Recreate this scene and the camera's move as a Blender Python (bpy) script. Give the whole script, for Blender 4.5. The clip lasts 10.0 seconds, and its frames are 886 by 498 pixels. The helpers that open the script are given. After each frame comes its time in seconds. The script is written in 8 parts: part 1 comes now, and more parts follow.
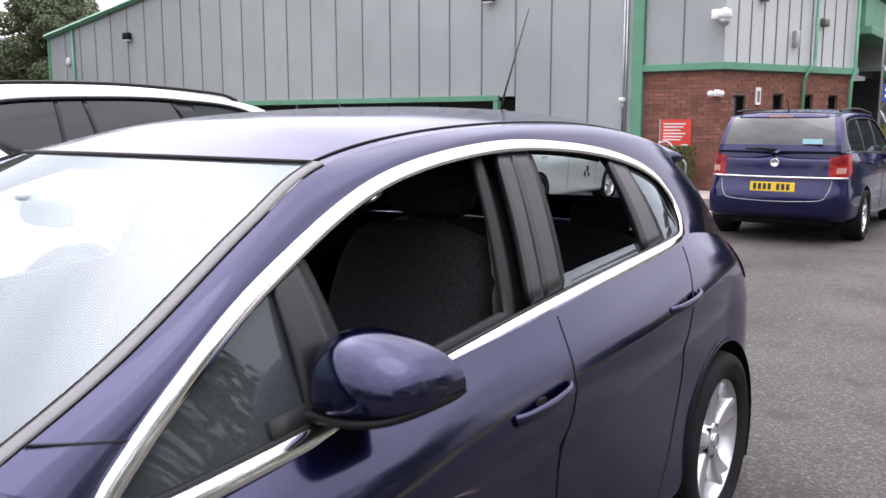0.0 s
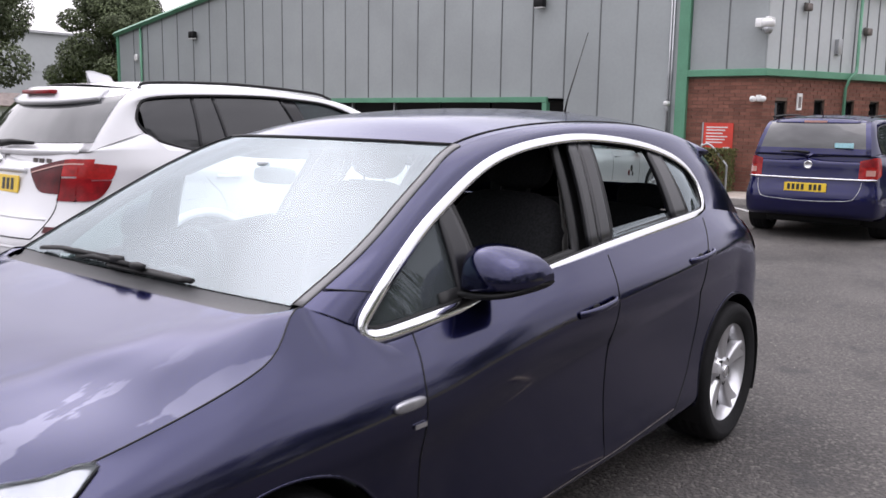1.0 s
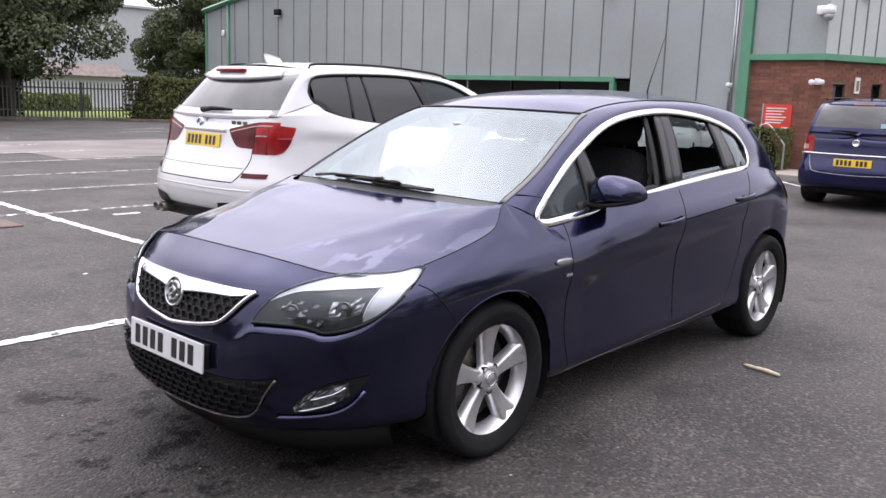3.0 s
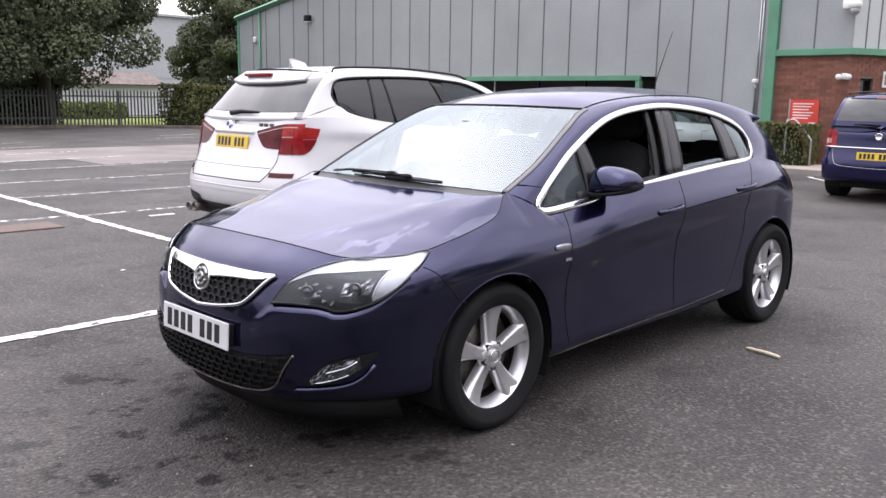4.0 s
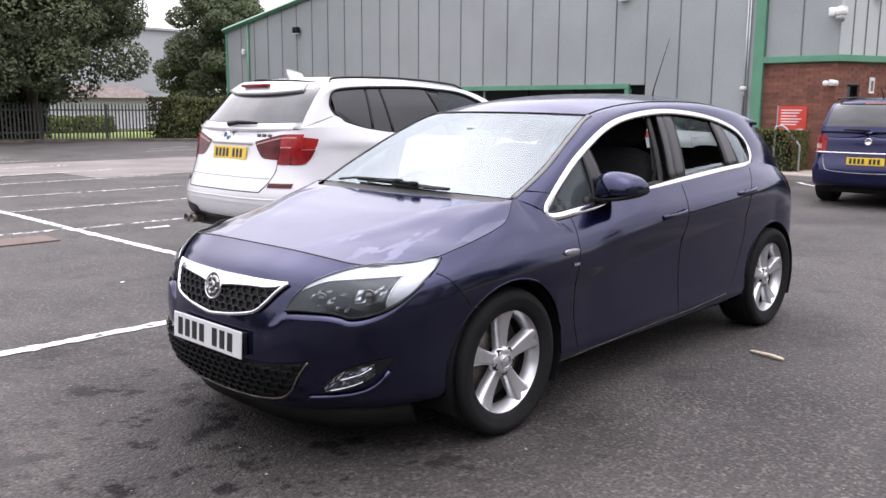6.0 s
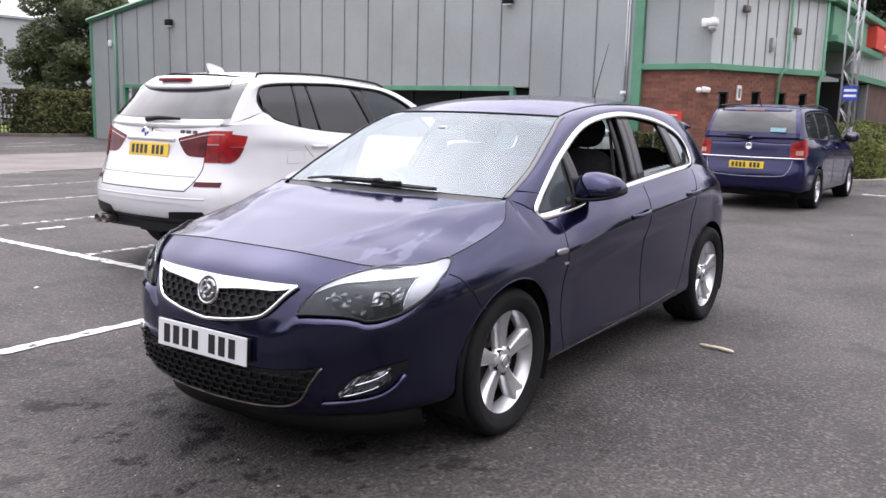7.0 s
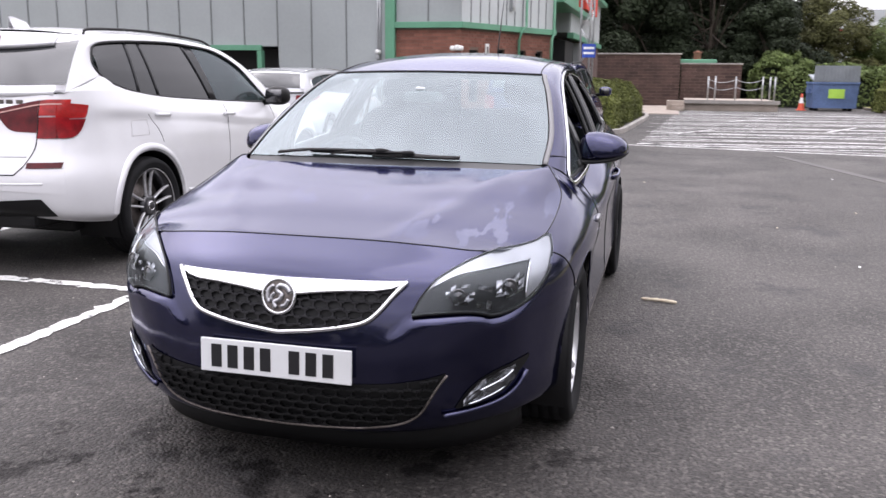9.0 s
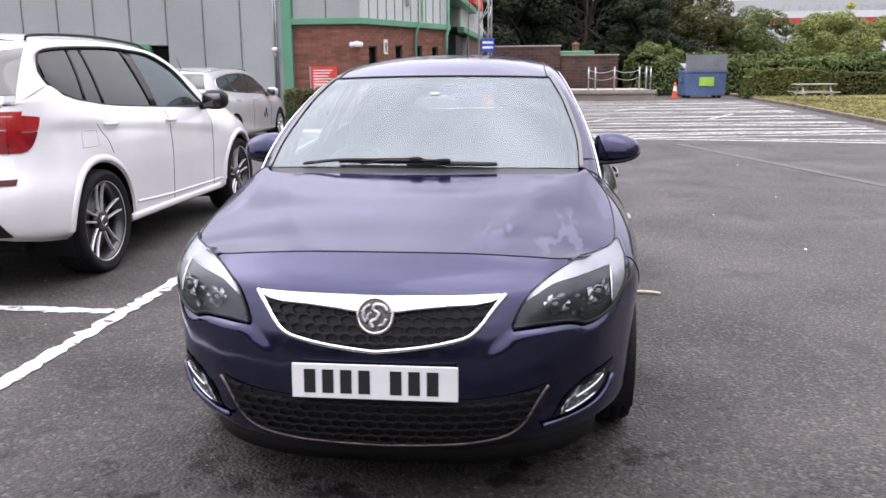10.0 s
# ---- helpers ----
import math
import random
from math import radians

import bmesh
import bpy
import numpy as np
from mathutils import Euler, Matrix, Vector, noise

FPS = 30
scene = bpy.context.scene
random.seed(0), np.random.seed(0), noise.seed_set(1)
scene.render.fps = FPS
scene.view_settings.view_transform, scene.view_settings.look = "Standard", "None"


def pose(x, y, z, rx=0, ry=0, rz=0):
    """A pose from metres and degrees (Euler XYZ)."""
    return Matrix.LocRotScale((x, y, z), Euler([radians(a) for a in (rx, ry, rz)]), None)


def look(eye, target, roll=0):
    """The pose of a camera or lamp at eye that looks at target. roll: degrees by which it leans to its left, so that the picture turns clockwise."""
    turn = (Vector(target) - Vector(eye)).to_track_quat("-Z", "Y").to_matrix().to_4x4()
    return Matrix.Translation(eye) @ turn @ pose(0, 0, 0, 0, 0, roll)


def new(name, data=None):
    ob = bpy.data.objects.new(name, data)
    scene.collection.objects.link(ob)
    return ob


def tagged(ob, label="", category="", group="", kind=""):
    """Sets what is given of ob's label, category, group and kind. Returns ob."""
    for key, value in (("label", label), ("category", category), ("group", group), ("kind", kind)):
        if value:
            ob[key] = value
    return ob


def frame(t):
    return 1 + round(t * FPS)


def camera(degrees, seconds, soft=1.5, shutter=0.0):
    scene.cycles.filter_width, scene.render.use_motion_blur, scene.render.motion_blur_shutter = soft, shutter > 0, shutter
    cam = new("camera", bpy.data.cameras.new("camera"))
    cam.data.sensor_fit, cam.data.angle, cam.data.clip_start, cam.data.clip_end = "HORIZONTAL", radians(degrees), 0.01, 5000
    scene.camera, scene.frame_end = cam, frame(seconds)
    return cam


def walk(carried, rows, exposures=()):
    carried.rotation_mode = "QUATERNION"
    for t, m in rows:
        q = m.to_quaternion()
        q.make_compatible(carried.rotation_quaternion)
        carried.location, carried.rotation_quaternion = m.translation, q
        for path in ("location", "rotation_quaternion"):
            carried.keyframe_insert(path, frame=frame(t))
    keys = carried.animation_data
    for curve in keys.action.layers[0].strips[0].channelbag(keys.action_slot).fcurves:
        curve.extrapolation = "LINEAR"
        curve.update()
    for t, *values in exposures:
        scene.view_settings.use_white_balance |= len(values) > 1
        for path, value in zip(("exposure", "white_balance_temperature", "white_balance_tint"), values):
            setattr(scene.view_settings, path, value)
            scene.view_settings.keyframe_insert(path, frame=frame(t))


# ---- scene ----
# ---- camera ----
EXPOSURES = [(0.0, 0.26, 6350, 19), (0.5, -0.04, 6350, 19), (1.5, -0.18, 6350, 19), (2.5, -0.08, 6350, 19), (4.0, 0.07, 6350, 19), (8.5, 0.07, 6350, 19), (9.5, 0.22, 6350, 19), (10.0, 0.19, 6350, 19)]
cam = camera(55.1, 10.0, shutter=0.3)
PATH = [
    (0, (0.237, 1.758, 1.456), (-1.366, 0.599, 1.16), -0.1),
    (0.5, (0.646, 1.986, 1.431), (-0.923, 0.778, 1.156), 0.2),
    (1, (1.105, 2.19, 1.448), (-0.44, 0.955, 1.15), 0.9),
    (1.5, (1.519, 2.343, 1.47), (-0.016, 1.112, 1.11), 1.4),
    (2, (1.942, 2.617, 1.452), (0.458, 1.315, 1.125), 1.8),
    (2.5, (2.286, 2.789, 1.45), (0.816, 1.474, 1.118), 1.8),
    (2.7, (2.422, 2.818, 1.446), (0.954, 1.505, 1.097), 2.0),
    (4, (2.678, 3.158, 1.422), (1.275, 1.777, 1.071), 0.9),
    (4.5, (2.683, 3.172, 1.42), (1.283, 1.786, 1.077), 0.6),
    (5, (2.683, 3.175, 1.419), (1.288, 1.783, 1.083), 0.2),
    (6.3, (2.847, 3.02, 1.405), (1.387, 1.688, 1.089), 0.5),
    (6.5, (2.957, 2.91, 1.413), (1.433, 1.655, 1.09), 1.1),
    (7, (3.091, 2.637, 1.395), (1.467, 1.515, 1.072), 1.4),
    (7.5, (3.112, 2.297, 1.376), (1.414, 1.296, 1.034), 1.1),
    (8, (3.208, 1.941, 1.375), (1.433, 1.091, 1.019), 0.9),
    (8.5, (3.334, 1.572, 1.405), (1.49, 0.904, 1.014), 1.0),
    (9, (3.318, 1.176, 1.369), (1.423, 0.678, 0.968), 0.6),
    (9.5, (3.32, 0.834, 1.392), (1.397, 0.499, 0.953), 0.4),
    (10, (3.411, 0.498, 1.422), (1.467, 0.278, 1.007), -0.5),
]
walk(cam, [(t, look(eye, target, roll)) for t, eye, target, roll in PATH], EXPOSURES)

SKY, SUN = 1.5, 0.5


# ---- light ----
world = bpy.data.worlds.new("sky")
scene.world = world
world.use_nodes = True
wn, wl = world.node_tree.nodes, world.node_tree.links
wn.clear()
w_sky = wn.new("ShaderNodeTexSky")
w_sky.sky_type = "NISHITA"
w_sky.sun_disc = False
w_sky.sun_elevation, w_sky.sun_rotation = radians(48), radians(200)
w_sky.air_density, w_sky.dust_density, w_sky.ozone_density = 1.0, 4.0, 1.0
w_hsv = wn.new("ShaderNodeHueSaturation")
w_hsv.inputs["Saturation"].default_value = 0.2
w_hsv.inputs["Value"].default_value = 0.05
w_co = wn.new("ShaderNodeTexCoord")
w_sep = wn.new("ShaderNodeSeparateXYZ")
w_pow = wn.new("ShaderNodeMath"); w_pow.operation = "POWER"; w_pow.use_clamp = True
w_pow.inputs[1].default_value = 1.8
w_up = wn.new("ShaderNodeMapRange")
w_up.inputs["From Min"].default_value, w_up.inputs["From Max"].default_value = 0.0, 1.0
w_up.inputs["To Min"].default_value, w_up.inputs["To Max"].default_value = 0.62, 2.2
w_map = wn.new("ShaderNodeMapping")
w_map.inputs["Scale"].default_value = (1.0, 1.0, 2.2)
w_cloud = wn.new("ShaderNodeTexNoise")
w_cloud.inputs["Scale"].default_value, w_cloud.inputs["Detail"].default_value, w_cloud.inputs["Roughness"].default_value = 2.6, 7, 0.55
w_soft = wn.new("ShaderNodeMapRange")
w_soft.inputs["From Min"].default_value, w_soft.inputs["From Max"].default_value = 0.35, 0.66
w_soft.inputs["To Min"].default_value, w_soft.inputs["To Max"].default_value = 0.78, 1.22
w_mul = wn.new("ShaderNodeMath"); w_mul.operation = "MULTIPLY"
w_white = wn.new("ShaderNodeVectorMath"); w_white.operation = "SCALE"
w_white.inputs[0].default_value = (0.985, 0.99, 1.0)
w_add = wn.new("ShaderNodeVectorMath"); w_add.operation = "ADD"
w_bg = wn.new("ShaderNodeBackground")
w_bg.inputs["Strength"].default_value = SKY
w_out = wn.new("ShaderNodeOutputWorld")
wl.new(w_sky.outputs[0], w_hsv.inputs["Color"])
wl.new(w_co.outputs["Generated"], w_sep.inputs[0])
wl.new(w_sep.outputs["Z"], w_pow.inputs[0])
wl.new(w_pow.outputs[0], w_up.inputs["Value"])
wl.new(w_co.outputs["Generated"], w_map.inputs["Vector"])
wl.new(w_map.outputs[0], w_cloud.inputs["Vector"])
wl.new(w_cloud.outputs["Fac"], w_soft.inputs["Value"])
wl.new(w_up.outputs[0], w_mul.inputs[0])
wl.new(w_soft.outputs[0], w_mul.inputs[1])
wl.new(w_mul.outputs[0], w_white.inputs["Scale"])
wl.new(w_white.outputs[0], w_add.inputs[0])
wl.new(w_hsv.outputs[0], w_add.inputs[1])
wl.new(w_add.outputs[0], w_bg.inputs["Color"])
wl.new(w_bg.outputs[0], w_out.inputs["Surface"])

sun_data = bpy.data.lights.new("sun", "SUN")
sun_data.energy, sun_data.angle, sun_data.color = SUN, radians(40), (1.0, 0.97, 0.93)
sun_lamp = new("sun", sun_data)
sun_lamp.matrix_world = look((4, 6, 30), (0, 0, 0))

# ---- materials ----
def shader(name):
    m = bpy.data.materials.new(name)
    m.use_nodes = True
    nt = m.node_tree
    return m, nt.nodes, nt.links, nt.nodes["Principled BSDF"]


def varied(name, colour, rough=0.5, metal=0.0, grain=60.0, amount=0.12, stain=1.5, stains=0.15, bump=0.0, coat=0.0, coat_rough=0.03, rand=0.0, island=0.0, spec=0.5):
    """A surface whose colour varies at two scales, with fine relief."""
    m, n, l, p = shader(name)
    co = n.new("ShaderNodeTexCoord")
    fine, broad = n.new("ShaderNodeTexNoise"), n.new("ShaderNodeTexNoise")
    fine.inputs["Scale"].default_value, fine.inputs["Detail"].default_value = grain, 6
    broad.inputs["Scale"].default_value, broad.inputs["Detail"].default_value = stain, 5
    for k in (fine, broad):
        l.new(co.outputs["Object"], k.inputs["Vector"])
    def gain(src, amt):
        r = n.new("ShaderNodeMapRange")
        r.inputs["From Min"].default_value, r.inputs["From Max"].default_value = 0.3, 0.7
        r.inputs["To Min"].default_value, r.inputs["To Max"].default_value = 1 - amt, 1 + amt
        l.new(src, r.inputs["Value"])
        return r.outputs[0]
    f = n.new("ShaderNodeMath"); f.operation = "MULTIPLY"
    l.new(gain(fine.outputs["Fac"], amount), f.inputs[0]); l.new(gain(broad.outputs["Fac"], stains), f.inputs[1])
    last = f.outputs[0]
    if rand or island:
        src = n.new("ShaderNodeObjectInfo").outputs["Random"] if rand else n.new("ShaderNodeNewGeometry").outputs["Random Per Island"]
        r = n.new("ShaderNodeMapRange")
        r.inputs["To Min"].default_value, r.inputs["To Max"].default_value = 1 - (rand or island), 1 + (rand or island)
        l.new(src, r.inputs["Value"])
        g = n.new("ShaderNodeMath"); g.operation = "MULTIPLY"
        l.new(last, g.inputs[0]); l.new(r.outputs[0], g.inputs[1])
        last = g.outputs[0]
    mix = n.new("ShaderNodeVectorMath"); mix.operation = "SCALE"
    mix.inputs[0].default_value = colour
    l.new(last, mix.inputs["Scale"])
    l.new(mix.outputs[0], p.inputs["Base Color"])
    p.inputs["Roughness"].default_value, p.inputs["Metallic"].default_value = rough, metal
    p.inputs["Specular IOR Level"].default_value = spec
    p.inputs["Coat Weight"].default_value, p.inputs["Coat Roughness"].default_value = coat, coat_rough
    if bump:
        b = n.new("ShaderNodeBump")
        b.inputs["Strength"].default_value, b.inputs["Distance"].default_value = 1.0, bump
        l.new(fine.outputs["Fac"], b.inputs["Height"])
        l.new(b.outputs[0], p.inputs["Normal"])
    return m


def car_paint(name, colour, rough, metal, streaks):
    """Metallic base under a clear coat, with a dusty film that dulls the gloss in streaks."""
    m = varied(name, colour, rough, metal, 700.0, 0.06, 2.0, 0.05, coat=1.0, coat_rough=0.02, spec=0.05 if metal > 0.5 else 0.5)
    n, l, p = m.node_tree.nodes, m.node_tree.links, m.node_tree.nodes["Principled BSDF"]
    co = n.new("ShaderNodeTexCoord")
    mp = n.new("ShaderNodeMapping")
    mp.inputs["Scale"].default_value = (2.5, 2.5, 0.7)
    t = n.new("ShaderNodeTexNoise")
    t.inputs["Scale"].default_value, t.inputs["Detail"].default_value = 3.0, 8
    r = n.new("ShaderNodeMapRange")
    r.inputs["From Min"].default_value, r.inputs["From Max"].default_value = 0.45, 0.75
    r.inputs["To Min"].default_value, r.inputs["To Max"].default_value = 0.09, streaks + 0.08
    l.new(co.outputs["Object"], mp.inputs["Vector"]); l.new(mp.outputs[0], t.inputs["Vector"])
    if metal > 0.5:
        p.inputs["Specular Tint"].default_value = (0.30, 0.33, 0.58, 1)
        p.inputs["Coat IOR"].default_value = 1.53
    l.new(t.outputs["Fac"], r.inputs["Value"]); l.new(r.outputs[0], p.inputs["Coat Roughness"])
    return m


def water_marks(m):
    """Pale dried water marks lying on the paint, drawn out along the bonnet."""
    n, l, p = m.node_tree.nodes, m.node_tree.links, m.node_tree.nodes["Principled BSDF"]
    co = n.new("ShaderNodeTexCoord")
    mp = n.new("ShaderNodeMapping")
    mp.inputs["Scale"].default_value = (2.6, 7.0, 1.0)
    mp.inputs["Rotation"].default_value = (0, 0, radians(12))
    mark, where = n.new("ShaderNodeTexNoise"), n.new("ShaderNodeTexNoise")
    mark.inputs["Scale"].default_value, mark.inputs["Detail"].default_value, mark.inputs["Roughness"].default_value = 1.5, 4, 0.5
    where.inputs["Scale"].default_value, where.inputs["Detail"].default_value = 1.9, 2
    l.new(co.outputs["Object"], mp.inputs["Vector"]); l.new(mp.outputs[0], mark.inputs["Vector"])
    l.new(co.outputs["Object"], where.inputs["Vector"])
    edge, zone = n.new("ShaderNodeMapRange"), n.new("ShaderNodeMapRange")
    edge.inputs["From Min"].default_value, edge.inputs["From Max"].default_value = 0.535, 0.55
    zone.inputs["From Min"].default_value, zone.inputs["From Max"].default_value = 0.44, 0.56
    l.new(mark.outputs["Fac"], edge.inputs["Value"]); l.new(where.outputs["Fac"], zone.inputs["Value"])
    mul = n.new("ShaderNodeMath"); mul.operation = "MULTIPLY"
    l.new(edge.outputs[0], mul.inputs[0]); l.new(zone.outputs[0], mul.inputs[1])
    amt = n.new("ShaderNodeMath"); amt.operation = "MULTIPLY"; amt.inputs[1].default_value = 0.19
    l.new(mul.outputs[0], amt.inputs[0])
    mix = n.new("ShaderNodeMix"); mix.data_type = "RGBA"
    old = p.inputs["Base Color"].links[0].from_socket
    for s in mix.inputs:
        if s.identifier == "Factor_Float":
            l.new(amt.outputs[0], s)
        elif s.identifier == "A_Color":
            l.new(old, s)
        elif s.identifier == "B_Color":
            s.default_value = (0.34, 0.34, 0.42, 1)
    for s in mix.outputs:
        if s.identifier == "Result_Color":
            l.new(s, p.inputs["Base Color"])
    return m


def glass(name, tint, base=0.08, haze=0.0, fall=4.0):
    """A thin pane: tinted light through it, a pale film painted in for glare, and gloss that grows towards grazing
    view.
    """
    m = bpy.data.materials.new(name)
    m.use_nodes = True
    n, l = m.node_tree.nodes, m.node_tree.links
    n.clear()
    tr, gl, lw, mx, out = (n.new("ShaderNode" + k) for k in ("BsdfTransparent", "BsdfGlossy", "LayerWeight", "MixShader", "OutputMaterial"))
    tr.inputs["Color"].default_value = (*tint, 1)
    gl.inputs["Roughness"].default_value = 0.015
    gl.inputs["Color"].default_value = (0.86, 0.95, 1, 1)
    lw.inputs["Blend"].default_value = 0.5
    pw, gain = n.new("ShaderNodeMath"), n.new("ShaderNodeMath")
    pw.operation, gain.operation = "POWER", "MULTIPLY_ADD"
    pw.inputs[1].default_value = fall
    gain.inputs[1].default_value, gain.inputs[2].default_value = 1 - base, base
    l.new(lw.outputs["Facing"], pw.inputs[0]); l.new(pw.outputs[0], gain.inputs[0])
    body = tr.outputs[0]
    # diffuse white mixed in brightens the pane like washed-out reflections
    if haze:
        df, hz = n.new("ShaderNodeBsdfDiffuse"), n.new("ShaderNodeMixShader")
        df.inputs["Color"].default_value = (0.74, 0.86, 0.90, 1)
        hz.inputs[0].default_value = haze
        l.new(tr.outputs[0], hz.inputs[1]); l.new(df.outputs[0], hz.inputs[2])
        body = hz.outputs[0]
    l.new(gain.outputs[0], mx.inputs[0]); l.new(body, mx.inputs[1]); l.new(gl.outputs[0], mx.inputs[2]); l.new(mx.outputs[0], out.inputs["Surface"])
    return m


PAINT_NAVY = car_paint("navy_metallic_paint", (0.0088, 0.0098, 0.048), 0.19, 0.90, 0.09)
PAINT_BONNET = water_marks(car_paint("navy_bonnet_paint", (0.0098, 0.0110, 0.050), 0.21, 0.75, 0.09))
PAINT_WHITE = car_paint("white_paint", (0.64, 0.64, 0.66), 0.4, 0.0, 0.12)
PAINT_BLUE = car_paint("deep_blue_paint", (0.0052, 0.0055, 0.056), 0.40, 0.75, 0.08)
PAINT_SILVER = car_paint("silver_paint", (0.50, 0.51, 0.53), 0.35, 0.25, 0.12)
BLACK = varied("black_plastic", (0.008, 0.008, 0.0085), 0.5, grain=300, stains=0.2, spec=0.25)
GLOSS_BLACK = varied("gloss_black_trim", (0.011, 0.011, 0.013), 0.30, grain=300, spec=0.4)
RUBBER = varied("tyre_rubber", (0.011, 0.011, 0.012), 0.85, grain=200, amount=0.25, stain=6, stains=0.3, bump=0.0008, spec=0.2)
CHROME = varied("chrome", (0.78, 0.78, 0.80), 0.10, 1.0, grain=300, amount=0.03, stains=0.05)
SATIN = varied("satin_chrome", (0.72, 0.72, 0.74), 0.24, 1.0, grain=300, amount=0.04)
ALLOY = varied("alloy_wheel_silver", (0.62, 0.62, 0.64), 0.30, 0.75, grain=300, amount=0.06, stain=12, stains=0.10, coat=0.4)
ALLOY_DARK = varied("dark_alloy", (0.05, 0.05, 0.055), 0.35, 0.6, grain=300, coat=0.4)
STEEL_DARK = varied("brake_steel", (0.16, 0.14, 0.13), 0.5, 0.8, grain=80, amount=0.3, stain=9, stains=0.4)
CLOTH = varied("black_seat_cloth", (0.022, 0.022, 0.024), 0.95, grain=120, amount=0.3, spec=0.1)
BELT = varied("grey_belt_webbing", (0.16, 0.155, 0.15), 0.8, grain=600, amount=0.2)
PALE_LINING = varied("glare_pale_grey", (0.55, 0.58, 0.60), 0.6, grain=300)
LINING = varied("grey_headlining", (0.12, 0.12, 0.12), 0.95, grain=400)
GLASS = glass("clear_glass", (0.72, 0.82, 0.80), 0.07, 0.03)
GLASS_SCREEN = glass("windscreen_glass", (0.72, 0.86, 0.85), 0.148, 0.06, 6.0)
GLASS_TINT = glass("tinted_glass", (0.10, 0.15, 0.145), 0.015, 0.045)
GLASS_QUARTER = glass("quarter_window_glass", (0.20, 0.26, 0.25), 0.05, 0.05, 6.0)
LENS = glass("lamp_lens", (0.90, 0.92, 0.94), 0.035, 0.0, 6.0)
LENS_RED = varied("red_lamp_lens", (0.20, 0.003, 0.006), 0.3, grain=120, amount=0.2, spec=0.25, coat=0.15, stain=14, stains=0.4)
LENS_DEEP = varied("dark_red_lamp_lens", (0.075, 0.002, 0.004), 0.3, grain=120, amount=0.2, spec=0.25, coat=0.12, stain=14, stains=0.4)
LENS_BRIGHT = varied("bright_red_lamp_lens", (0.30, 0.010, 0.009), 0.25, grain=120, amount=0.2, coat=0.25, stain=20, stains=0.4, spec=0.3)
LENS_PALE = varied("pale_lamp_lens", (0.50, 0.26, 0.22), 0.12, grain=90, coat=1.0)
LAMP_DARK = varied("dark_lamp_lens", (0.05, 0.05, 0.055), 0.12, 0.6, grain=90, amount=0.3, coat=1.0)
LAMP_STREAK = varied("broken_reflector", (0.19, 0.19, 0.20), 0.14, 1.0, grain=55, amount=0.6, stain=30, stains=0.6)
BAND = varied("frosted_lamp_band", (0.36, 0.36, 0.38), 0.34, 0.75, grain=60, amount=0.08, stain=24, stains=0.12)
TRIM_GREY = varied("grey_screen_trim", (0.15, 0.148, 0.152), 0.38, grain=200, spec=0.5)
SCUTTLE = varied("scuttle_plastic", (0.055, 0.055, 0.058), 0.5, grain=200, amount=0.15, spec=0.4)
GRILLE = varied("grille_plastic", (0.026, 0.026, 0.029), 0.22, grain=200, spec=0.6)
PLATE_WHITE = varied("white_plate", (0.66, 0.67, 0.68), 0.35, grain=500, amount=0.04)
PLATE_YELLOW = varied("yellow_plate", (0.66, 0.45, 0.03), 0.35, grain=500, amount=0.04)
STEEL_PALE = varied("dull_bright_strip", (0.45, 0.45, 0.47), 0.35, 1.0, grain=80, amount=0.3)
PLATE_INK = varied("plate_ink", (0.012, 0.012, 0.014), 0.4)

# ---- mesh tools ----
def thing(name, label, category, m=None, group="", kind=""):
    ob = new(name)
    ob.empty_display_size = 0.1
    if m is not None:
        ob.matrix_world = m
    return tagged(ob, label, category, group, kind)


def part(name, bm, material, parent=None, label="", smooth=True):
    me = bpy.data.meshes.new(name)
    bm.to_mesh(me)
    bm.free()
    if smooth:
        me.polygons.foreach_set("use_smooth", [True] * len(me.polygons))
    me.materials.append(material)
    ob = new(name, me)
    if parent is not None:
        ob.parent = parent
    return tagged(ob, label)


def spline(pts, m, before=None, after=None):
    """Catmull-Rom through pts, m steps a span, with optional points beyond the ends."""
    p = np.asarray(pts, float)
    a = 2 * p[0] - p[1] if before is None else np.asarray(before, float)
    b = 2 * p[-1] - p[-2] if after is None else np.asarray(after, float)
    q = np.vstack([a[None], p, b[None]])
    out = []
    for i in range(len(p) - 1):
        p0, p1, p2, p3 = q[i:i + 4]
        for k in range(m):
            t = k / m
            out.append(0.5 * (2 * p1 + (p2 - p0) * t + (2 * p0 - 5 * p1 + 4 * p2 - p3) * t * t + (3 * p1 - p0 - 3 * p2 + p3) * t ** 3))
    out.append(p[-1])
    return np.array(out)


def resample(pts, n):
    p = np.asarray(pts, float)
    d = np.concatenate([[0], np.cumsum(np.linalg.norm(np.diff(p, axis=0), axis=1))])
    u = np.linspace(0, d[-1], n)
    return np.stack([np.interp(u, d, p[:, k]) for k in range(p.shape[1])], 1)


def grid_mesh(g, bm=None, keep=None, close=False):
    """Quads over an array of points, rows by columns."""
    bm = bm or bmesh.new()
    r, c = g.shape[:2]
    v = [[bm.verts.new(g[i, j]) for j in range(c)] for i in range(r)]
    for i in range(r - 1):
        for j in range(c if close else c - 1):
            j2 = (j + 1) % c
            if keep is None or keep[i, j]:
                bm.faces.new((v[i][j], v[i][j2], v[i + 1][j2], v[i + 1][j]))
    loose = [x for x in bm.verts if not x.link_faces]
    for x in loose:
        bm.verts.remove(x)
    return bm


def flip_y(g):
    return g * np.array([1, -1, 1])


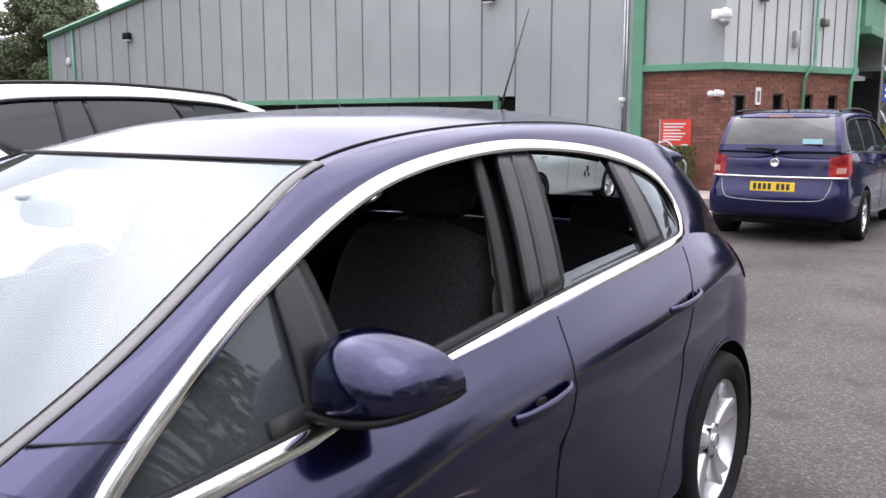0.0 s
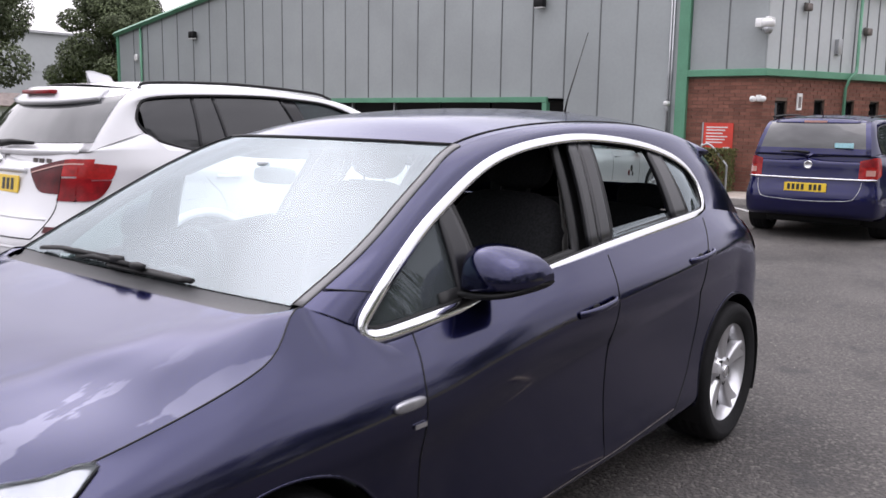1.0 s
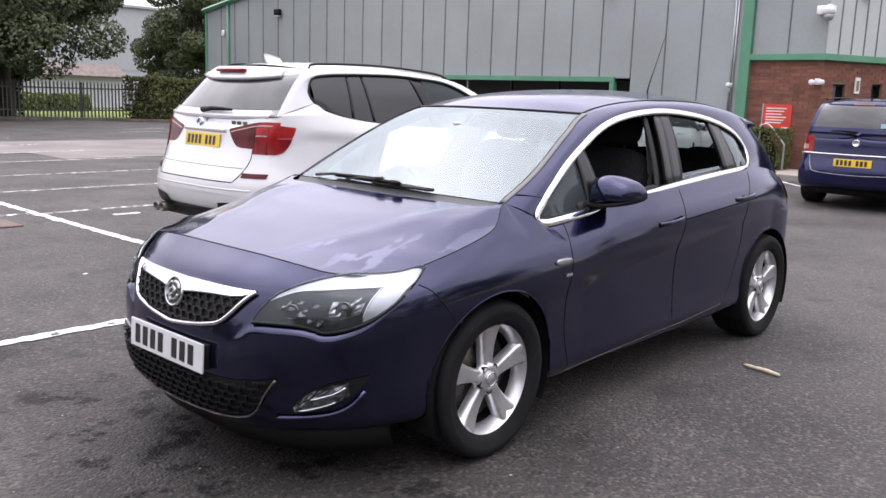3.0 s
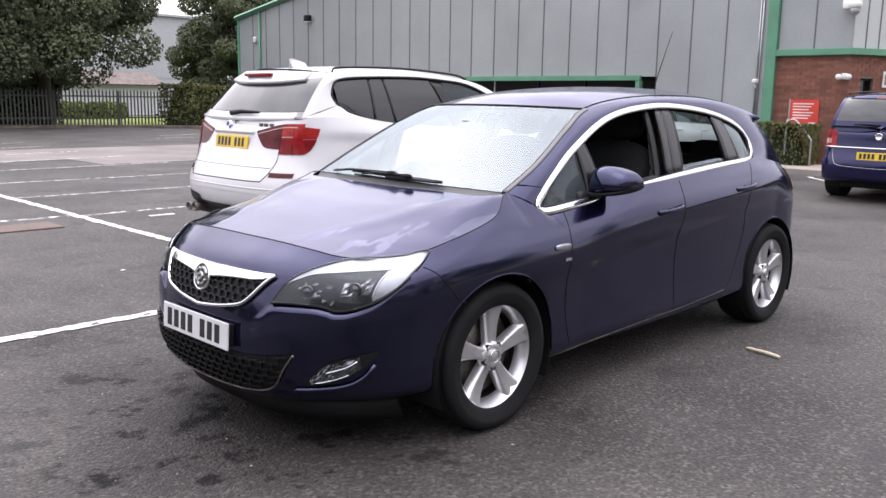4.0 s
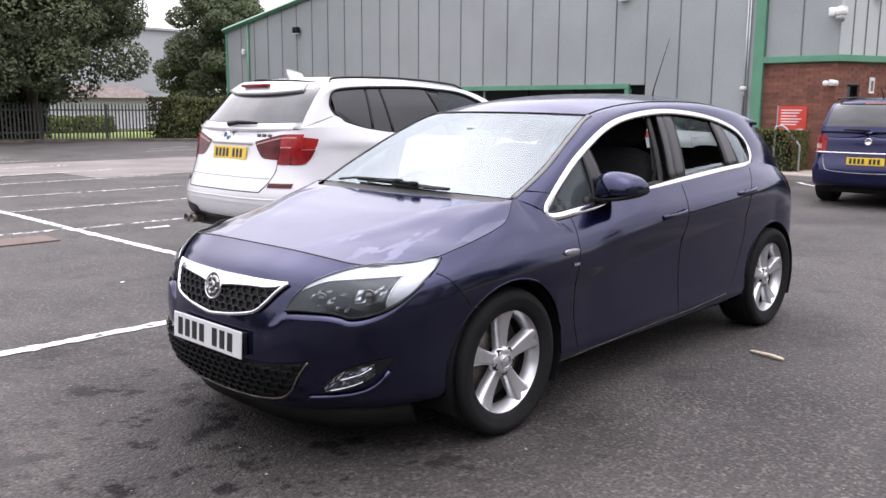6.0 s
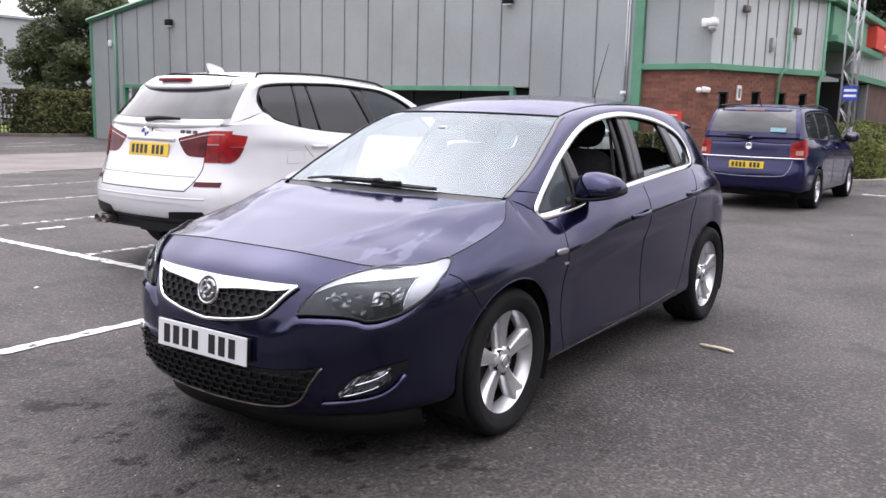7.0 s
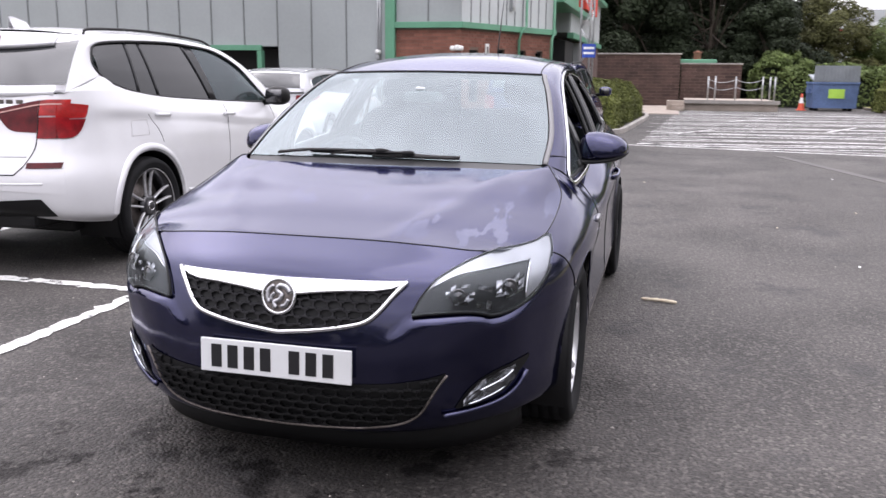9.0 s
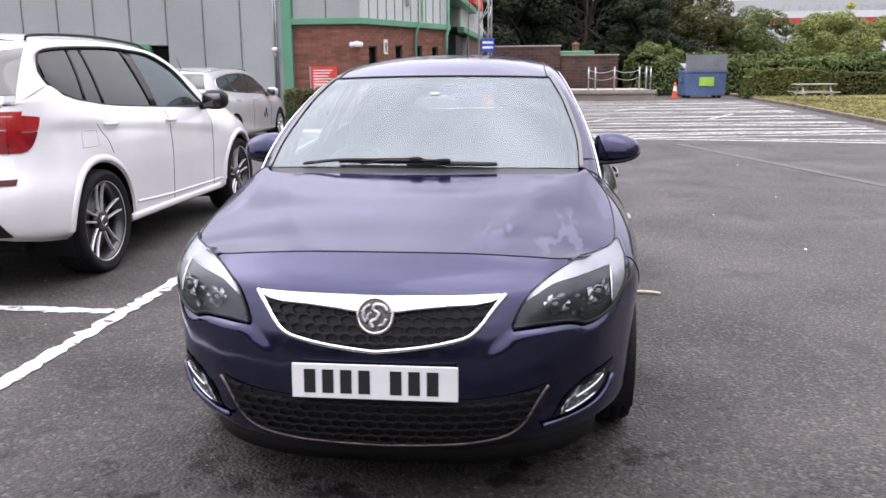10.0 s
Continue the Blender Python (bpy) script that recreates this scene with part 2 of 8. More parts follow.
def thicken(bm, d):
    bmesh.ops.recalc_face_normals(bm, faces=bm.faces)
    bmesh.ops.solidify(bm, geom=bm.faces[:], thickness=d)
    return bm


def tube(pts, r, bm=None, sides=8, closed=False, flat=None):
    """A swept tube; flat = (half width, half depth, side direction) makes it a strip."""
    bm = bm or bmesh.new()
    p = np.asarray(pts, float)
    n = len(p)
    rings = []
    for i in range(n):
        a, b = (p[(i - 1) % n], p[(i + 1) % n]) if closed else (p[max(i - 1, 0)], p[min(i + 1, n - 1)])
        t = Vector(b - a).normalized()
        ref = Vector((0, 0, 1)) if abs(t.z) < 0.95 else Vector((1, 0, 0))
        if flat is not None:
            ref = Vector(flat[2](p[i]) if callable(flat[2]) else flat[2])
        s = t.cross(ref).normalized()
        u = s.cross(t).normalized()
        rw, rd = (flat[0], flat[1]) if flat is not None else (r if np.isscalar(r) else r[i],) * 2
        rings.append([bm.verts.new(Vector(p[i]) + s * (rw * math.cos(2 * math.pi * k / sides)) + u * (rd * math.sin(2 * math.pi * k / sides))) for k in range(sides)])
    for i in range(n if closed else n - 1):
        q, w = rings[i], rings[(i + 1) % n]
        for k in range(sides):
            bm.faces.new((q[k], q[(k + 1) % sides], w[(k + 1) % sides], w[k]))
    if not closed:
        bm.faces.new(rings[0][::-1])
        bm.faces.new(rings[-1])
    return bm


def lathe(profile, bm=None, seg=48, m=None):
    """Turns (radius, y) pairs round the y axis."""
    bm = bm or bmesh.new()
    m = m or Matrix()
    rows = [[bm.verts.new(m @ Vector((r * math.cos(2 * math.pi * k / seg), y, r * math.sin(2 * math.pi * k / seg)))) for k in range(seg)] for r, y in profile]
    for a, b in zip(rows, rows[1:]):
        for k in range(seg):
            bm.faces.new((a[k], a[(k + 1) % seg], b[(k + 1) % seg], b[k]))
    return bm


def box(bm, x0, x1, y0, y1, z0, z1, m=None, bevel=0.0):
    vs = [bm.verts.new((m @ Vector(c)) if m else c) for c in ((x, y, z) for x in (x0, x1) for y in (y0, y1) for z in (z0, z1))]
    fs = [bm.faces.new([vs[i] for i in f]) for f in ((0, 1, 3, 2), (4, 6, 7, 5), (0, 4, 5, 1), (2, 3, 7, 6), (0, 2, 6, 4), (1, 5, 7, 3))]
    if bevel:
        es = list({e for f in fs for e in f.edges})
        bmesh.ops.bevel(bm, geom=es, offset=bevel, segments=2, affect="EDGES", profile=0.5)
    return bm


def boxed(*a, **k):
    return box(bmesh.new(), *a, **k)


def blob(cx, cy, cz, rx, ry, rz, power=2.5, seg=24, rings=14, bm=None):
    """A superellipsoid, boxier with a higher power."""
    bm = bm or bmesh.new()
    e = 2 / power
    sp = lambda v: math.copysign(abs(v) ** e, v)
    g = np.array([[(cx + rx * sp(math.cos(a)) * sp(math.cos(b)), cy + ry * sp(math.cos(a)) * sp(math.sin(b)), cz + rz * sp(math.sin(a)))
                   for b in np.linspace(0, 2 * math.pi, seg, endpoint=False)] for a in np.linspace(-math.pi / 2 + 1e-3, math.pi / 2 - 1e-3, rings)])
    return grid_mesh(g, bm, close=True)


# ---- vehicles ----
RISE = (0.0, 0.06, 0.20, 0.36, 0.54, 0.72, 0.87, 1.0)


class Shell:
    """The lower body of a car as one surface from nose to tail, x ahead, y to the left, z up, front axle over the origin."""

    def __init__(self, plan, low, top, nose, flank, tail, top_xy=None, nose_end=5, tail_start=-5, rows_a_span=7, soft=()):
        n = len(plan)
        plan = np.array(plan, float)
        low, top = np.array(low, float), np.array(top, float)
        tang = np.gradient(plan, axis=0)
        tang[0], tang[-1] = (0, 1), (0, -1)
        inward = np.stack([tang[:, 1], -tang[:, 0]], 1)
        inward /= np.linalg.norm(inward, axis=1)[:, None]
        inward *= -1
        wf = np.clip(1 - (np.arange(n) - 2.0) / (nose_end - 1.0), 0, 1)
        wr = np.clip((np.arange(n) - (n + tail_start - 1.0)) / (-tail_start - 1.0), 0, 1)
        ws = 1 - np.maximum(wf, wr)
        ctrl = np.zeros((8, n, 3))
        for k in range(8):
            inset = wf * nose[k] + ws * flank[k] + wr * tail[k]
            ctrl[k, :, :2] = plan + inward * inset[:, None]
            ctrl[k, :, 2] = low + (top - low) * RISE[k]
        if top_xy is not None:
            t = np.array(top_xy, float)
            shift = t - ctrl[7, :, :2]
            ctrl[7, :, :2] = t
            ctrl[6, :, :2] += shift * 0.45
            ctrl[5, :, :2] += shift * 0.12
        for k in soft:
            ctrl[1:7, k, 1:] = (ctrl[1:7, k - 1, 1:] + ctrl[1:7, k + 1, 1:]) / 2
        ctrl[:, 0, 1] = ctrl[:, -1, 1] = 0
        self.m, self.r = 14, rows_a_span
        rows = [spline(c, self.m, c[1] * (1, -1, 1), c[-2] * (1, -1, 1)) for c in ctrl]
        rows = np.array(rows)
        self.g = np.stack([spline(rows[:, j], self.r) for j in range(rows.shape[1])], 1)
        self.top = self.g[-1]
        self.find_normals()

    def find_normals(self):
        self.normals = np.cross(np.gradient(self.g, axis=1), np.gradient(self.g, axis=0))
        self.normals /= np.linalg.norm(self.normals, axis=2)[..., None] + 1e-9
        if self.normals[3 * self.r, 8 * self.m][1] < 0:
            self.normals *= -1

    def tuck(self, crease, depth, reach, x0, x1, keep=0.25, back=0.5):
        """Draws the flank in below a crease line z = crease(x), so that it breaks sharply there."""
        for idx in np.ndindex(*self.g.shape[:2]):
            x, y, z = self.g[idx]
            d = crease(x) - z
            if d > 0 and y > 0.55 and x1 < x < x0:
                fade = min(1, (x0 - x) / 0.3, (x - x1) / 0.3)
                self.g[idx][1] -= fade * depth * min(1, d / reach) * max(keep, 1 - max(0, d - reach) / back)
        self.find_normals()

    def relax(self, x0, x1, z0, rounds):
        """Evens out the upper flank between two x, keeping its top edge."""
        for _ in range(rounds):
            g = self.g
            x, z = g[1:-1, 1:-1, 0], g[1:-1, 1:-1, 2]
            w = np.clip((x - x0) / 0.2, 0, 1) * np.clip((x1 - x) / 0.15, 0, 1) * np.clip((z - z0) / 0.08, 0, 1) * (g[1:-1, 1:-1, 1] > 0.5)
            mean = (g[:-2, 1:-1] + g[2:, 1:-1] + g[1:-1, :-2] + g[1:-1, 2:]) / 4
            self.g[1:-1, 1:-1] += 0.8 * w[..., None] * (mean - g[1:-1, 1:-1])
        self.find_normals()

    def fair(self, x0, x1, z0):
        """Lays the upper flank between two x on one smooth sheet y(x, z), leaving its top edge."""
        g = self.g
        x, y, z = g[..., 0], g[..., 1], g[..., 2]
        use = (x > x0 - 0.15) & (x < x1 + 0.1) & (z > z0 - 0.05) & (y > 0.5)
        terms = lambda a, b: np.stack([a ** i * (b - 0.8) ** j for i in range(4) for j in range(5)], -1)
        c = np.linalg.lstsq(terms(x[use], z[use]), y[use], rcond=None)[0]
        depth = np.arange(g.shape[0])[::-1, None] / 12.0
        w = np.clip((x - x0) / 0.25, 0, 1) * np.clip((x1 - x) / 0.2, 0, 1) * np.clip((z - z0) / 0.10, 0, 1) * np.clip(depth, 0, 1) * use
        self.g[..., 1] += w * (terms(x, z) @ c - y)
        self.find_normals()

    def at(self, a, z, axis=1, lift=0.0, lo=0, hi=None):
        """The point of the left flank or nose with the given y (axis 1) or x (axis 0) and z, lifted off the surface."""
        hi = hi or self.g.shape[1]
        g, nn = self.g[:, lo:hi], self.normals[:, lo:hi]
        d = (g[..., axis] - a) ** 2 + (g[..., 2] - z) ** 2
        i, j = np.unravel_index(np.argmin(d), d.shape)
        i, j = min(max(i, 1), g.shape[0] - 2), min(max(j, 1), g.shape[1] - 2)
        p = g[i, j].copy()
        du, dv = (g[i, j + 1] - g[i, j - 1]) / 2, (g[i + 1, j] - g[i - 1, j]) / 2
        mat = np.array([[du[axis], dv[axis]], [du[2], dv[2]]])
        if abs(np.linalg.det(mat)) > 1e-9:
            s = np.clip(np.linalg.solve(mat, np.array([a - p[axis], z - p[2]])), -1.5, 1.5)
            p = p + du * s[0] + dv * s[1]
        return p + nn[i, j] * lift

    def nose_at(self, y, z, lift=0.0):
        p = self.at(abs(y), z, 1, lift, 0, 6 * self.m)
        return p * (1, math.copysign(1, y), 1) if abs(y) > 1e-6 else p

    def tail_at(self, y, z, lift=0.0):
        p = self.at(abs(y), z, 1, lift, self.g.shape[1] - 4 * self.m - 1, None)
        return p * (1, math.copysign(1, y), 1) if abs(y) > 1e-6 else p

    def side_at(self, x, z, lift=0.0):
        return self.at(x, z, 0, lift, 4 * self.m, self.g.shape[1] - 2 * self.m)

    def panel(self, s0, s1, arches=(), radius=0.36, r0=0, r1=None, flip=False):
        """Faces between two stations, with round wheel openings."""
        g = self.g[r0:r1, round(s0 * self.m):round(s1 * self.m) + 1].copy()
        keep = np.ones((g.shape[0] - 1, g.shape[1] - 1), bool)
        for ax, az in arches:
            d = np.hypot(g[..., 0] - ax, g[..., 2] - az)
            inn = d < radius
            keep &= ~(inn[:-1, :-1] & inn[1:, :-1] & inn[:-1, 1:] & inn[1:, 1:])
            k = np.where(inn, radius / np.maximum(d, 1e-6), 1.0)
            g[..., 0], g[..., 2] = ax + (g[..., 0] - ax) * k, az + (g[..., 2] - az) * k
        return grid_mesh(flip_y(g) if flip else g, keep=keep)


def strip_patch(f, a0, a1, low, high, n=24, k=8, lift=0.004):
    """A patch on a surface f(a, z, lift) between two height curves of a."""
    return grid_mesh(np.array([[f(a, low(a) + (high(a) - low(a)) * j / k, lift) for a in np.linspace(a0, a1, n)] for j in range(k + 1)]))


def curve_fn(*pairs):
    xs, ys = zip(*sorted(pairs))
    pts = spline(np.array([xs, ys]).T, 8)
    return lambda a: float(np.interp(a, pts[:, 0], pts[:, 1]))


def wheel(parent, x, y, z, radius, rim, width, side, spokes, style, rim_mat, spoke_mat=None):
    """A road wheel with tyre, rim, spokes, hub and brake disc; side +1 faces left."""
    w = part("wheel", lathe([(rim * 0.99, -width / 2), (rim * 0.9, -width * 0.3), (rim * 0.86, 0), (rim * 0.9, width * 0.36), (rim * 1.0, width * 0.47), (rim * 1.02, width * 0.49), (rim * 1.02, width * 0.45)]), rim_mat, parent, "alloy wheel")
    w.matrix_local = pose(x, y, z, 0, 0, 0 if side > 0 else 180)
    r2 = radius
    hw = width / 2
    prof = [(rim * 0.97, -hw), (rim + (r2 - rim) * 0.5, -hw * 1.12), (r2 * 0.965, -hw * 1.0), (r2 * 0.99, -hw * 0.8)]
    for gy in (-0.55, -0.18, 0.18, 0.55):
        prof += [(r2, (gy - 0.14) * hw), (r2, (gy + 0.11) * hw), (r2 - 0.007, (gy + 0.13) * hw), (r2 - 0.007, (gy + 0.17) * hw)]
    prof += [(r2 * 0.99, hw * 0.82), (r2 * 0.965, hw * 1.0), (r2 * 0.955, hw * 1.04), (rim + (r2 - rim) * 0.55, hw * 1.13), (rim + (r2 - rim) * 0.5, hw * 1.115), (rim + (r2 - rim) * 0.2, hw * 1.06), (rim * 1.0, hw * 0.98), (rim * 0.97, hw * 0.9)]
    part("tyre", lathe(prof, seg=72), RUBBER, w, "black rubber tyre")
    part("brake_disc", lathe([(0.05, hw * 0.1), (rim * 0.72, hw * 0.1), (rim * 0.72, hw * 0.02), (rim * 0.8, hw * 0.0)]), STEEL_DARK, w, "dull steel brake disc")
    part("rim_barrel", lathe([(rim * 0.86, hw * 0.3), (rim * 0.86, -hw * 0.9), (0.04, -hw * 0.9)]), BLACK, w)
    for i in range(spokes):
        a = 2 * math.pi * i / spokes + math.pi / 2
        arms = [(0.0, 1.0)] if style == "broad" else [(-0.16, 0.18), (0.16, 0.18)]
        for off, scale in arms:
            bm = bmesh.new()
            rows = []
            for t in np.linspace(0, 1, 9):
                rr = rim * (0.14 + 0.80 * t)
                half = rim * scale * ((0.112 + 0.01 * t + 0.112 * t ** 2) if style == "broad" else (0.15 + 0.04 * t))
                depth = hw * (0.70 - 0.10 * t + 0.22 * t ** 3)
                mid = off * rim * (0.42 + 0.62 * t)
                row = []
                for q, dz in ((-1.0, -0.40), (-0.92, -0.02), (-0.6, 0.05), (0, -0.07 if style == "broad" else 0.07), (0.6, 0.05), (0.92, -0.02), (1.0, -0.40)):
                    u, v = mid + q * half, rr
                    row.append((u * math.sin(a) + v * math.cos(a), depth + dz * hw * (1.0 if style == "broad" else 0.4), -u * math.cos(a) + v * math.sin(a)))
                rows.append(row)
            grid_mesh(np.array(rows), bm)
            part("spoke", bm, spoke_mat or rim_mat, w)
    if style != "broad":
        part("rim_edge", lathe([(rim * 0.985, hw * 0.955), (rim * 1.0, hw * 0.985), (rim * 1.02, hw * 0.99), (rim * 1.03, hw * 0.95)], seg=60), spoke_mat or rim_mat, w, "bright rim edge")
    part("hub_cap", lathe([(rim * 0.30, hw * 0.45), (rim * 0.27, hw * 0.74), (rim * 0.15, hw * 0.80), (rim * 0.145, hw * 0.78), (rim * 0.12, hw * 0.84), (0.001, hw * 0.86)], seg=32), rim_mat, w)
    part("hub_ring", lathe([(rim * 0.135, hw * 0.80), (rim * 0.135, hw * 0.855), (rim * 0.115, hw * 0.875), (rim * 0.105, hw * 0.85)], seg=32), CHROME, w, "chrome hub ring")
    for i in range(5):
        a = 2 * math.pi * i / 5 + math.pi / 2 + math.pi / 5
        part("wheel_bolt", lathe([(0.016, hw * 0.45), (0.016, hw * 0.76), (0.011, hw * 0.77), (0.010, hw * 0.62), (0.001, hw * 0.62)], seg=12, m=Matrix.Translation((rim * 0.215 * math.cos(a), 0, rim * 0.215 * math.sin(a)))), BLACK, w)
    return w


def arch_liner(parent, x, z, radius, y0, y1, sgn):
    g = np.array([[(x + radius * math.cos(a), sgn * y, z + radius * math.sin(a)) for a in np.linspace(-0.45, math.pi + 0.45, 28)] for y in (y0, y0 - 0.02, (y0 + y1) / 2, y1)])
    bm = grid_mesh(g)
    c = [bm.verts.new((x + radius * math.cos(a), sgn * y1, z + radius * math.sin(a))) for a in np.linspace(-0.45, math.pi + 0.45, 28)]
    bm.faces.new(c)
    part("wheel_arch_liner", bm, BLACK, parent, "black wheel arch liner")


def arch_lip(parent, sh, x, z, radius, sgn, paint):
    pts = []
    for a in np.linspace(-0.30, math.pi + 0.30, 60):
        px, pz = x + radius * math.cos(a), z + radius * math.sin(a)
        if pz > 0.27:
            pts.append(np.array(sh.side_at(px, pz, -0.003)) * (1, sgn, 1))
    part("wheel_arch_lip", tube(pts, 0.0045, sides=8), paint, parent)


def span_surface(left, centre, power=2.0, n=25):
    """Between a left edge and its mirror image, bulging to a centre line."""
    left, centre = np.asarray(left), np.asarray(centre)
    rows = []
    for e, c in zip(left, centre):
        row = []
        for w in np.linspace(-1, 1, n):
            k = 1 - abs(w) ** power
            row.append((e[0] + (c[0] - e[0]) * k, w * e[1], e[2] + (c[2] - e[2]) * k))
        rows.append(row)
    return np.array(rows)


def ruled(a, b, bulge=0.0, n=8, out=(0, 1, 0.3)):
    """Between two edges of equal length, with a slight outward bulge."""
    o = np.array(out) / np.linalg.norm(out)
    return np.array([[p + (q - p) * t + o * bulge * 4 * t * (1 - t) for p, q in zip(a, b)] for t in np.linspace(0, 1, n)])


def both(name, g, material, parent, label="", depth=0.0, smooth=True):
    """A part on each side of the car."""
    for s in (1, -1):
        bm = grid_mesh(g if s > 0 else flip_y(g))
        if depth:
            thicken(bm, depth)
        part(name, bm, material, parent, label, smooth)


def seat(parent, x, y, w=0.52):
    s = part("seat", blob(x + 0.12, y, 0.50, 0.27, w / 2, 0.09, 4), CLOTH, parent, "black cloth seat")
    m = pose(x - 0.18, y, 0.86, 0, -18, 0)
    bm = blob(0, 0, 0, 0.085, w / 2, 0.34, 4)
    bm.transform(m)
    part("backrest", bm, CLOTH, s)
    bm = blob(0, 0, 0.45, 0.055, w * 0.27, 0.095, 3)
    bm.transform(m)
    part("headrest", bm, CLOTH, s)
    for d in (-0.06, 0.06):
        part("headrest_post", tube([m @ Vector((0, d, 0.3)), m @ Vector((0, d, 0.4))], 0.006), BLACK, s)


PLATE_BARS = [(-0.425, -0.355), (-0.315, -0.245), (-0.205, -0.135), (-0.095, -0.025), (0.095, 0.165), (0.205, 0.275), (0.315, 0.385)]


def plate_bars(parent, m, width, height, mat, groups, ink=PLATE_INK):
    """A registration plate whose characters are plain bars."""
    bm = boxed(-0.004, 0.004, -width / 2, width / 2, -height / 2, height / 2, bevel=0.003)
    bm.transform(m)
    p = part("number_plate", bm, mat, parent, "registration plate with plain dark bars", smooth=False)
    for y0, y1 in groups:
        bm = boxed(0.0042, 0.0056, y0 * width, y1 * width, -height * 0.34, height * 0.34)
        bm.transform(m)
        part("bar", bm, ink, p, smooth=False)
    return p


def side_frame(parent, roof_edge, dlo_top, paint, n=60, bulge=0.012):
    """A-pillar, cantrail and rear pillar as one panel a side."""
    a, b = resample(roof_edge, n), resample(dlo_top, n)
    both("body_side_frame", ruled(a, b, bulge, 9, (0.15, 1, 0.45)), paint, parent)


def hatchback():
    car = thing("hatchback_car", "dark navy metallic five-door hatchback parked on asphalt, front windows lowered", "car")
    paint = PAINT_NAVY
    plan = [(0.925, 0), (0.913, 0.26), (0.855, 0.47), (0.76, 0.62), (0.61, 0.765), (0.37, 0.865), (0, 0.90), (-0.23, 0.905), (-0.52, 0.908), (-1.0, 0.91), (-1.53, 0.91), (-2.2, 0.905), (-2.685, 0.89), (-3.05, 0.845), (-3.28, 0.70), (-3.40, 0.42), (-3.44, 0)]
    low = [0.182, 0.182, 0.188, 0.200, 0.215, 0.225, 0.23, 0.225, 0.225, 0.225, 0.225, 0.225, 0.23, 0.24, 0.25, 0.26, 0.26]
    top = [0.830, 0.827, 0.815, 0.800, 0.795, 0.822, 0.912, 1.008, 0.902, 0.985, 1.015, 1.055, 1.075, 1.03, 0.99, 0.97, 0.97]
    top_xy = [(0.70, 0), (0.69, 0.26), (0.665, 0.45), (0.62, 0.595), (0.49, 0.705), (0.345, 0.775), (-0.04, 0.778), (-0.23, 0.698), (-0.40, 0.788), (-1.0, 0.822), (-1.53, 0.815), (-2.2, 0.785), (-2.60, 0.745), (-2.98, 0.73), (-3.22, 0.63), (-3.33, 0.40), (-3.36, 0)]
    nose = (0.16, 0.055, 0.012, 0.0, 0.005, 0.035, 0.095, 0.22)
    flank = (0.09, 0.034, 0.030, 0.028, 0.017, 0.0, 0.025, 0.10)
    tail = (0.12, 0.03, 0.0, 0.0, 0.01, 0.03, 0.05, 0.09)
    sh = Shell(plan, low, top, nose, flank, tail, top_xy, rows_a_span=14, soft=(7,))
    sh.tuck(curve_fn((0.4, 0.70), (0.0, 0.722), (-0.5, 0.762), (-1.26, 0.835), (-2.265, 0.905), (-3.0, 0.95)), 0.028, 0.14, -0.30, -3.05, 0.5, 0.8)
    sh.relax(-0.90, 0.30, 0.56, 24)
    lamp_sh = Shell(plan, low, top, nose, flank, tail, top_xy, rows_a_span=14, soft=(7,))
    # the bumper steps out below the lamps and the crease that runs in from them
    under = curve_fn((0.34, 0.560), (0.37, 0.572), (0.40, 0.594), (0.43, 0.620), (0.52, 0.626), (0.59, 0.625), (0.63, 0.617), (0.65, 0.608), (0.69, 0.612), (0.73, 0.627), (0.76, 0.648), (0.79, 0.690), (0.81, 0.735))
    for idx in np.ndindex(*sh.g.shape[:2]):
        x, y, z = sh.g[idx]
        if x > 0.3 and 0.34 < y < 0.81 and z < under(y):
            d = under(y) - z
            w = min(1, (y - 0.34) / 0.13, (0.81 - y) / 0.12) * min(1, d / 0.024) * max(0, 1 - max(0, d - 0.024) / 0.20)
            sh.g[idx] = sh.g[idx] + sh.normals[idx] * 0.020 * w
    sh.find_normals()
    # the wing runs up to the foot of the pillar and the window corner
    k0, deep = 7 * sh.m, 30
    foot = resample(np.array([(-0.235, 0.694, 1.004), (-0.290, 0.735, 0.980), (-0.343, 0.767, 0.945), (-0.368, 0.778, 0.919), sh.top[k0 + 14]]), 15)
    for k, p in enumerate(foot):
        move = p - sh.g[-1, k0 + k]
        for r in range(deep):
            sh.g[-1 - r, k0 + k] += move * (1 - r / deep) ** 1.5
    sh.fair(-0.80, 0.25, 0.58)
    arches = ((0.0, 0.325), (-2.685, 0.325))
    rad = 0.370
    bm = sh.panel(0, 5, arches, rad)
    part("front_bumper", bm, paint, car)
    bm2 = sh.panel(0, 5, arches, rad, flip=True)
    part("front_bumper", bm2, paint, car)
    for name, s0, s1 in (("front_wing", 5, 8), ("front_door", 8, 10), ("rear_door", 10, 11), ("rear_wing", 11, 13)):
        for fl in (False, True):
            part(name, sh.panel(s0, s1, arches, rad, flip=fl), paint, car)
    for fl in (False, True):
        part("rear_bumper", sh.panel(13, 16, arches, rad, flip=fl), paint, car)
    # joints between the panels
    def joint(pts, r=0.002):
        for s in (1, -1):
            part("panel_gap", tube(np.array(pts) * (1, s, 1), r, sides=6), BLACK, car, "dark panel gap")
    joint([sh.side_at(x, z, 0.0005) for x, z in spline([(-0.520, 0.930), (-0.490, 0.860), (-0.466, 0.790), (-0.456, 0.65), (-0.468, 0.45), (-0.515, 0.272)], 6)])
    joint([sh.side_at(x, z, 0.0005) for x, z in spline([(-1.515, 1.0), (-1.480, 0.93), (-1.465, 0.84), (-1.455, 0.60), (-1.475, 0.285)], 6)])
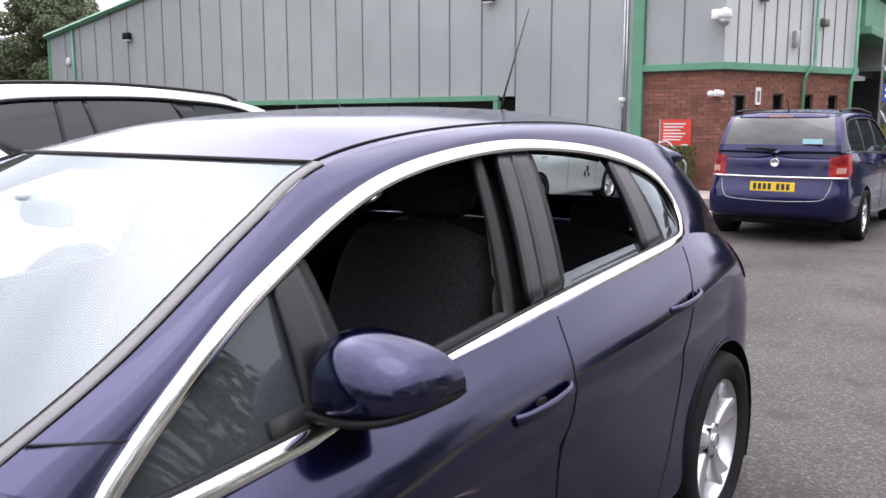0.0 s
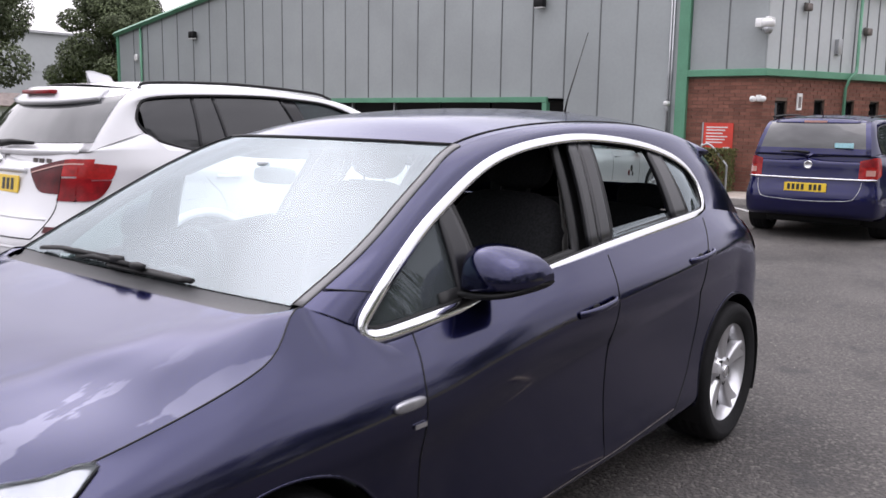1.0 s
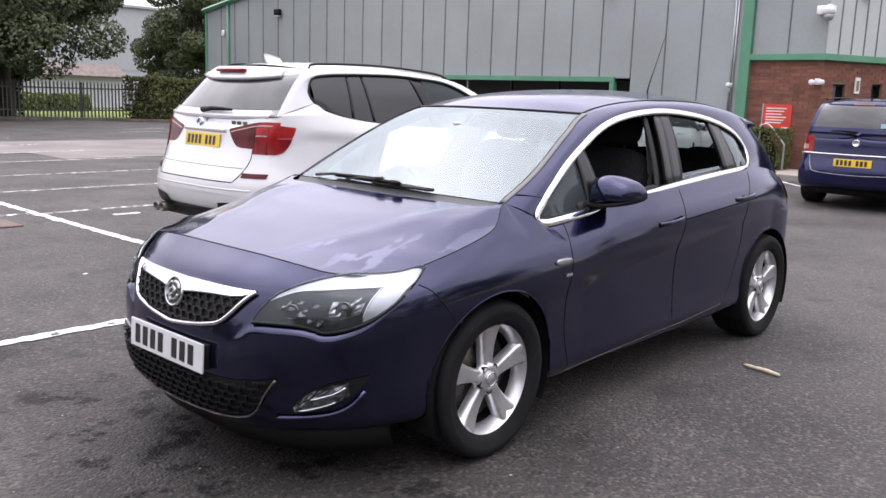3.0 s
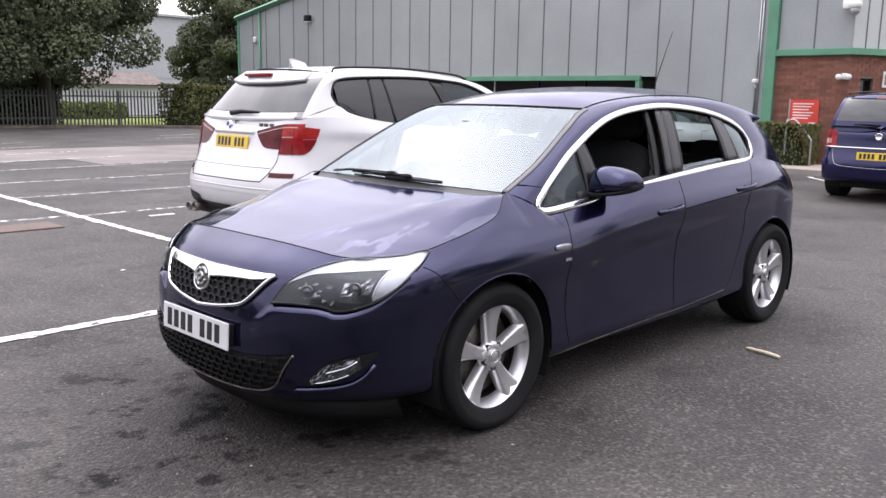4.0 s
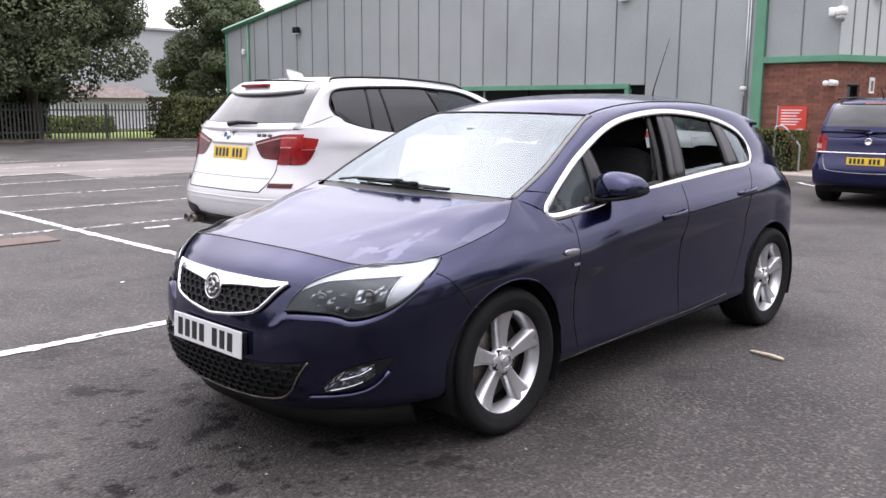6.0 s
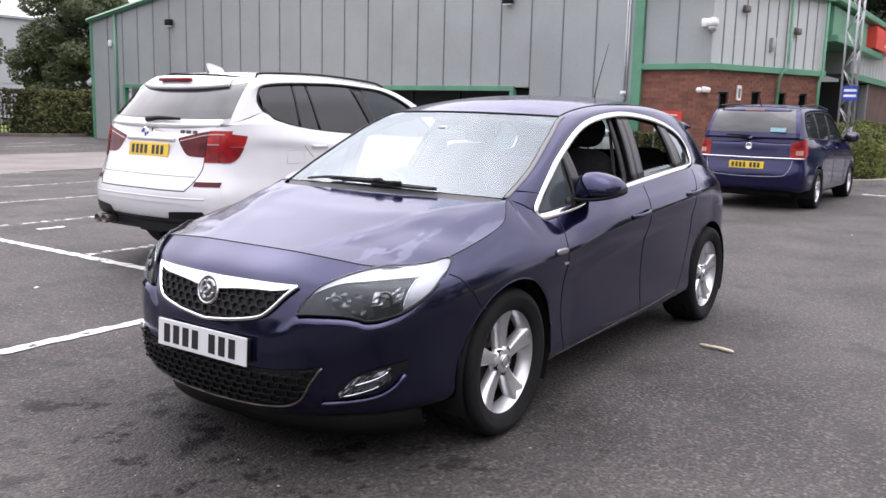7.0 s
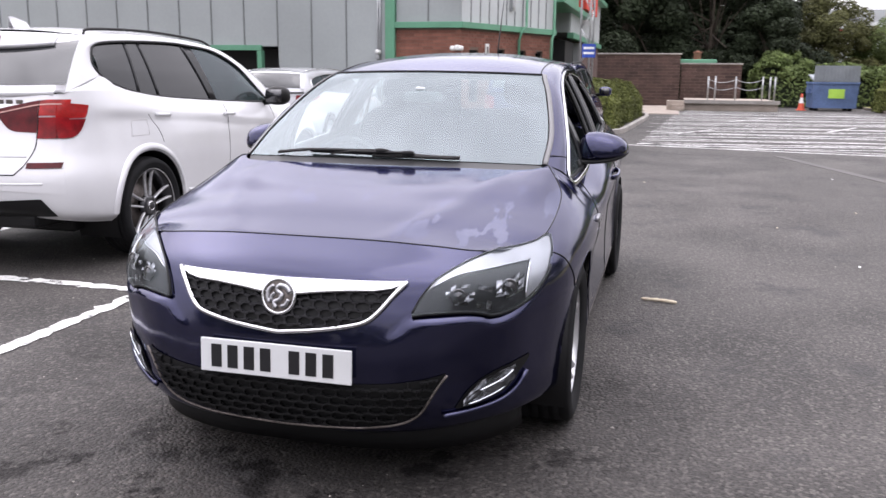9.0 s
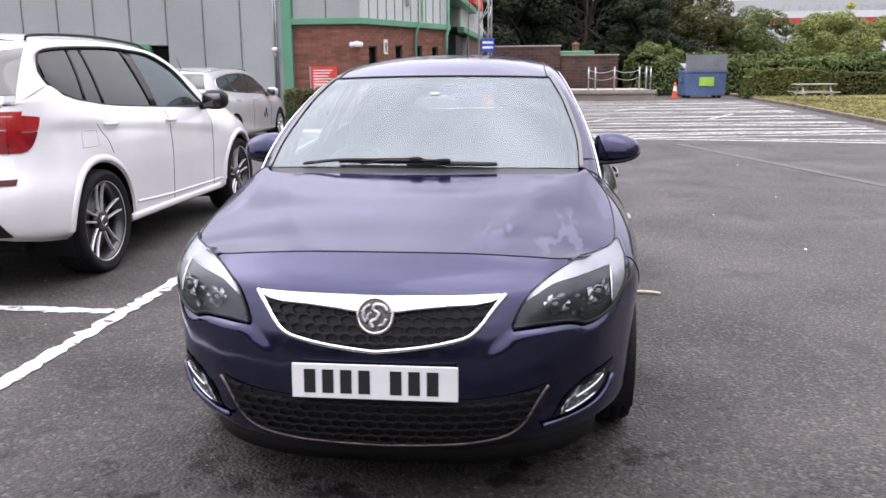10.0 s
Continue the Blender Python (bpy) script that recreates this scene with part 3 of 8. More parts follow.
    rear_edge = spline([(-2.46, 1.05), (-2.30, 0.93), (-2.255, 0.80), (-2.27, 0.66), (-2.20, 0.46), (-2.10, 0.33), (-2.03, 0.27)], 6)
    joint([sh.side_at(x, z, 0.0005) for x, z in rear_edge])
    sill_line = [sh.side_at(x, np.interp(-x, (0.4, 0.7, 1.15, 1.6, 2.06), (0.240, 0.262, 0.279, 0.289, 0.312)), 0.002) for x in np.linspace(-0.40, -2.06, 40)]
    for s in (1, -1):
        part("sill_strip", tube(np.array(sill_line) * (1, s, 1), 0.0016, sides=6), STEEL_DARK, car, "thin dull strip along the sill")
    joint([sh.at(x, z, 0, 0.001, 3 * sh.m, 7 * sh.m) for x, z in spline([(0.40, 0.765), (0.36, 0.74), (0.31, 0.68), (0.26, 0.62), (0.22, 0.605)], 5)])
    # bonnet
    t_edge = sh.top[:7 * sh.m + 1]
    side_edge = resample(t_edge[round(3 * sh.m):], 30)
    front_x = t_edge[:round(3 * sh.m) + 1]
    centre_z = curve_fn((0.0, 0.832), (0.15, 0.857), (0.34, 0.895), (0.57, 0.933), (0.76, 0.957), (1.0, 0.990))
    rows = []
    for i, e in enumerate(side_edge):
        u = i / 29
        c = np.array([0.70 + (-0.125 - 0.70) * u ** 0.97, 0, centre_z(u)])
        row = []
        for w in np.linspace(-1, 1, 65):
            y = w * e[1]
            k = 1 - abs(w) ** (2.7 + 16 * max(0.0, (u - 0.45) / 0.55) ** 2)
            xf = float(np.interp(abs(y), front_x[:, 1], front_x[:, 0]))
            zf = float(np.interp(abs(y), front_x[:, 1], front_x[:, 2]))
            x = e[0] + (c[0] - e[0]) * k
            z = e[2] + (c[2] - e[2]) * k
            b = max(0.0, 1 - u * 6)
            x, z = x * (1 - b) + xf * b, z * (1 - b) + zf * b
            z += 0.007 * math.exp(-((abs(w) - (0.42 + 0.33 * u)) / 0.07) ** 2) * min(1, u * 4, (1 - u) * 5)
            row.append((x, y, z))
        rows.append(row)
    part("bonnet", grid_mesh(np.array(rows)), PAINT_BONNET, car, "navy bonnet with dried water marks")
    seam = np.array([np.array(p) + (0, 0, 0.0006) for p in front_x])
    part("bonnet_gap", tube(np.vstack([flip_y(seam)[::-1], seam[1:]]), 0.0022, sides=6), BLACK, car, "dark panel gap")
    joint(np.array(side_edge) + (0, 0.0, 0.0008), 0.0022)
    # screen edge, roof edge, window outline
    roof_edge = spline([(-0.235, 0.692, 1.002), (-0.462, 0.684, 1.116), (-0.763, 0.626, 1.274), (-1.005, 0.568, 1.371), (-1.35, 0.552, 1.425), (-1.8, 0.546, 1.447), (-2.3, 0.539, 1.438), (-2.75, 0.534, 1.388), (-2.95, 0.550, 1.315), (-3.10, 0.605, 1.175), (-3.24, 0.655, 1.00)], 10)
    dlo_top = spline([(-0.345, 0.766, 0.946), (-0.495, 0.742, 1.064), (-0.725, 0.697, 1.196), (-1.105, 0.632, 1.336), (-1.56, 0.600, 1.392), (-1.96, 0.599, 1.384), (-2.33, 0.598, 1.342), (-2.575, 0.620, 1.273), (-2.672, 0.655, 1.180), (-2.648, 0.695, 1.110), (-2.54, 0.742, 1.070)], 10)
    dlo_bot = spline([(-0.345, 0.766, 0.946), (-0.385, 0.778, 0.916), (-0.592, 0.798, 0.934), (-0.993, 0.806, 0.973), (-1.48, 0.796, 1.015), (-2.0, 0.786, 1.050), (-2.356, 0.766, 1.064), (-2.54, 0.742, 1.070)], 10)
    side_frame(car, roof_edge, dlo_top, paint)
    # filler below the windows, down to the shoulder
    tops = sh.top[round(7 * sh.m):round(12.2 * sh.m)]
    both("window_shoulder", ruled(resample(np.vstack([dlo_bot[:-1], dlo_bot[-1:]]), 60), resample(tops[8:], 60), 0.002, 4), paint, car)
    quarter_top = [p for p in sh.top[round(12.2 * sh.m):round(14.1 * sh.m)]]
    both("rear_pillar_base", ruled(resample(np.array([dlo_top[-1], dlo_top[-1] * 0.4 + roof_edge[-1] * 0.6, roof_edge[-1]]), 20), resample(np.array(quarter_top), 20), 0.004, 4), paint, car)
    # screen
    scr = roof_edge[:31]
    scr_c = spline([(-0.18, 0, 1.013), (-0.38, 0, 1.131), (-0.60, 0, 1.257), (-0.845, 0, 1.386)], 10)
    s_edge = scr + np.array([0.014, -0.024, 0.004])
    pane = grid_mesh(span_surface(s_edge, scr_c, 2.2, 33))
    part("windscreen", pane, GLASS_SCREEN, car, "clear windscreen mirroring the bright sky")
    trim_in = scr + np.array([0.013, -0.019, 0.008])
    for s in (1, -1):
        part("screen_trim", thicken(grid_mesh(ruled(scr + np.array([0.002, 0.001, 0.003]), trim_in, 0.002, 5, (0.3, 0.2, 1)) * (1, s, 1)), 0.003), TRIM_GREY, car, "grey rubber trim beside the windscreen")
        part("screen_trim_edge", tube((trim_in + np.array([0.001, -0.001, 0.0])) * (1, s, 1), 0.0016, sides=6), BLACK, car)
    hdr = span_surface(s_edge, scr_c, 2.2, 33)
    part("header_seal", tube(hdr[-1] + np.array([0, 0, 0.001]), 0.006, sides=6), BLACK, car)
    cowl = hdr[0]
    lip = np.array([(np.interp(y, [p[1] for p in rows[-1]], [p[0] for p in rows[-1]]), y * 0.985, np.interp(y, [p[1] for p in rows[-1]], [p[2] for p in rows[-1]])) for y in cowl[:, 1]])
    cw = np.array([cowl + np.array([0, 0, -0.004]), cowl * 0.7 + lip * 0.3 + np.array([0, 0, -0.014]), cowl * 0.3 + lip * 0.7 + np.array([0, 0, -0.016]), lip + np.array([0, 0, -0.010]), lip + np.array([0.03, 0, -0.05])])
    part("scuttle_panel", grid_mesh(cw), SCUTTLE, car, "grey plastic scuttle panel")
    # roof, rear screen, tailgate
    roof = roof_edge[30:81]
    roof_c = spline([(-0.845, 0, 1.386), (-1.17, 0, 1.460), (-1.65, 0, 1.498), (-2.2, 0, 1.502), (-2.7, 0, 1.470), (-3.06, 0, 1.412)], 10)
    rg = span_surface(roof, roof_c, 2.5, 31)
    part("roof", grid_mesh(rg), paint, car, "navy roof panel")
    joint(roof[:-2] + np.array([0, -0.030, 0.0075]), 0.003)
    part("headlining", grid_mesh(span_surface(roof + np.array([0, -0.02, -0.03]), roof_c + np.array([0, 0, -0.035]), 2.5, 15)), LINING, car, "grey headlining")
    back = roof_edge[80:101]
    back_c = spline([(-3.06, 0, 1.412), (-3.20, 0, 1.28), (-3.32, 0, 1.10), (-3.36, 0, 0.985)], 7)[:21]
    bg = span_surface(back, resample(back_c, 21), 2.4, 25)
    part("rear_window", grid_mesh(bg[2:16, 4:-4]), GLASS, car, "rear window")
    tg = grid_mesh(np.concatenate([bg[15:], sh_tail(sh, 25)], 0))
    part("tailgate", tg, paint, car)
    for a, b in ((0, 5), (20, 25)):
        part("rear_pillar_trim", grid_mesh(bg[:16, a:b]), paint, car)
    part("spoiler", tube(rg[-1] + np.array([-0.02, 0, 0.0]), 0.018, flat=(0.05, 0.014, (0, 0, 1)), sides=10), paint, car)
    joint(np.array([roof_edge[3] * (1 - t) + dlo_top[6] * t + np.array([0.003, 0.010 * 4 * t * (1 - t), 0.004 + 0.006 * t * (1 - t)]) for t in np.linspace(0.02, 0.98, 8)]))
    # chrome round the side windows
    loop = np.vstack([dlo_top, dlo_bot[::-1][1:-1]])
    lp = resample(np.vstack([loop, loop[:1]]), 240)[:-1]
    for _ in range(3):
        lp = (np.roll(lp, 1, 0) + 2 * lp + np.roll(lp, -1, 0)) / 4
    centre = lp.mean(0)
    for s in (1, -1):
        part("window_chrome", tube((lp + np.array([0, 0.006, 0.0])) * (1, s, 1), 0.0, closed=True, flat=(0.0175, 0.006, (0, s, 0.45)), sides=10), CHROME, car, "bright chrome window surround")
    # window furniture
    top_f = lambda x: np.array([np.interp(-x, -dlo_top[:95, 0], dlo_top[:95, k]) for k in range(3)])
    bot_f = lambda x: np.array([np.interp(-x, -dlo_bot[:, 0], dlo_bot[:, k]) for k in range(3)])
    def band(xt0, xt1, xb0, xb1, dy=0.0, n=6):
        a = np.array([top_f(x) for x in np.linspace(xt0, xt1, n)])
        b = np.array([bot_f(x) for x in np.linspace(xb0, xb1, n)])
        return ruled(a, b, 0.012, 8) + np.array([0, dy, 0])
    both("door_pillar_cover", band(-1.595, -1.655, -1.460, -1.520, -0.004), GLOSS_BLACK, car, "dark grey door pillar cover", 0.02)
    both("rear_door_pillar_cover", band(-1.665, -1.755, -1.528, -1.625, -0.004), GLOSS_BLACK, car, "dark grey door pillar cover", 0.02)
    both("quarter_window_bar", band(-0.735, -0.80, -0.725, -0.835, -0.006), GLOSS_BLACK, car, "black bar behind the front quarter window", 0.02)
    both("rear_quarter_bar", band(-2.25, -2.375, -2.185, -2.375, -0.006), GLOSS_BLACK, car, "black bar before the rear quarter window", 0.02)
    fq = np.array([[bot_f(x) + (top_f(x) - bot_f(x)) * t for x in np.linspace(-0.39, -0.76, 10)] for t in np.linspace(0, 1, 6)]) + np.array([0, -0.012, 0])
    both("front_quarter_glass", fq, GLASS_QUARTER, car, "fixed front quarter window")
    rq = band(-2.36, -2.62, -2.34, -2.52, -0.014, 10)
    both("rear_quarter_glass", rq, GLASS_TINT, car, "fixed rear quarter window")
    stub = np.array([[bot_f(x) + (top_f(x) - bot_f(x)) * t for x in np.linspace(-1.66, -2.28, 10)] for t in (0, 0.055, 0.11)]) + np.array([0, -0.02, 0])
    both("lowered_glass", stub, GLASS, car, "top of the lowered window")
    seal_loop = centre + (lp - centre) * np.array([0.99, 1, 0.95]) + np.array([0, -0.012, 0.0])
    for s in (1, -1):
        part("window_seal", tube(seal_loop * (1, s, 1), 0, closed=True, flat=(0.010, 0.010, (0, s, 0.25)), sides=8), BLACK, car, "black rubber window seal")
    # inner frames of the lowered windows and the belts behind them
    for xt0, xt1, xb0, xb1 in ((-0.82, -1.535, -0.85, -1.40), (-1.79, -2.30, -1.66, -2.225)):
        q = band(xt0, xt1, xb0, xb1, -0.035, 14)
        ring = np.vstack([q[0], q[1:-1, -1], q[-1][::-1], q[1:-1, 0][::-1]])
        for s in (1, -1):
            part("inner_window_frame", tube(ring * (1, s, 1), 0, closed=True, flat=(0.026, 0.012, (0, s, 0.2)), sides=8), BLACK, car, "black inner window frame")
    for s in (1, -1):
        part("seat_belt", tube([(-1.60, s * 0.565, 1.29), (-1.58, s * 0.61, 1.10), (-1.53, s * 0.66, 0.82)], 0, flat=(0.022, 0.003, (0, s, 0.2)), sides=6), BELT, car, "grey seat belt")
    # inner faces of doors and pillars
    inner_b = resample(dlo_bot, 40) + np.array([0, -0.05, -0.01])
    inner_l = np.array([(p[0], 0.76, 0.35) for p in inner_b])
    both("door_lining", ruled(inner_b, inner_l, 0.02, 6), BLACK, car, "black door lining")
    both("window_ledge", ruled(resample(dlo_bot, 40) + np.array([0, -0.008, -0.006]), inner_b, 0.0, 3), BLACK, car)
    ia, ib = resample(roof_edge[:90], 40) + np.array([0, -0.035, -0.03]), resample(dlo_top[:100], 40) + np.array([0, -0.03, -0.012])
    both("pillar_lining", ruled(ia, ib, 0.0, 4), BLACK, car, "dark pillar lining")
    both("centre_pillar_lining", band(-1.58, -1.78, -1.46, -1.66, -0.06), BLACK, car)
    # cabin
    part("cabin_floor", boxed(-3.0, 0.1, -0.76, 0.76, 0.24, 0.30), BLACK, car, "black carpet")
    dash = blob(-0.12, 0, 0.80, 0.34, 0.70, 0.145, 3.5, 36)
    part("dashboard", dash, BLACK, car, "black dashboard")
    part("parcel_shelf", boxed(-3.15, -2.55, -0.66, 0.66, 0.93, 0.955, bevel=0.01), BLACK, car)
    seat(car, -1.32, 0.37)
    seat(car, -1.32, -0.37)
    rb = blob(-2.28, 0, 0.52, 0.28, 0.64, 0.1, 5)
    rs = part("rear_bench", rb, CLOTH, car, "black cloth rear bench")
    bm = blob(0, 0, 0, 0.09, 0.64, 0.28, 5)
    bm.transform(pose(-2.56, 0, 0.80, 0, -20, 0))
    part("backrest", bm, CLOTH, rs)
    for y in (0.38, -0.38):
        part("headrest", blob(-2.68, y, 1.10, 0.05, 0.12, 0.07, 3), CLOTH, rs)
    sw = part("steering_wheel", tube([(-0.62 - 0.07 * math.sin(a), -0.37 + 0.185 * math.cos(a), 0.88 + 0.17 * math.sin(a)) for a in np.linspace(0, 2 * math.pi, 28, endpoint=False)], 0.016, closed=True), BLACK, car, "black steering wheel")
    part("wheel_hub", blob(-0.60, -0.37, 0.87, 0.035, 0.10, 0.06, 3), BLACK, sw)
    # mirror and mount coloured pale to carry the glare of the screen
    part("interior_mirror", blob(-0.74, 0, 1.262, 0.018, 0.10, 0.028, 4), LINING, car, "grey interior mirror")
    part("mirror_mount", blob(-0.695, 0, 1.303, 0.018, 0.024, 0.010, 3), PALE_LINING, car)
    # nose
    g_top = curve_fn((0.0, 0.722), (0.2, 0.724), (0.40, 0.723))
    g_low = curve_fn((0.0, 0.557), (0.07, 0.564), (0.15, 0.574), (0.24, 0.590), (0.292, 0.606), (0.328, 0.637), (0.362, 0.679), (0.40, 0.719))
    top_c, low_c = (lambda y: g_top(abs(y))), (lambda y: g_low(abs(y)))
    part("grille_backing", strip_patch(sh.nose_at, -0.398, 0.398, low_c, top_c, 48, 8, 0.003), BLACK, car, "black grille mesh backing")
    gm = bmesh.new()
    pitch, row = 0.046, 0.0265
    for r in range(-1, 7):
        z0 = 0.560 + r * row
        for c in range(-10, 11):
            y = c * pitch + (pitch / 2 if r % 2 else 0)
            for k in range(4):
                y0 = y - pitch / 2 + k * pitch / 4
                ym = y0 + pitch / 8
                zz = z0 + (0.0022 if k in (1, 2) else -0.0022)
                if zz < top_c(ym) - 0.028 and zz > low_c(ym) + 0.004 and abs(ym) < 0.39:
                    p = sh.nose_at(ym, zz, 0.006)
                    box(gm, p[0] - 0.006, p[0] + 0.012, y0, y0 + pitch / 4, zz - 0.0032, zz + 0.0032)
            if z0 + row < top_c(y) - 0.02 and z0 > low_c(y) and abs(y) < 0.385:
                p = sh.nose_at(y, z0 + row / 2, 0.006)
                box(gm, p[0] - 0.006, p[0] + 0.007, y - 0.0032, y + 0.0032, z0 + 0.002, z0 + row - 0.002)
    part("grille_mesh", gm, GRILLE, car, "black honeycomb grille", smooth=False)
    bar_l = lambda y: float(np.interp(abs(y), (0, 0.07, 0.13, 0.22, 0.31, 0.355, 0.398), (0.668, 0.672, 0.680, 0.688, 0.692, 0.700, 0.718)))
    part("grille_bar", thicken(grid_mesh(np.array([[sh.nose_at(y, bar_l(y) + (top_c(y) - bar_l(y)) * j / 8, 0.006 + 0.022 * (1 - j / 8) ** 0.8 * min(1, 2.2 - 2 * abs(y) / 0.4)) for y in np.linspace(-0.395, 0.395, 60)] for j in range(9)])), 0.010), CHROME, car, "chrome grille bar")
    rim = [sh.nose_at(y, low_c(y), 0.010) for y in np.concatenate([np.linspace(-0.40, -0.3, 12), np.linspace(-0.29, 0.29, 40), np.linspace(0.3, 0.40, 12)])]
    part("grille_rim", tube(rim, 0, flat=(0.0085, 0.009, (1, 0, 0.2)), sides=12), CHROME, car, "chrome grille rim")
    bc = sh.nose_at(0, 0.662, 0.02)
    bmx = pose(*bc, 0, -14, 0) @ pose(0, 0, 0, 0, 0, -90)
    badge = part("badge", lathe([(0.050, -0.012), (0.060, -0.006), (0.061, 0.004), (0.056, 0.010), (0.051, 0.007)], seg=40, m=bmx), CHROME, car, "round chrome badge")
    part("badge_field", lathe([(0.052, 0.003), (0.03, 0.006), (0.001, 0.008)], seg=32, m=bmx), STEEL_DARK, badge, "dark silver badge field")
    for pts, rr in ((((-0.040, 0.012), (-0.026, 0.030), (-0.002, 0.034), (0.004, 0.018), (-0.012, 0.006), (-0.006, -0.010), (0.012, -0.020), (0.006, -0.040)), 0.0085), (((0.016, 0.034), (0.034, 0.018), (0.036, -0.006), (0.028, -0.022)), 0.0070), (((-0.036, -0.008), (-0.028, -0.026), (-0.012, -0.032)), 0.0075), (((0.012, 0.010), (0.022, 0.000), (0.024, -0.014)), 0.006)):
        part("badge_relief", tube([bmx @ Vector((x, 0.008, z)) for x, z in spline(pts, 4)], rr, sides=8), STEEL_PALE, badge)
    plate_bars(car, pose(*(np.array(sh.nose_at(0, 0.468)) + (0.022, 0, 0)), 0, -3, 0), 0.525, 0.112, PLATE_WHITE, PLATE_BARS)
    part("plate_holder", boxed(0.885, 0.928, -0.25, 0.25, 0.42, 0.515, bevel=0.004), BLACK, car)
    i_top = curve_fn((0.0, 0.405), (0.3, 0.405), (0.46, 0.420), (0.535, 0.438))
    i_low = curve_fn((0.0, 0.240), (0.19, 0.247), (0.29, 0.253), (0.371, 0.264), (0.422, 0.281), (0.461, 0.314), (0.492, 0.368), (0.520, 0.414), (0.535, 0.434))
    it, il = (lambda y: i_top(abs(y))), (lambda y: i_low(abs(y)))
    part("intake_backing", strip_patch(sh.nose_at, -0.533, 0.533, il, it, 60, 8, 0.003), BLACK, car, "black lower intake")
    im = bmesh.new()
    pitch, row = 0.050, 0.0275
    for r in range(7):
        z0 = 0.250 + r * row
        for c in range(-11, 12):
            y = c * pitch + (pitch / 2 if r % 2 else 0)
            for k in range(4):
                y0 = y - pitch / 2 + k * pitch / 4
                ym = y0 + pitch / 8
                zz = z0 + (0.002 if k in (1, 2) else -0.002)
                if il(ym) + 0.006 < zz < it(ym) - 0.008 and abs(ym) < 0.52:
                    p = sh.nose_at(ym, zz, 0.006)
                    box(im, p[0] - 0.006, p[0] + 0.013, y0, y0 + pitch / 4, zz - 0.003, zz + 0.003)
            if z0 > il(y) and z0 + row < it(y) and abs(y) < 0.51:
                p = sh.nose_at(y, z0 + row / 2, 0.006)
                box(im, p[0] - 0.006, p[0] + 0.005, y - 0.003, y + 0.003, z0 + 0.002, z0 + row - 0.002)
    part("intake_mesh", im, BLACK, car, "black honeycomb mesh", smooth=False)
    irim = [sh.nose_at(y, il(y), 0.011) for y in np.concatenate([np.linspace(-0.535, -0.40, 20), np.linspace(-0.38, 0.38, 40), np.linspace(0.40, 0.535, 20)])]
    part("intake_rim", tube(irim, 0.0045, sides=8), STEEL_DARK, car, "thin dark grey intake rim")
    # headlamps
    h_low = curve_fn((0.424, 0.622), (0.47, 0.627), (0.53, 0.629), (0.59, 0.627), (0.63, 0.618), (0.652, 0.610), (0.69, 0.614), (0.73, 0.629), (0.758, 0.648), (0.780, 0.674), (0.797, 0.705), (0.806, 0.740))
    h_top = curve_fn((0.424, 0.626), (0.447, 0.676), (0.474, 0.714), (0.50, 0.736), (0.55, 0.764), (0.60, 0.785), (0.66, 0.802), (0.72, 0.812), (0.775, 0.818), (0.790, 0.800), (0.800, 0.774), (0.806, 0.744))
    # the bright band along the top turns down before the outer end
    h_mid = curve_fn((0.424, 0.624), (0.47, 0.698), (0.50, 0.720), (0.55, 0.741), (0.62, 0.750), (0.69, 0.756), (0.745, 0.759))
    for s in (1, -1):
        f = (lambda y, z, l: lamp_sh.nose_at(y, z, l) * np.array([1, s, 1]))
        hl = part("headlamp", strip_patch(f, 0.426, 0.804, h_low, h_top, 60, 12, 0.002), GLOSS_BLACK, car, "headlamp with dark faceted bowls and a bright upper band")
        part("upper_band", strip_patch(f, 0.470, 0.748, h_mid, lambda y: max(h_mid(y) + 0.002, h_top(y) - 0.004), 40, 6, 0.006), BAND, hl, "frosted bright upper band")
        part("outer_band", strip_patch(f, 0.746, 0.798, lambda y: h_low(y) + 0.010, lambda y: max(h_low(y) + 0.012, h_top(y) - 0.006), 14, 8, 0.006), BAND, hl, "frosted bright outer band")
        part("inner_strip", tube([f(y, h_mid(y) - 0.003, 0.008) for y in np.linspace(0.48, 0.742, 30)] + [f(0.744, z, 0.008) for z in np.linspace(0.755, 0.655, 10)], 0.0022, sides=6), CHROME, hl, "thin bright edge of the band")
        # broken mirror facets of the two bowls
        rng = np.random.default_rng(17)
        for y0, y1, bottom, height in ((0.505, 0.600, 0.022, 0.070), (0.608, 0.650, 0.016, 0.095), (0.660, 0.735, 0.030, 0.085)):
            n, k = max(4, int((y1 - y0) / 0.011)), 7
            facet = np.array([[f(y, h_low(y) + bottom + (min(height, h_mid(y) - h_low(y) - bottom - 0.008)) * j / k, 0.0085 + rng.uniform(-0.0045, 0.0045)) for y in np.linspace(y0, y1, n)] for j in range(k + 1)])
            near = np.array([[min(math.hypot(facet[j, i, 1] * s - y, facet[j, i, 2] - z) for y, z in ((0.555, 0.676), (0.695, 0.690), (0.628, 0.665))) for i in range(n - 1)] for j in range(k)])
            keep = (rng.random((k, n - 1)) < 0.6) & (near > 0.022) & (near < 0.036)
            part("lamp_bowl", grid_mesh(facet, keep=keep), LAMP_STREAK, hl, "broken mirror facets of a lamp bowl", False)
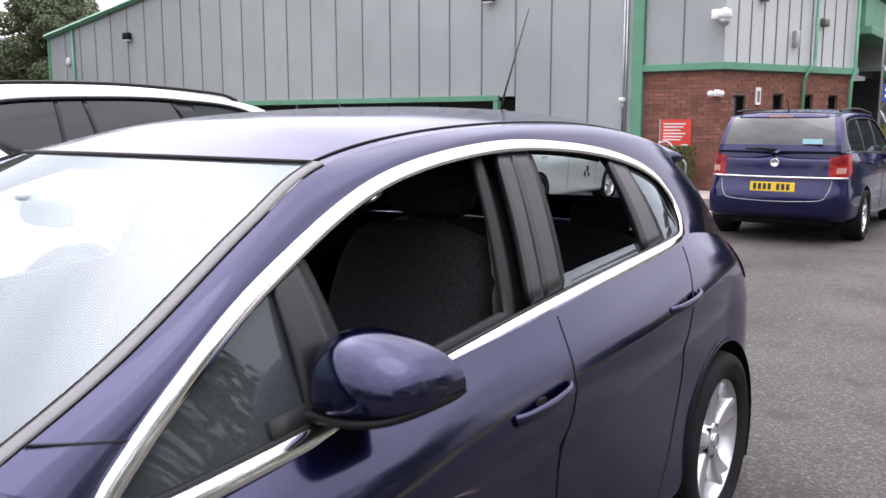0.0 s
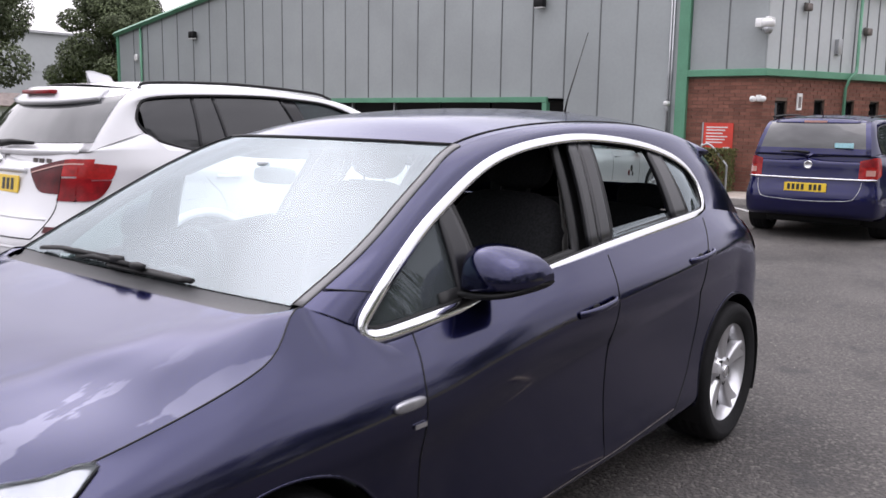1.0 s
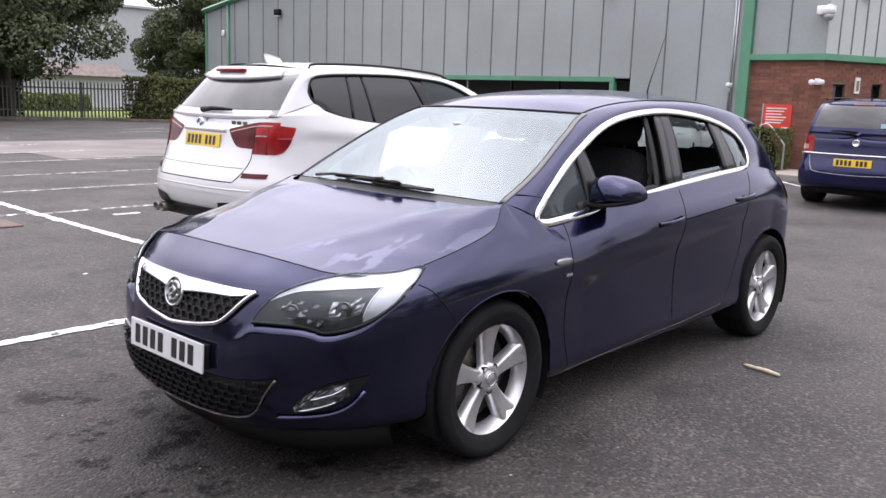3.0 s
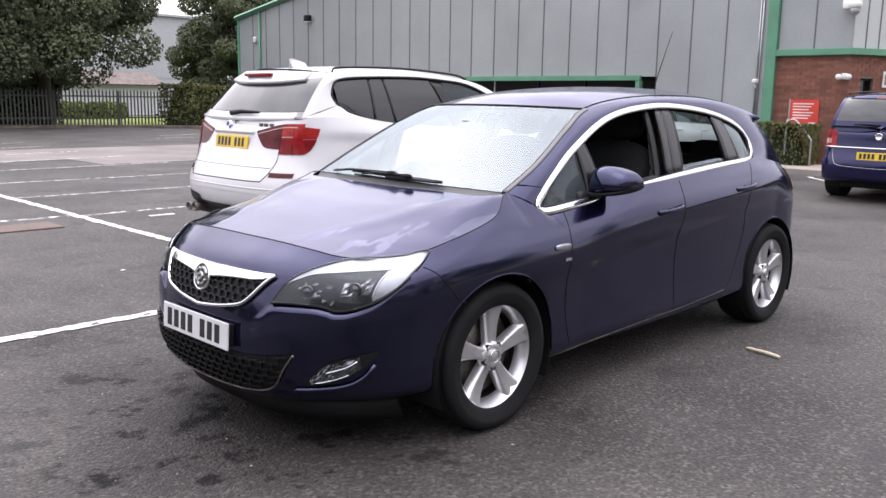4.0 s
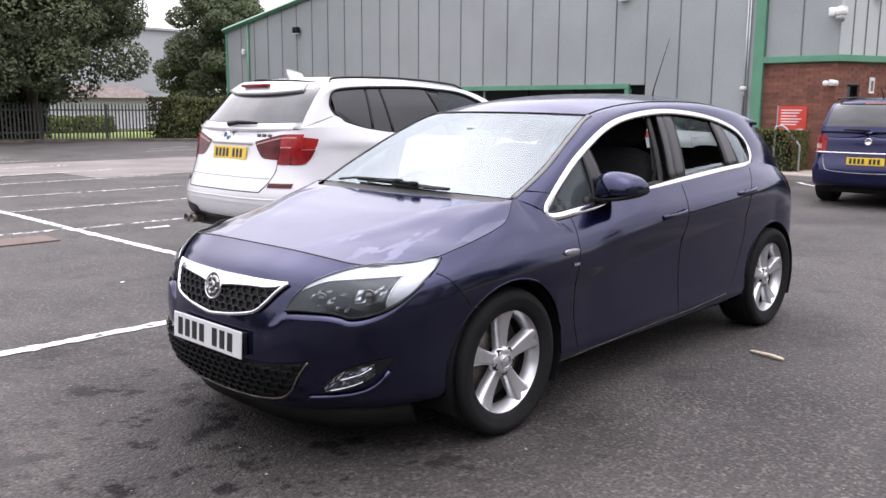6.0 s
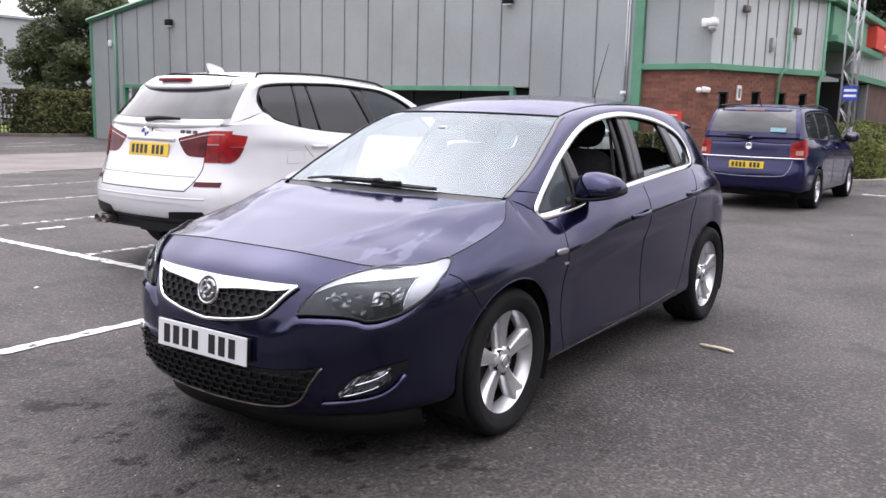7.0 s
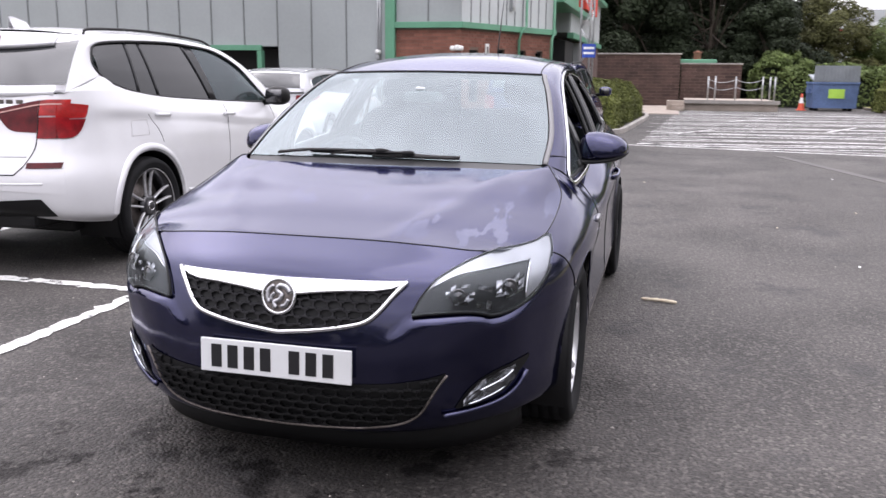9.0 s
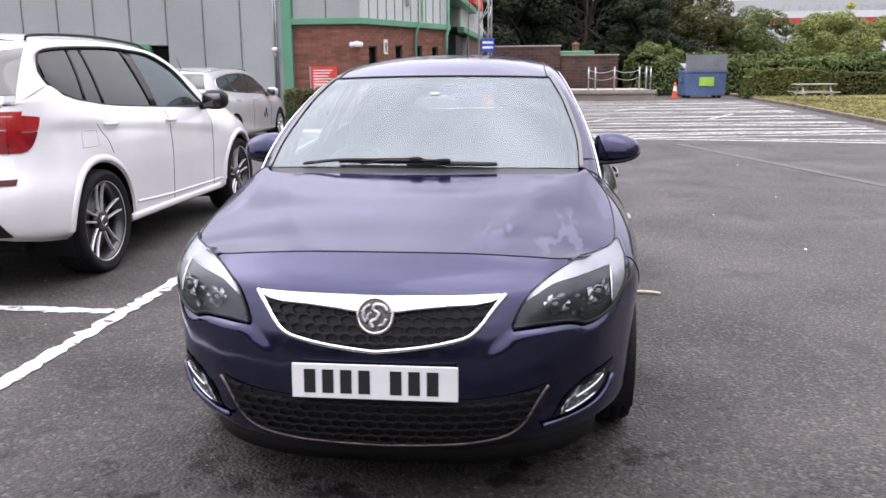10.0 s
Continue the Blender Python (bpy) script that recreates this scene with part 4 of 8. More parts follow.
        for y, z, r in ((0.555, 0.676, 0.026), (0.695, 0.690, 0.028)):
            c = Vector(f(y, z, 0.012))
            d = Vector((1, 0.45 * s, 0.15)).normalized()
            mm = Matrix.Translation(c) @ Vector((0, 1, 0)).rotation_difference(d).to_matrix().to_4x4()
            part("projector", lathe([(r, -0.006), (r * 0.95, 0.001), (r * 0.8, 0.002), (r * 0.62, -0.001), (r * 0.5, 0.002), (0.001, 0.005)], seg=24, m=mm), LAMP_DARK, hl, "dark glass projector")
        part("lens", strip_patch(f, 0.426, 0.804, h_low, h_top, 60, 12, 0.016), LENS, hl, "clear headlamp lens")
        low_edge = [f(y, h_low(y), 0.008) for y in np.linspace(0.426, 0.804, 60)]
        top_edge = [f(y, h_top(y), 0.008) for y in np.linspace(0.804, 0.426, 60)]
        part("lamp_seal", tube(low_edge, 0.0062, sides=6), BLACK, hl)
        part("lamp_seal", tube(top_edge, 0.0034, sides=6), BLACK, hl)
        # fog lamp pocket with a body-coloured blade below it
        p_low = curve_fn((0.555, 0.305), (0.62, 0.314), (0.70, 0.352), (0.75, 0.42), (0.765, 0.45))
        p_top = curve_fn((0.555, 0.309), (0.60, 0.375), (0.66, 0.418), (0.72, 0.440), (0.765, 0.455))
        f = (lambda y, z, l: sh.nose_at(y, z, l) * np.array([1, s, 1]))
        blade = curve_fn((0.515, 0.288), (0.58, 0.294), (0.65, 0.305), (0.70, 0.325), (0.735, 0.360), (0.752, 0.40))
        pocket = part("fog_lamp", strip_patch(f, 0.557, 0.763, p_low, p_top, 26, 8, 0.003), BLACK, car, "fog lamp in a black pocket")
        rng = np.random.default_rng(23)
        fog_lo, fog_hi = (lambda y: p_low(y) + 0.010), (lambda y: max(p_low(y) + 0.014, p_top(y) - 0.006))
        facet = np.array([[f(y, fog_lo(y) + (fog_hi(y) - fog_lo(y)) * j / 7, 0.009 + rng.uniform(-0.004, 0.004)) for y in np.linspace(0.578, 0.722, 14)] for j in range(8)])
        part("fog_reflector", grid_mesh(facet), LAMP_STREAK, pocket, "bright broken fog lamp reflector", False)
        part("fog_lens", strip_patch(f, 0.576, 0.724, fog_lo, fog_hi, 20, 8, 0.017), LENS, pocket, "clear fog lamp lens")
        for zo, y0, y1 in ((0.016, 0.590, 0.690), (0.050, 0.625, 0.715)):
            part("fog_rib", tube([f(y, p_low(y) + zo, 0.013) for y in np.linspace(y0, y1, 12)], 0.0035, sides=6), CHROME, pocket, "bright reflector rib")
        part("bumper_blade", tube([f(y, blade(y), 0.010) for y in np.linspace(0.520, 0.752, 24)], 0, flat=(0.010, 0.008, (1, 0.5 * s, 0.5)), sides=10), paint, car, "navy blade below the fog lamp")
    # wipers, parked low along the foot of the screen
    k = span_surface(s_edge, scr_c, 2.2, 33)

    def on_screen(y, t, lift):
        i = min(int(t * 30), 29)
        row = k[i] + (k[i + 1] - k[i]) * (t * 30 - i)
        return np.array([np.interp(y, row[:, 1], row[:, q]) for q in range(3)]) + np.array([0.45, 0, 0.9]) * lift
    for y0, y1, t0, t1, clip in ((-0.36, 0.325, 0.030, 0.004, -0.02), (-0.06, 0.30, 0.001, 0.0, 0.10)):
        blade = [on_screen(y, t0 + (t1 - t0) * (y - y0) / (y1 - y0), 0.014) for y in np.linspace(y0, y1, 24)]
        wp = part("wiper", tube(blade, 0, flat=(0.010, 0.007, (0.45, 0, 0.9)), sides=8), BLACK, car, "black windscreen wiper")
        at_clip = on_screen(clip, t0 + (t1 - t0) * (clip - y0) / (y1 - y0), 0.030)
        foot = on_screen(clip - 0.50 if clip < 0 else clip - 0.36, 0.012, 0.012)
        part("wiper_arm", tube([foot, foot * 0.7 + at_clip * 0.3 + np.array([0.004, 0, 0.010]), at_clip], 0, flat=(0.009, 0.006, (0.45, 0, 0.9)), sides=8), BLACK, wp)
        part("wiper_clip", blob(*at_clip, 0.014, 0.030, 0.011, 3, 14, 8), BLACK, wp)
    # mirrors
    for s in (1, -1):
        sec = spline([(0.768, 1.048, 0.990, -0.775, -0.830), (0.776, 1.088, 0.985, -0.742, -0.840), (0.800, 1.107, 0.984, -0.722, -0.848), (0.845, 1.113, 0.986, -0.714, -0.856), (0.890, 1.108, 0.990, -0.716, -0.864), (0.930, 1.097, 0.996, -0.726, -0.873), (0.962, 1.082, 1.002, -0.748, -0.880), (0.984, 1.060, 1.010, -0.785, -0.886), (0.993, 1.040, 1.018, -0.830, -0.886)], 4)
        ring = np.linspace(0, 2 * math.pi, 36, endpoint=False)
        def mirror_ring(y, zt, zb, xf, xb, low):
            """One section: round ahead and above, flat behind and below."""
            xc, zc = xb + 0.30 * (xf - xb), zb + 0.12 * (zt - zb)
            pts = []
            for a in ring:
                c, d = math.cos(a), math.sin(a)
                e = 0.82 if c > 0 and d > 0 else 0.45
                cc, dd = math.copysign(abs(c) ** e, c), math.copysign(abs(d) ** e, d)
                pts.append((xc + cc * (xf - xc if c > 0 else xc - xb), s * y, zc + dd * (zt - zc if d > 0 else (zc - zb) * low)))
            return pts
        g = np.array([mirror_ring(*q, 1.0) for q in sec])
        mm = grid_mesh(g, close=True)
        for q in (g[0], g[-1]):
            mm.faces.new([mm.verts.new(p) for p in q])
        mi = part("door_mirror", mm, paint, car, "navy door mirror shell")
        tray = [(0.752, -0.700, -0.790, 0.984, 0.960), (0.795, -0.716, -0.835, 0.987, 0.962), (0.850, -0.716, -0.850, 0.990, 0.965), (0.905, -0.720, -0.862, 0.996, 0.972), (0.950, -0.740, -0.876, 1.004, 0.984), (0.980, -0.782, -0.886, 1.013, 0.998), (0.993, -0.826, -0.888, 1.020, 1.010)]
        g = np.array([[(xb + (xf - xb) * (0.5 + 0.5 * math.copysign(abs(math.cos(a)) ** 0.6, math.cos(a))), s * y, (zt + zb) / 2 + (zt - zb) / 2 * math.copysign(abs(math.sin(a)) ** 0.6, math.sin(a))) for a in ring] for y, xf, xb, zt, zb in spline(tray, 4)])
        ft = grid_mesh(g, close=True)
        for q in (g[0], g[-1]):
            ft.faces.new([ft.verts.new(p) for p in q])
        part("mirror_tray", ft, BLACK, mi, "black mirror underside and arm")
        part("mirror_sail", thicken(grid_mesh(np.array([[np.array((-0.645 - 0.165 * t, s * (0.800 - 0.02 * h), 0.938 + 0.016 * t + 0.050 * h)) for t in np.linspace(0, 1, 5)] for h in (0, 0.5, 1)])), 0.014), BLACK, mi, "black mirror base on the door")
        part("mirror_glass", grid_mesh(np.array([mirror_ring(y, zt - 0.016, zb + 0.012, xb - 0.001, xb - 0.003, 1.0) for y, zt, zb, xf, xb in sec[3:-4]]), close=True), CHROME, mi)
        # handles
        for hx, hz in ((-1.312, 0.861), (-2.215, 0.922)):
            c = np.array(sh.side_at(hx, hz, 0.0)) * (1, s, 1)
            pts = [c + np.array([0.120, s * 0.002, -0.009]), c + np.array([0.085, s * 0.018, -0.006]), c + np.array([0.0, s * 0.026, 0.0]), c + np.array([-0.085, s * 0.020, 0.006]), c + np.array([-0.120, s * 0.002, 0.009])]
            hd = part("door_handle", tube(spline(pts, 5), 0, flat=(0.013, 0.008, (0, s, 0)), sides=12), paint, car, "navy bar door handle")
            # a black blob stands in for the shade of the body-coloured hollow
            part("handle_cup", blob(*(c + np.array([0.006, -s * 0.005, -0.014])), 0.044, 0.0068, 0.026, 2.2, 24, 12), BLACK, hd, "black blob painted for the shade in the handle hollow")
        c = np.array(sh.side_at(-0.393, 0.766, 0.004)) * (1, s, 1)
        part("side_repeater", blob(*c, 0.056, 0.010, 0.015, 3.2, 20, 10), BAND, car, "clear side indicator")
        c2 = np.array(sh.side_at(-0.428, 0.707, 0.002)) * (1, s, 1)
        part("trim_badge", boxed(c2[0] - 0.022, c2[0] + 0.022, min(c2[1], c2[1] + s * 0.004), max(c2[1], c2[1] + s * 0.004), c2[2] - 0.006, c2[2] + 0.006), SATIN, car, "small silver trim badge", smooth=False)
        # rear lamps
        rl = strip_patch(lambda x, z, l: np.array(sh.side_at(x, z, l)) * (1, s, 1), -3.04, -3.27, lambda x: 0.80 + 0.33 * (x + 3.26), lambda x: 0.985 + 0.02 * (x + 2.86), 14, 6, 0.006)
        part("rear_lamp", rl, LENS_RED, car, "red rear lamp")
    # aerial
    ae = part("aerial", blob(-2.586, 0, 1.492, 0.035, 0.016, 0.012, 2.5, 16, 8), BLACK, car, "thin raked roof aerial")
    part("mast", tube([(-2.58, 0, 1.50), (-2.60, 0, 1.56), (-2.78, 0, 1.90)], [0.006, 0.0045, 0.002], sides=6), BLACK, ae)
    # wheels and underside
    for s in (1, -1):
        for ax in (0.0, -2.685):
            wheel(car, ax, s * 0.757, 0.325, 0.325, 0.232, 0.215, s, 5, "broad", ALLOY)
            arch_liner(car, ax, 0.325, rad - 0.004, 0.865, 0.58, s)
            arch_lip(car, sh, ax, 0.325, rad, s, paint)
    # black rubber air dam under the lip
    dam = spline([(0.80, -0.0), (0.79, 0.26), (0.735, 0.45), (0.65, 0.585), (0.53, 0.68), (0.43, 0.72)], 6)
    dam = np.array([(x, -y, 0) for x, y in dam[::-1]] + [(x, y, 0) for x, y in dam[1:]])
    part("air_dam", thicken(grid_mesh(np.array([dam + np.array([0.012, 0, 0.235]), dam + np.array([0.006, 0, 0.18]), dam + np.array([-0.012, 0, 0.125])])), 0.008), BLACK, car, "black rubber air dam")
    # hidden tray, added to keep light off the ground under the nose
    part("front_undertray", boxed(0.40, 0.70, -0.46, 0.46, 0.172, 0.215, bevel=0.02), BLACK, car, "hidden black tray added to darken the ground below")
    part("underbody", boxed(-3.1, 0.42, -0.56, 0.56, 0.17, 0.25, bevel=0.02), BLACK, car, "black underbody")
    return car


def sh_tail(sh, n):
    """The tail below the tailgate edge as rows across the car."""
    cols = sh.g[::-1][:, round(14.1 * sh.m):]
    rows = []
    for r in cols[1:24 * sh.r // 7:4 * sh.r // 7]:
        half = resample(r, (n + 1) // 2)
        rows.append(np.concatenate([half, flip_y(half)[::-1][1:]]))
    return np.array(rows) + np.array([-0.003, 0, 0])


hatchback()


# ---- place: materials ----
def asphalt():
    m = varied("asphalt", (0.0495, 0.0447, 0.0423), 0.70, grain=60, amount=0.62, stain=0.9, stains=0.50, bump=0.005, spec=0.42)
    n, l, p = m.node_tree.nodes, m.node_tree.links, m.node_tree.nodes["Principled BSDF"]
    old = p.inputs["Base Color"].links[0].from_socket
    co = n.new("ShaderNodeTexCoord")
    chips = n.new("ShaderNodeTexVoronoi")
    chips.inputs["Scale"].default_value = 72.0
    pick = n.new("ShaderNodeMapRange")
    pick.inputs["From Min"].default_value, pick.inputs["From Max"].default_value = 0.74, 1.0
    pick.inputs["To Max"].default_value = 0.50
    sep = n.new("ShaderNodeSeparateColor")
    pale = n.new("ShaderNodeMix"); pale.data_type = "RGBA"
    pale.inputs[7].default_value = (0.20, 0.184, 0.168, 1)
    damp = n.new("ShaderNodeTexNoise")
    damp.inputs["Scale"].default_value, damp.inputs["Detail"].default_value, damp.inputs["Roughness"].default_value = 1.7, 10, 0.72
    dr = n.new("ShaderNodeMapRange")
    dr.inputs["From Min"].default_value, dr.inputs["From Max"].default_value = 0.545, 0.63
    dr.inputs["To Min"].default_value, dr.inputs["To Max"].default_value = 0.0, 0.7
    dark = n.new("ShaderNodeMix"); dark.data_type = "RGBA"
    dark.inputs[7].default_value = (0.026, 0.025, 0.026, 1)
    for k in (chips, damp):
        l.new(co.outputs["Object"], k.inputs["Vector"])
    l.new(chips.outputs["Color"], sep.inputs[0]); l.new(sep.outputs[0], pick.inputs["Value"]); l.new(pick.outputs[0], pale.inputs[0])
    l.new(old, pale.inputs[6]); l.new(damp.outputs["Fac"], dr.inputs["Value"]); l.new(dr.outputs[0], dark.inputs[0])
    l.new(pale.outputs[2], dark.inputs[6])
    stone = n.new("ShaderNodeBump")
    stone.invert = True
    stone.inputs["Strength"].default_value, stone.inputs["Distance"].default_value = 1.0, 0.006
    l.new(chips.outputs["Distance"], stone.inputs["Height"])
    l.new(p.inputs["Normal"].links[0].from_socket, stone.inputs["Normal"])
    l.new(stone.outputs[0], p.inputs["Normal"])
    # oily drips, and a broad painted shade under and before the car's nose, with a ragged edge
    drip, spread, place, rag = (n.new("ShaderNode" + k) for k in ("TexNoise", "MapRange", "VectorMath", "TexNoise"))
    drip.inputs["Scale"].default_value, drip.inputs["Detail"].default_value, drip.inputs["Roughness"].default_value = 3.6, 10, 0.72
    rag.inputs["Scale"].default_value, rag.inputs["Detail"].default_value = 0.9, 6
    place.operation = "DISTANCE"
    place.inputs[1].default_value = (0.95, 0.1, 0)
    l.new(co.outputs["Object"], drip.inputs["Vector"]); l.new(co.outputs["Object"], rag.inputs["Vector"]); l.new(co.outputs["Object"], place.inputs[0])
    edge = n.new("ShaderNodeMath"); edge.operation = "MULTIPLY_ADD"
    edge.inputs[1].default_value, edge.inputs[2].default_value = 4.0, -2.0
    l.new(rag.outputs["Fac"], edge.inputs[0])
    away = n.new("ShaderNodeMath"); away.operation = "ADD"
    l.new(place.outputs["Value"], away.inputs[0]); l.new(edge.outputs[0], away.inputs[1])
    spread.inputs["From Min"].default_value, spread.inputs["From Max"].default_value = 0.25, 2.2
    spread.inputs["To Min"].default_value, spread.inputs["To Max"].default_value = 1.0, 0.0
    l.new(away.outputs[0], spread.inputs["Value"])
    cut = n.new("ShaderNodeMapRange")
    cut.inputs["From Min"].default_value, cut.inputs["From Max"].default_value = 0.53, 0.60
    l.new(drip.outputs["Fac"], cut.inputs["Value"])
    wet = n.new("ShaderNodeMath"); wet.operation = "MULTIPLY"
    some = n.new("ShaderNodeMath"); some.operation = "MULTIPLY_ADD"
    some.inputs[1].default_value, some.inputs[2].default_value = 0.88, 0.10
    l.new(spread.outputs[0], some.inputs[0])
    l.new(cut.outputs[0], wet.inputs[0]); l.new(some.outputs[0], wet.inputs[1])
    both_ = n.new("ShaderNodeMath"); both_.operation = "MULTIPLY_ADD"; both_.use_clamp = True
    both_.inputs[1].default_value = 0.47
    half = n.new("ShaderNodeMath"); half.operation = "MULTIPLY"; half.inputs[1].default_value = 0.95
    l.new(wet.outputs[0], half.inputs[0]); l.new(spread.outputs[0], both_.inputs[0]); l.new(half.outputs[0], both_.inputs[2])
    drips_and_shade = n.new("ShaderNodeMix"); drips_and_shade.data_type = "RGBA"
    drips_and_shade.inputs[7].default_value = (0.012, 0.011, 0.011, 1)
    l.new(both_.outputs[0], drips_and_shade.inputs[0]); l.new(dark.outputs[2], drips_and_shade.inputs[6]); l.new(drips_and_shade.outputs[2], p.inputs["Base Color"])
    # the drips and the painted shade also lose sheen
    dull = n.new("ShaderNodeMapRange")
    dull.inputs["To Min"].default_value, dull.inputs["To Max"].default_value = 0.42, 0.08
    l.new(both_.outputs[0], dull.inputs["Value"]); l.new(dull.outputs[0], p.inputs["Specular IOR Level"])
    return m


ASPHALT = asphalt()
CONCRETE = varied("pale_concrete", (0.185, 0.165, 0.155), 0.85, grain=60, amount=0.2, stain=0.8, stains=0.2, bump=0.002)
PAVING = varied("paving_slab", (0.34, 0.29, 0.25), 0.85, grain=60, amount=0.2, stain=1.2, stains=0.2, bump=0.002, rand=0.08)
KERB_OLD = varied("mossy_kerb_concrete", (0.14, 0.118, 0.10), 0.9, grain=40, amount=0.3, stain=2, stains=0.4, bump=0.003, rand=0.12)
KERB = varied("kerb_concrete", (0.30, 0.28, 0.26), 0.85, grain=50, amount=0.2, stain=2, stains=0.2, bump=0.002, rand=0.08)
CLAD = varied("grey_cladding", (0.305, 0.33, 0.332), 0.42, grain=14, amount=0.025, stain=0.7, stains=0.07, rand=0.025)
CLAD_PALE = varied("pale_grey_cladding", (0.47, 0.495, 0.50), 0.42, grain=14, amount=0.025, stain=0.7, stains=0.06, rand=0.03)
SEAM = varied("cladding_joint", (0.12, 0.128, 0.132), 0.5)
GREEN = varied("green_painted_steel", (0.10, 0.27, 0.17), 0.45, grain=20, amount=0.06, stain=1.5, stains=0.12)
BRICK = varied("red_brick", (0.20, 0.085, 0.06), 0.9, grain=60, amount=0.25, stain=4, stains=0.15, bump=0.002, rand=0.22)
BRICK_REST = varied("red_brick_rest", (0.20, 0.085, 0.06), 0.9, grain=60, amount=0.25, stain=4, stains=0.15, bump=0.002, island=0.22)
BRICK_FAR = varied("dark_red_brick", (0.075, 0.045, 0.038), 0.9, grain=40, amount=0.25, stain=1.5, stains=0.25, island=0.25)
MORTAR = varied("mortar", (0.16, 0.115, 0.09), 0.95, grain=80, amount=0.2, bump=0.002)
# near-black that puts the shade of deep openings into the colour
DARK = varied("opening_shade_black", (0.012, 0.013, 0.014), 0.5, grain=20)
WINDOW_DARK = varied("dark_window_glass", (0.014, 0.015, 0.017), 0.06, grain=5, coat=0.25)
WINDOW_REAR = varied("sky_mirroring_glass", (0.020, 0.022, 0.024), 0.06, grain=5, coat=0.9)
GALV = varied("galvanised_steel", (0.42, 0.43, 0.44), 0.42, 0.8, grain=60, amount=0.15, stain=3, stains=0.15)
SIGN_RED = varied("red_sign", (0.62, 0.055, 0.035), 0.5, grain=30, amount=0.05)
SIGN_BLUE = varied("blue_sign", (0.02, 0.06, 0.36), 0.45)
WHITE = varied("white_plastic", (0.74, 0.74, 0.73), 0.45, grain=40, amount=0.05)
BARK = varied("bark", (0.07, 0.055, 0.042), 0.95, grain=25, amount=0.4, bump=0.01)
WOOD = varied("weathered_wood", (0.34, 0.31, 0.28), 0.85, grain=30, amount=0.2, bump=0.002)
GRASS = varied("grass", (0.27, 0.255, 0.115), 0.95, grain=40, amount=0.4, stain=0.7, stains=0.3, bump=0.01)
SOIL = varied("bed_soil", (0.07, 0.055, 0.04), 0.95, grain=30, amount=0.3, bump=0.01)
FENCE_PAINT = varied("dull_grey_fence", (0.10, 0.105, 0.098), 0.6, grain=20, amount=0.2)
BIN_BLUE = varied("blue_bin_steel", (0.09, 0.14, 0.27), 0.5, grain=20, amount=0.15, stain=2, stains=0.2)
BIN_LID = varied("grey_bin_lid", (0.20, 0.22, 0.24), 0.6, grain=20, amount=0.1)
STICKER = varied("lime_sticker", (0.38, 0.62, 0.08), 0.5)
CONE_ORANGE = varied("orange_cone", (0.58, 0.09, 0.045), 0.5)
ROOF_RED = varied("red_fascia", (0.45, 0.05, 0.04), 0.6, grain=1.5)
ROOF_BROWN = varied("brown_roof_tile", (0.15, 0.12, 0.11), 0.85, grain=6, amount=0.3)
WHITE_CLAD = varied("white_cladding", (0.60, 0.62, 0.63), 0.5, grain=3, amount=0.03, stain=0.2, stains=0.06)
GREY_CLAD = varied("grey_white_cladding", (0.40, 0.42, 0.425), 0.5, grain=3, amount=0.03, stain=0.2, stains=0.06)
STRAW = varied("dry_stick", (0.58, 0.50, 0.38), 0.8, grain=60)


def leaf_material(name, colour, spread=0.45):
    m = varied(name, colour, 0.6, grain=3, amount=0.2, stain=0.5, stains=0.35, island=spread)
    p = m.node_tree.nodes["Principled BSDF"]
    p.inputs["Specular IOR Level"].default_value = 0.12
    return m


LEAF_DARK = leaf_material("dark_foliage", (0.084, 0.102, 0.055))
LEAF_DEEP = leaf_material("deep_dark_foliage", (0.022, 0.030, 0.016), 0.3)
LEAF_MID = leaf_material("green_foliage", (0.105, 0.140, 0.048))
LEAF_LIGHT = leaf_material("light_foliage", (0.175, 0.205, 0.062))
LEAF_HEDGE = leaf_material("hedge_foliage", (0.098, 0.102, 0.040))
LEAF_RUST = leaf_material("rust_foliage", (0.085, 0.088, 0.036))
LEAF_YELLOW = leaf_material("yellow_foliage", (0.42, 0.36, 0.05))


def road_line_material(name="white_road_paint", lo=0.39, hi=0.46):
    """Thick white paint, worn through to the asphalt in flecks."""
    m = varied(name, (0.66, 0.655, 0.64), 0.7, grain=60, amount=0.15, stain=5, stains=0.12, bump=0.001)
    n, l, p = m.node_tree.nodes, m.node_tree.links, m.node_tree.nodes["Principled BSDF"]
    co, t, r = n.new("ShaderNodeTexCoord"), n.new("ShaderNodeTexNoise"), n.new("ShaderNodeMapRange")
    t.inputs["Scale"].default_value, t.inputs["Detail"].default_value, t.inputs["Roughness"].default_value = 9, 10, 0.75
    r.inputs["From Min"].default_value, r.inputs["From Max"].default_value = lo, hi
    l.new(co.outputs["Object"], t.inputs["Vector"]); l.new(t.outputs["Fac"], r.inputs["Value"])
    l.new(r.outputs[0], p.inputs["Alpha"])
    return m


LINE = road_line_material()
LINE_WORN = road_line_material("worn_road_paint", 0.44, 0.58)


def structure(name, bm, material, label, category, smooth=False):
    return tagged(part(name, bm, material, None, label, smooth), category=category, kind="structure")


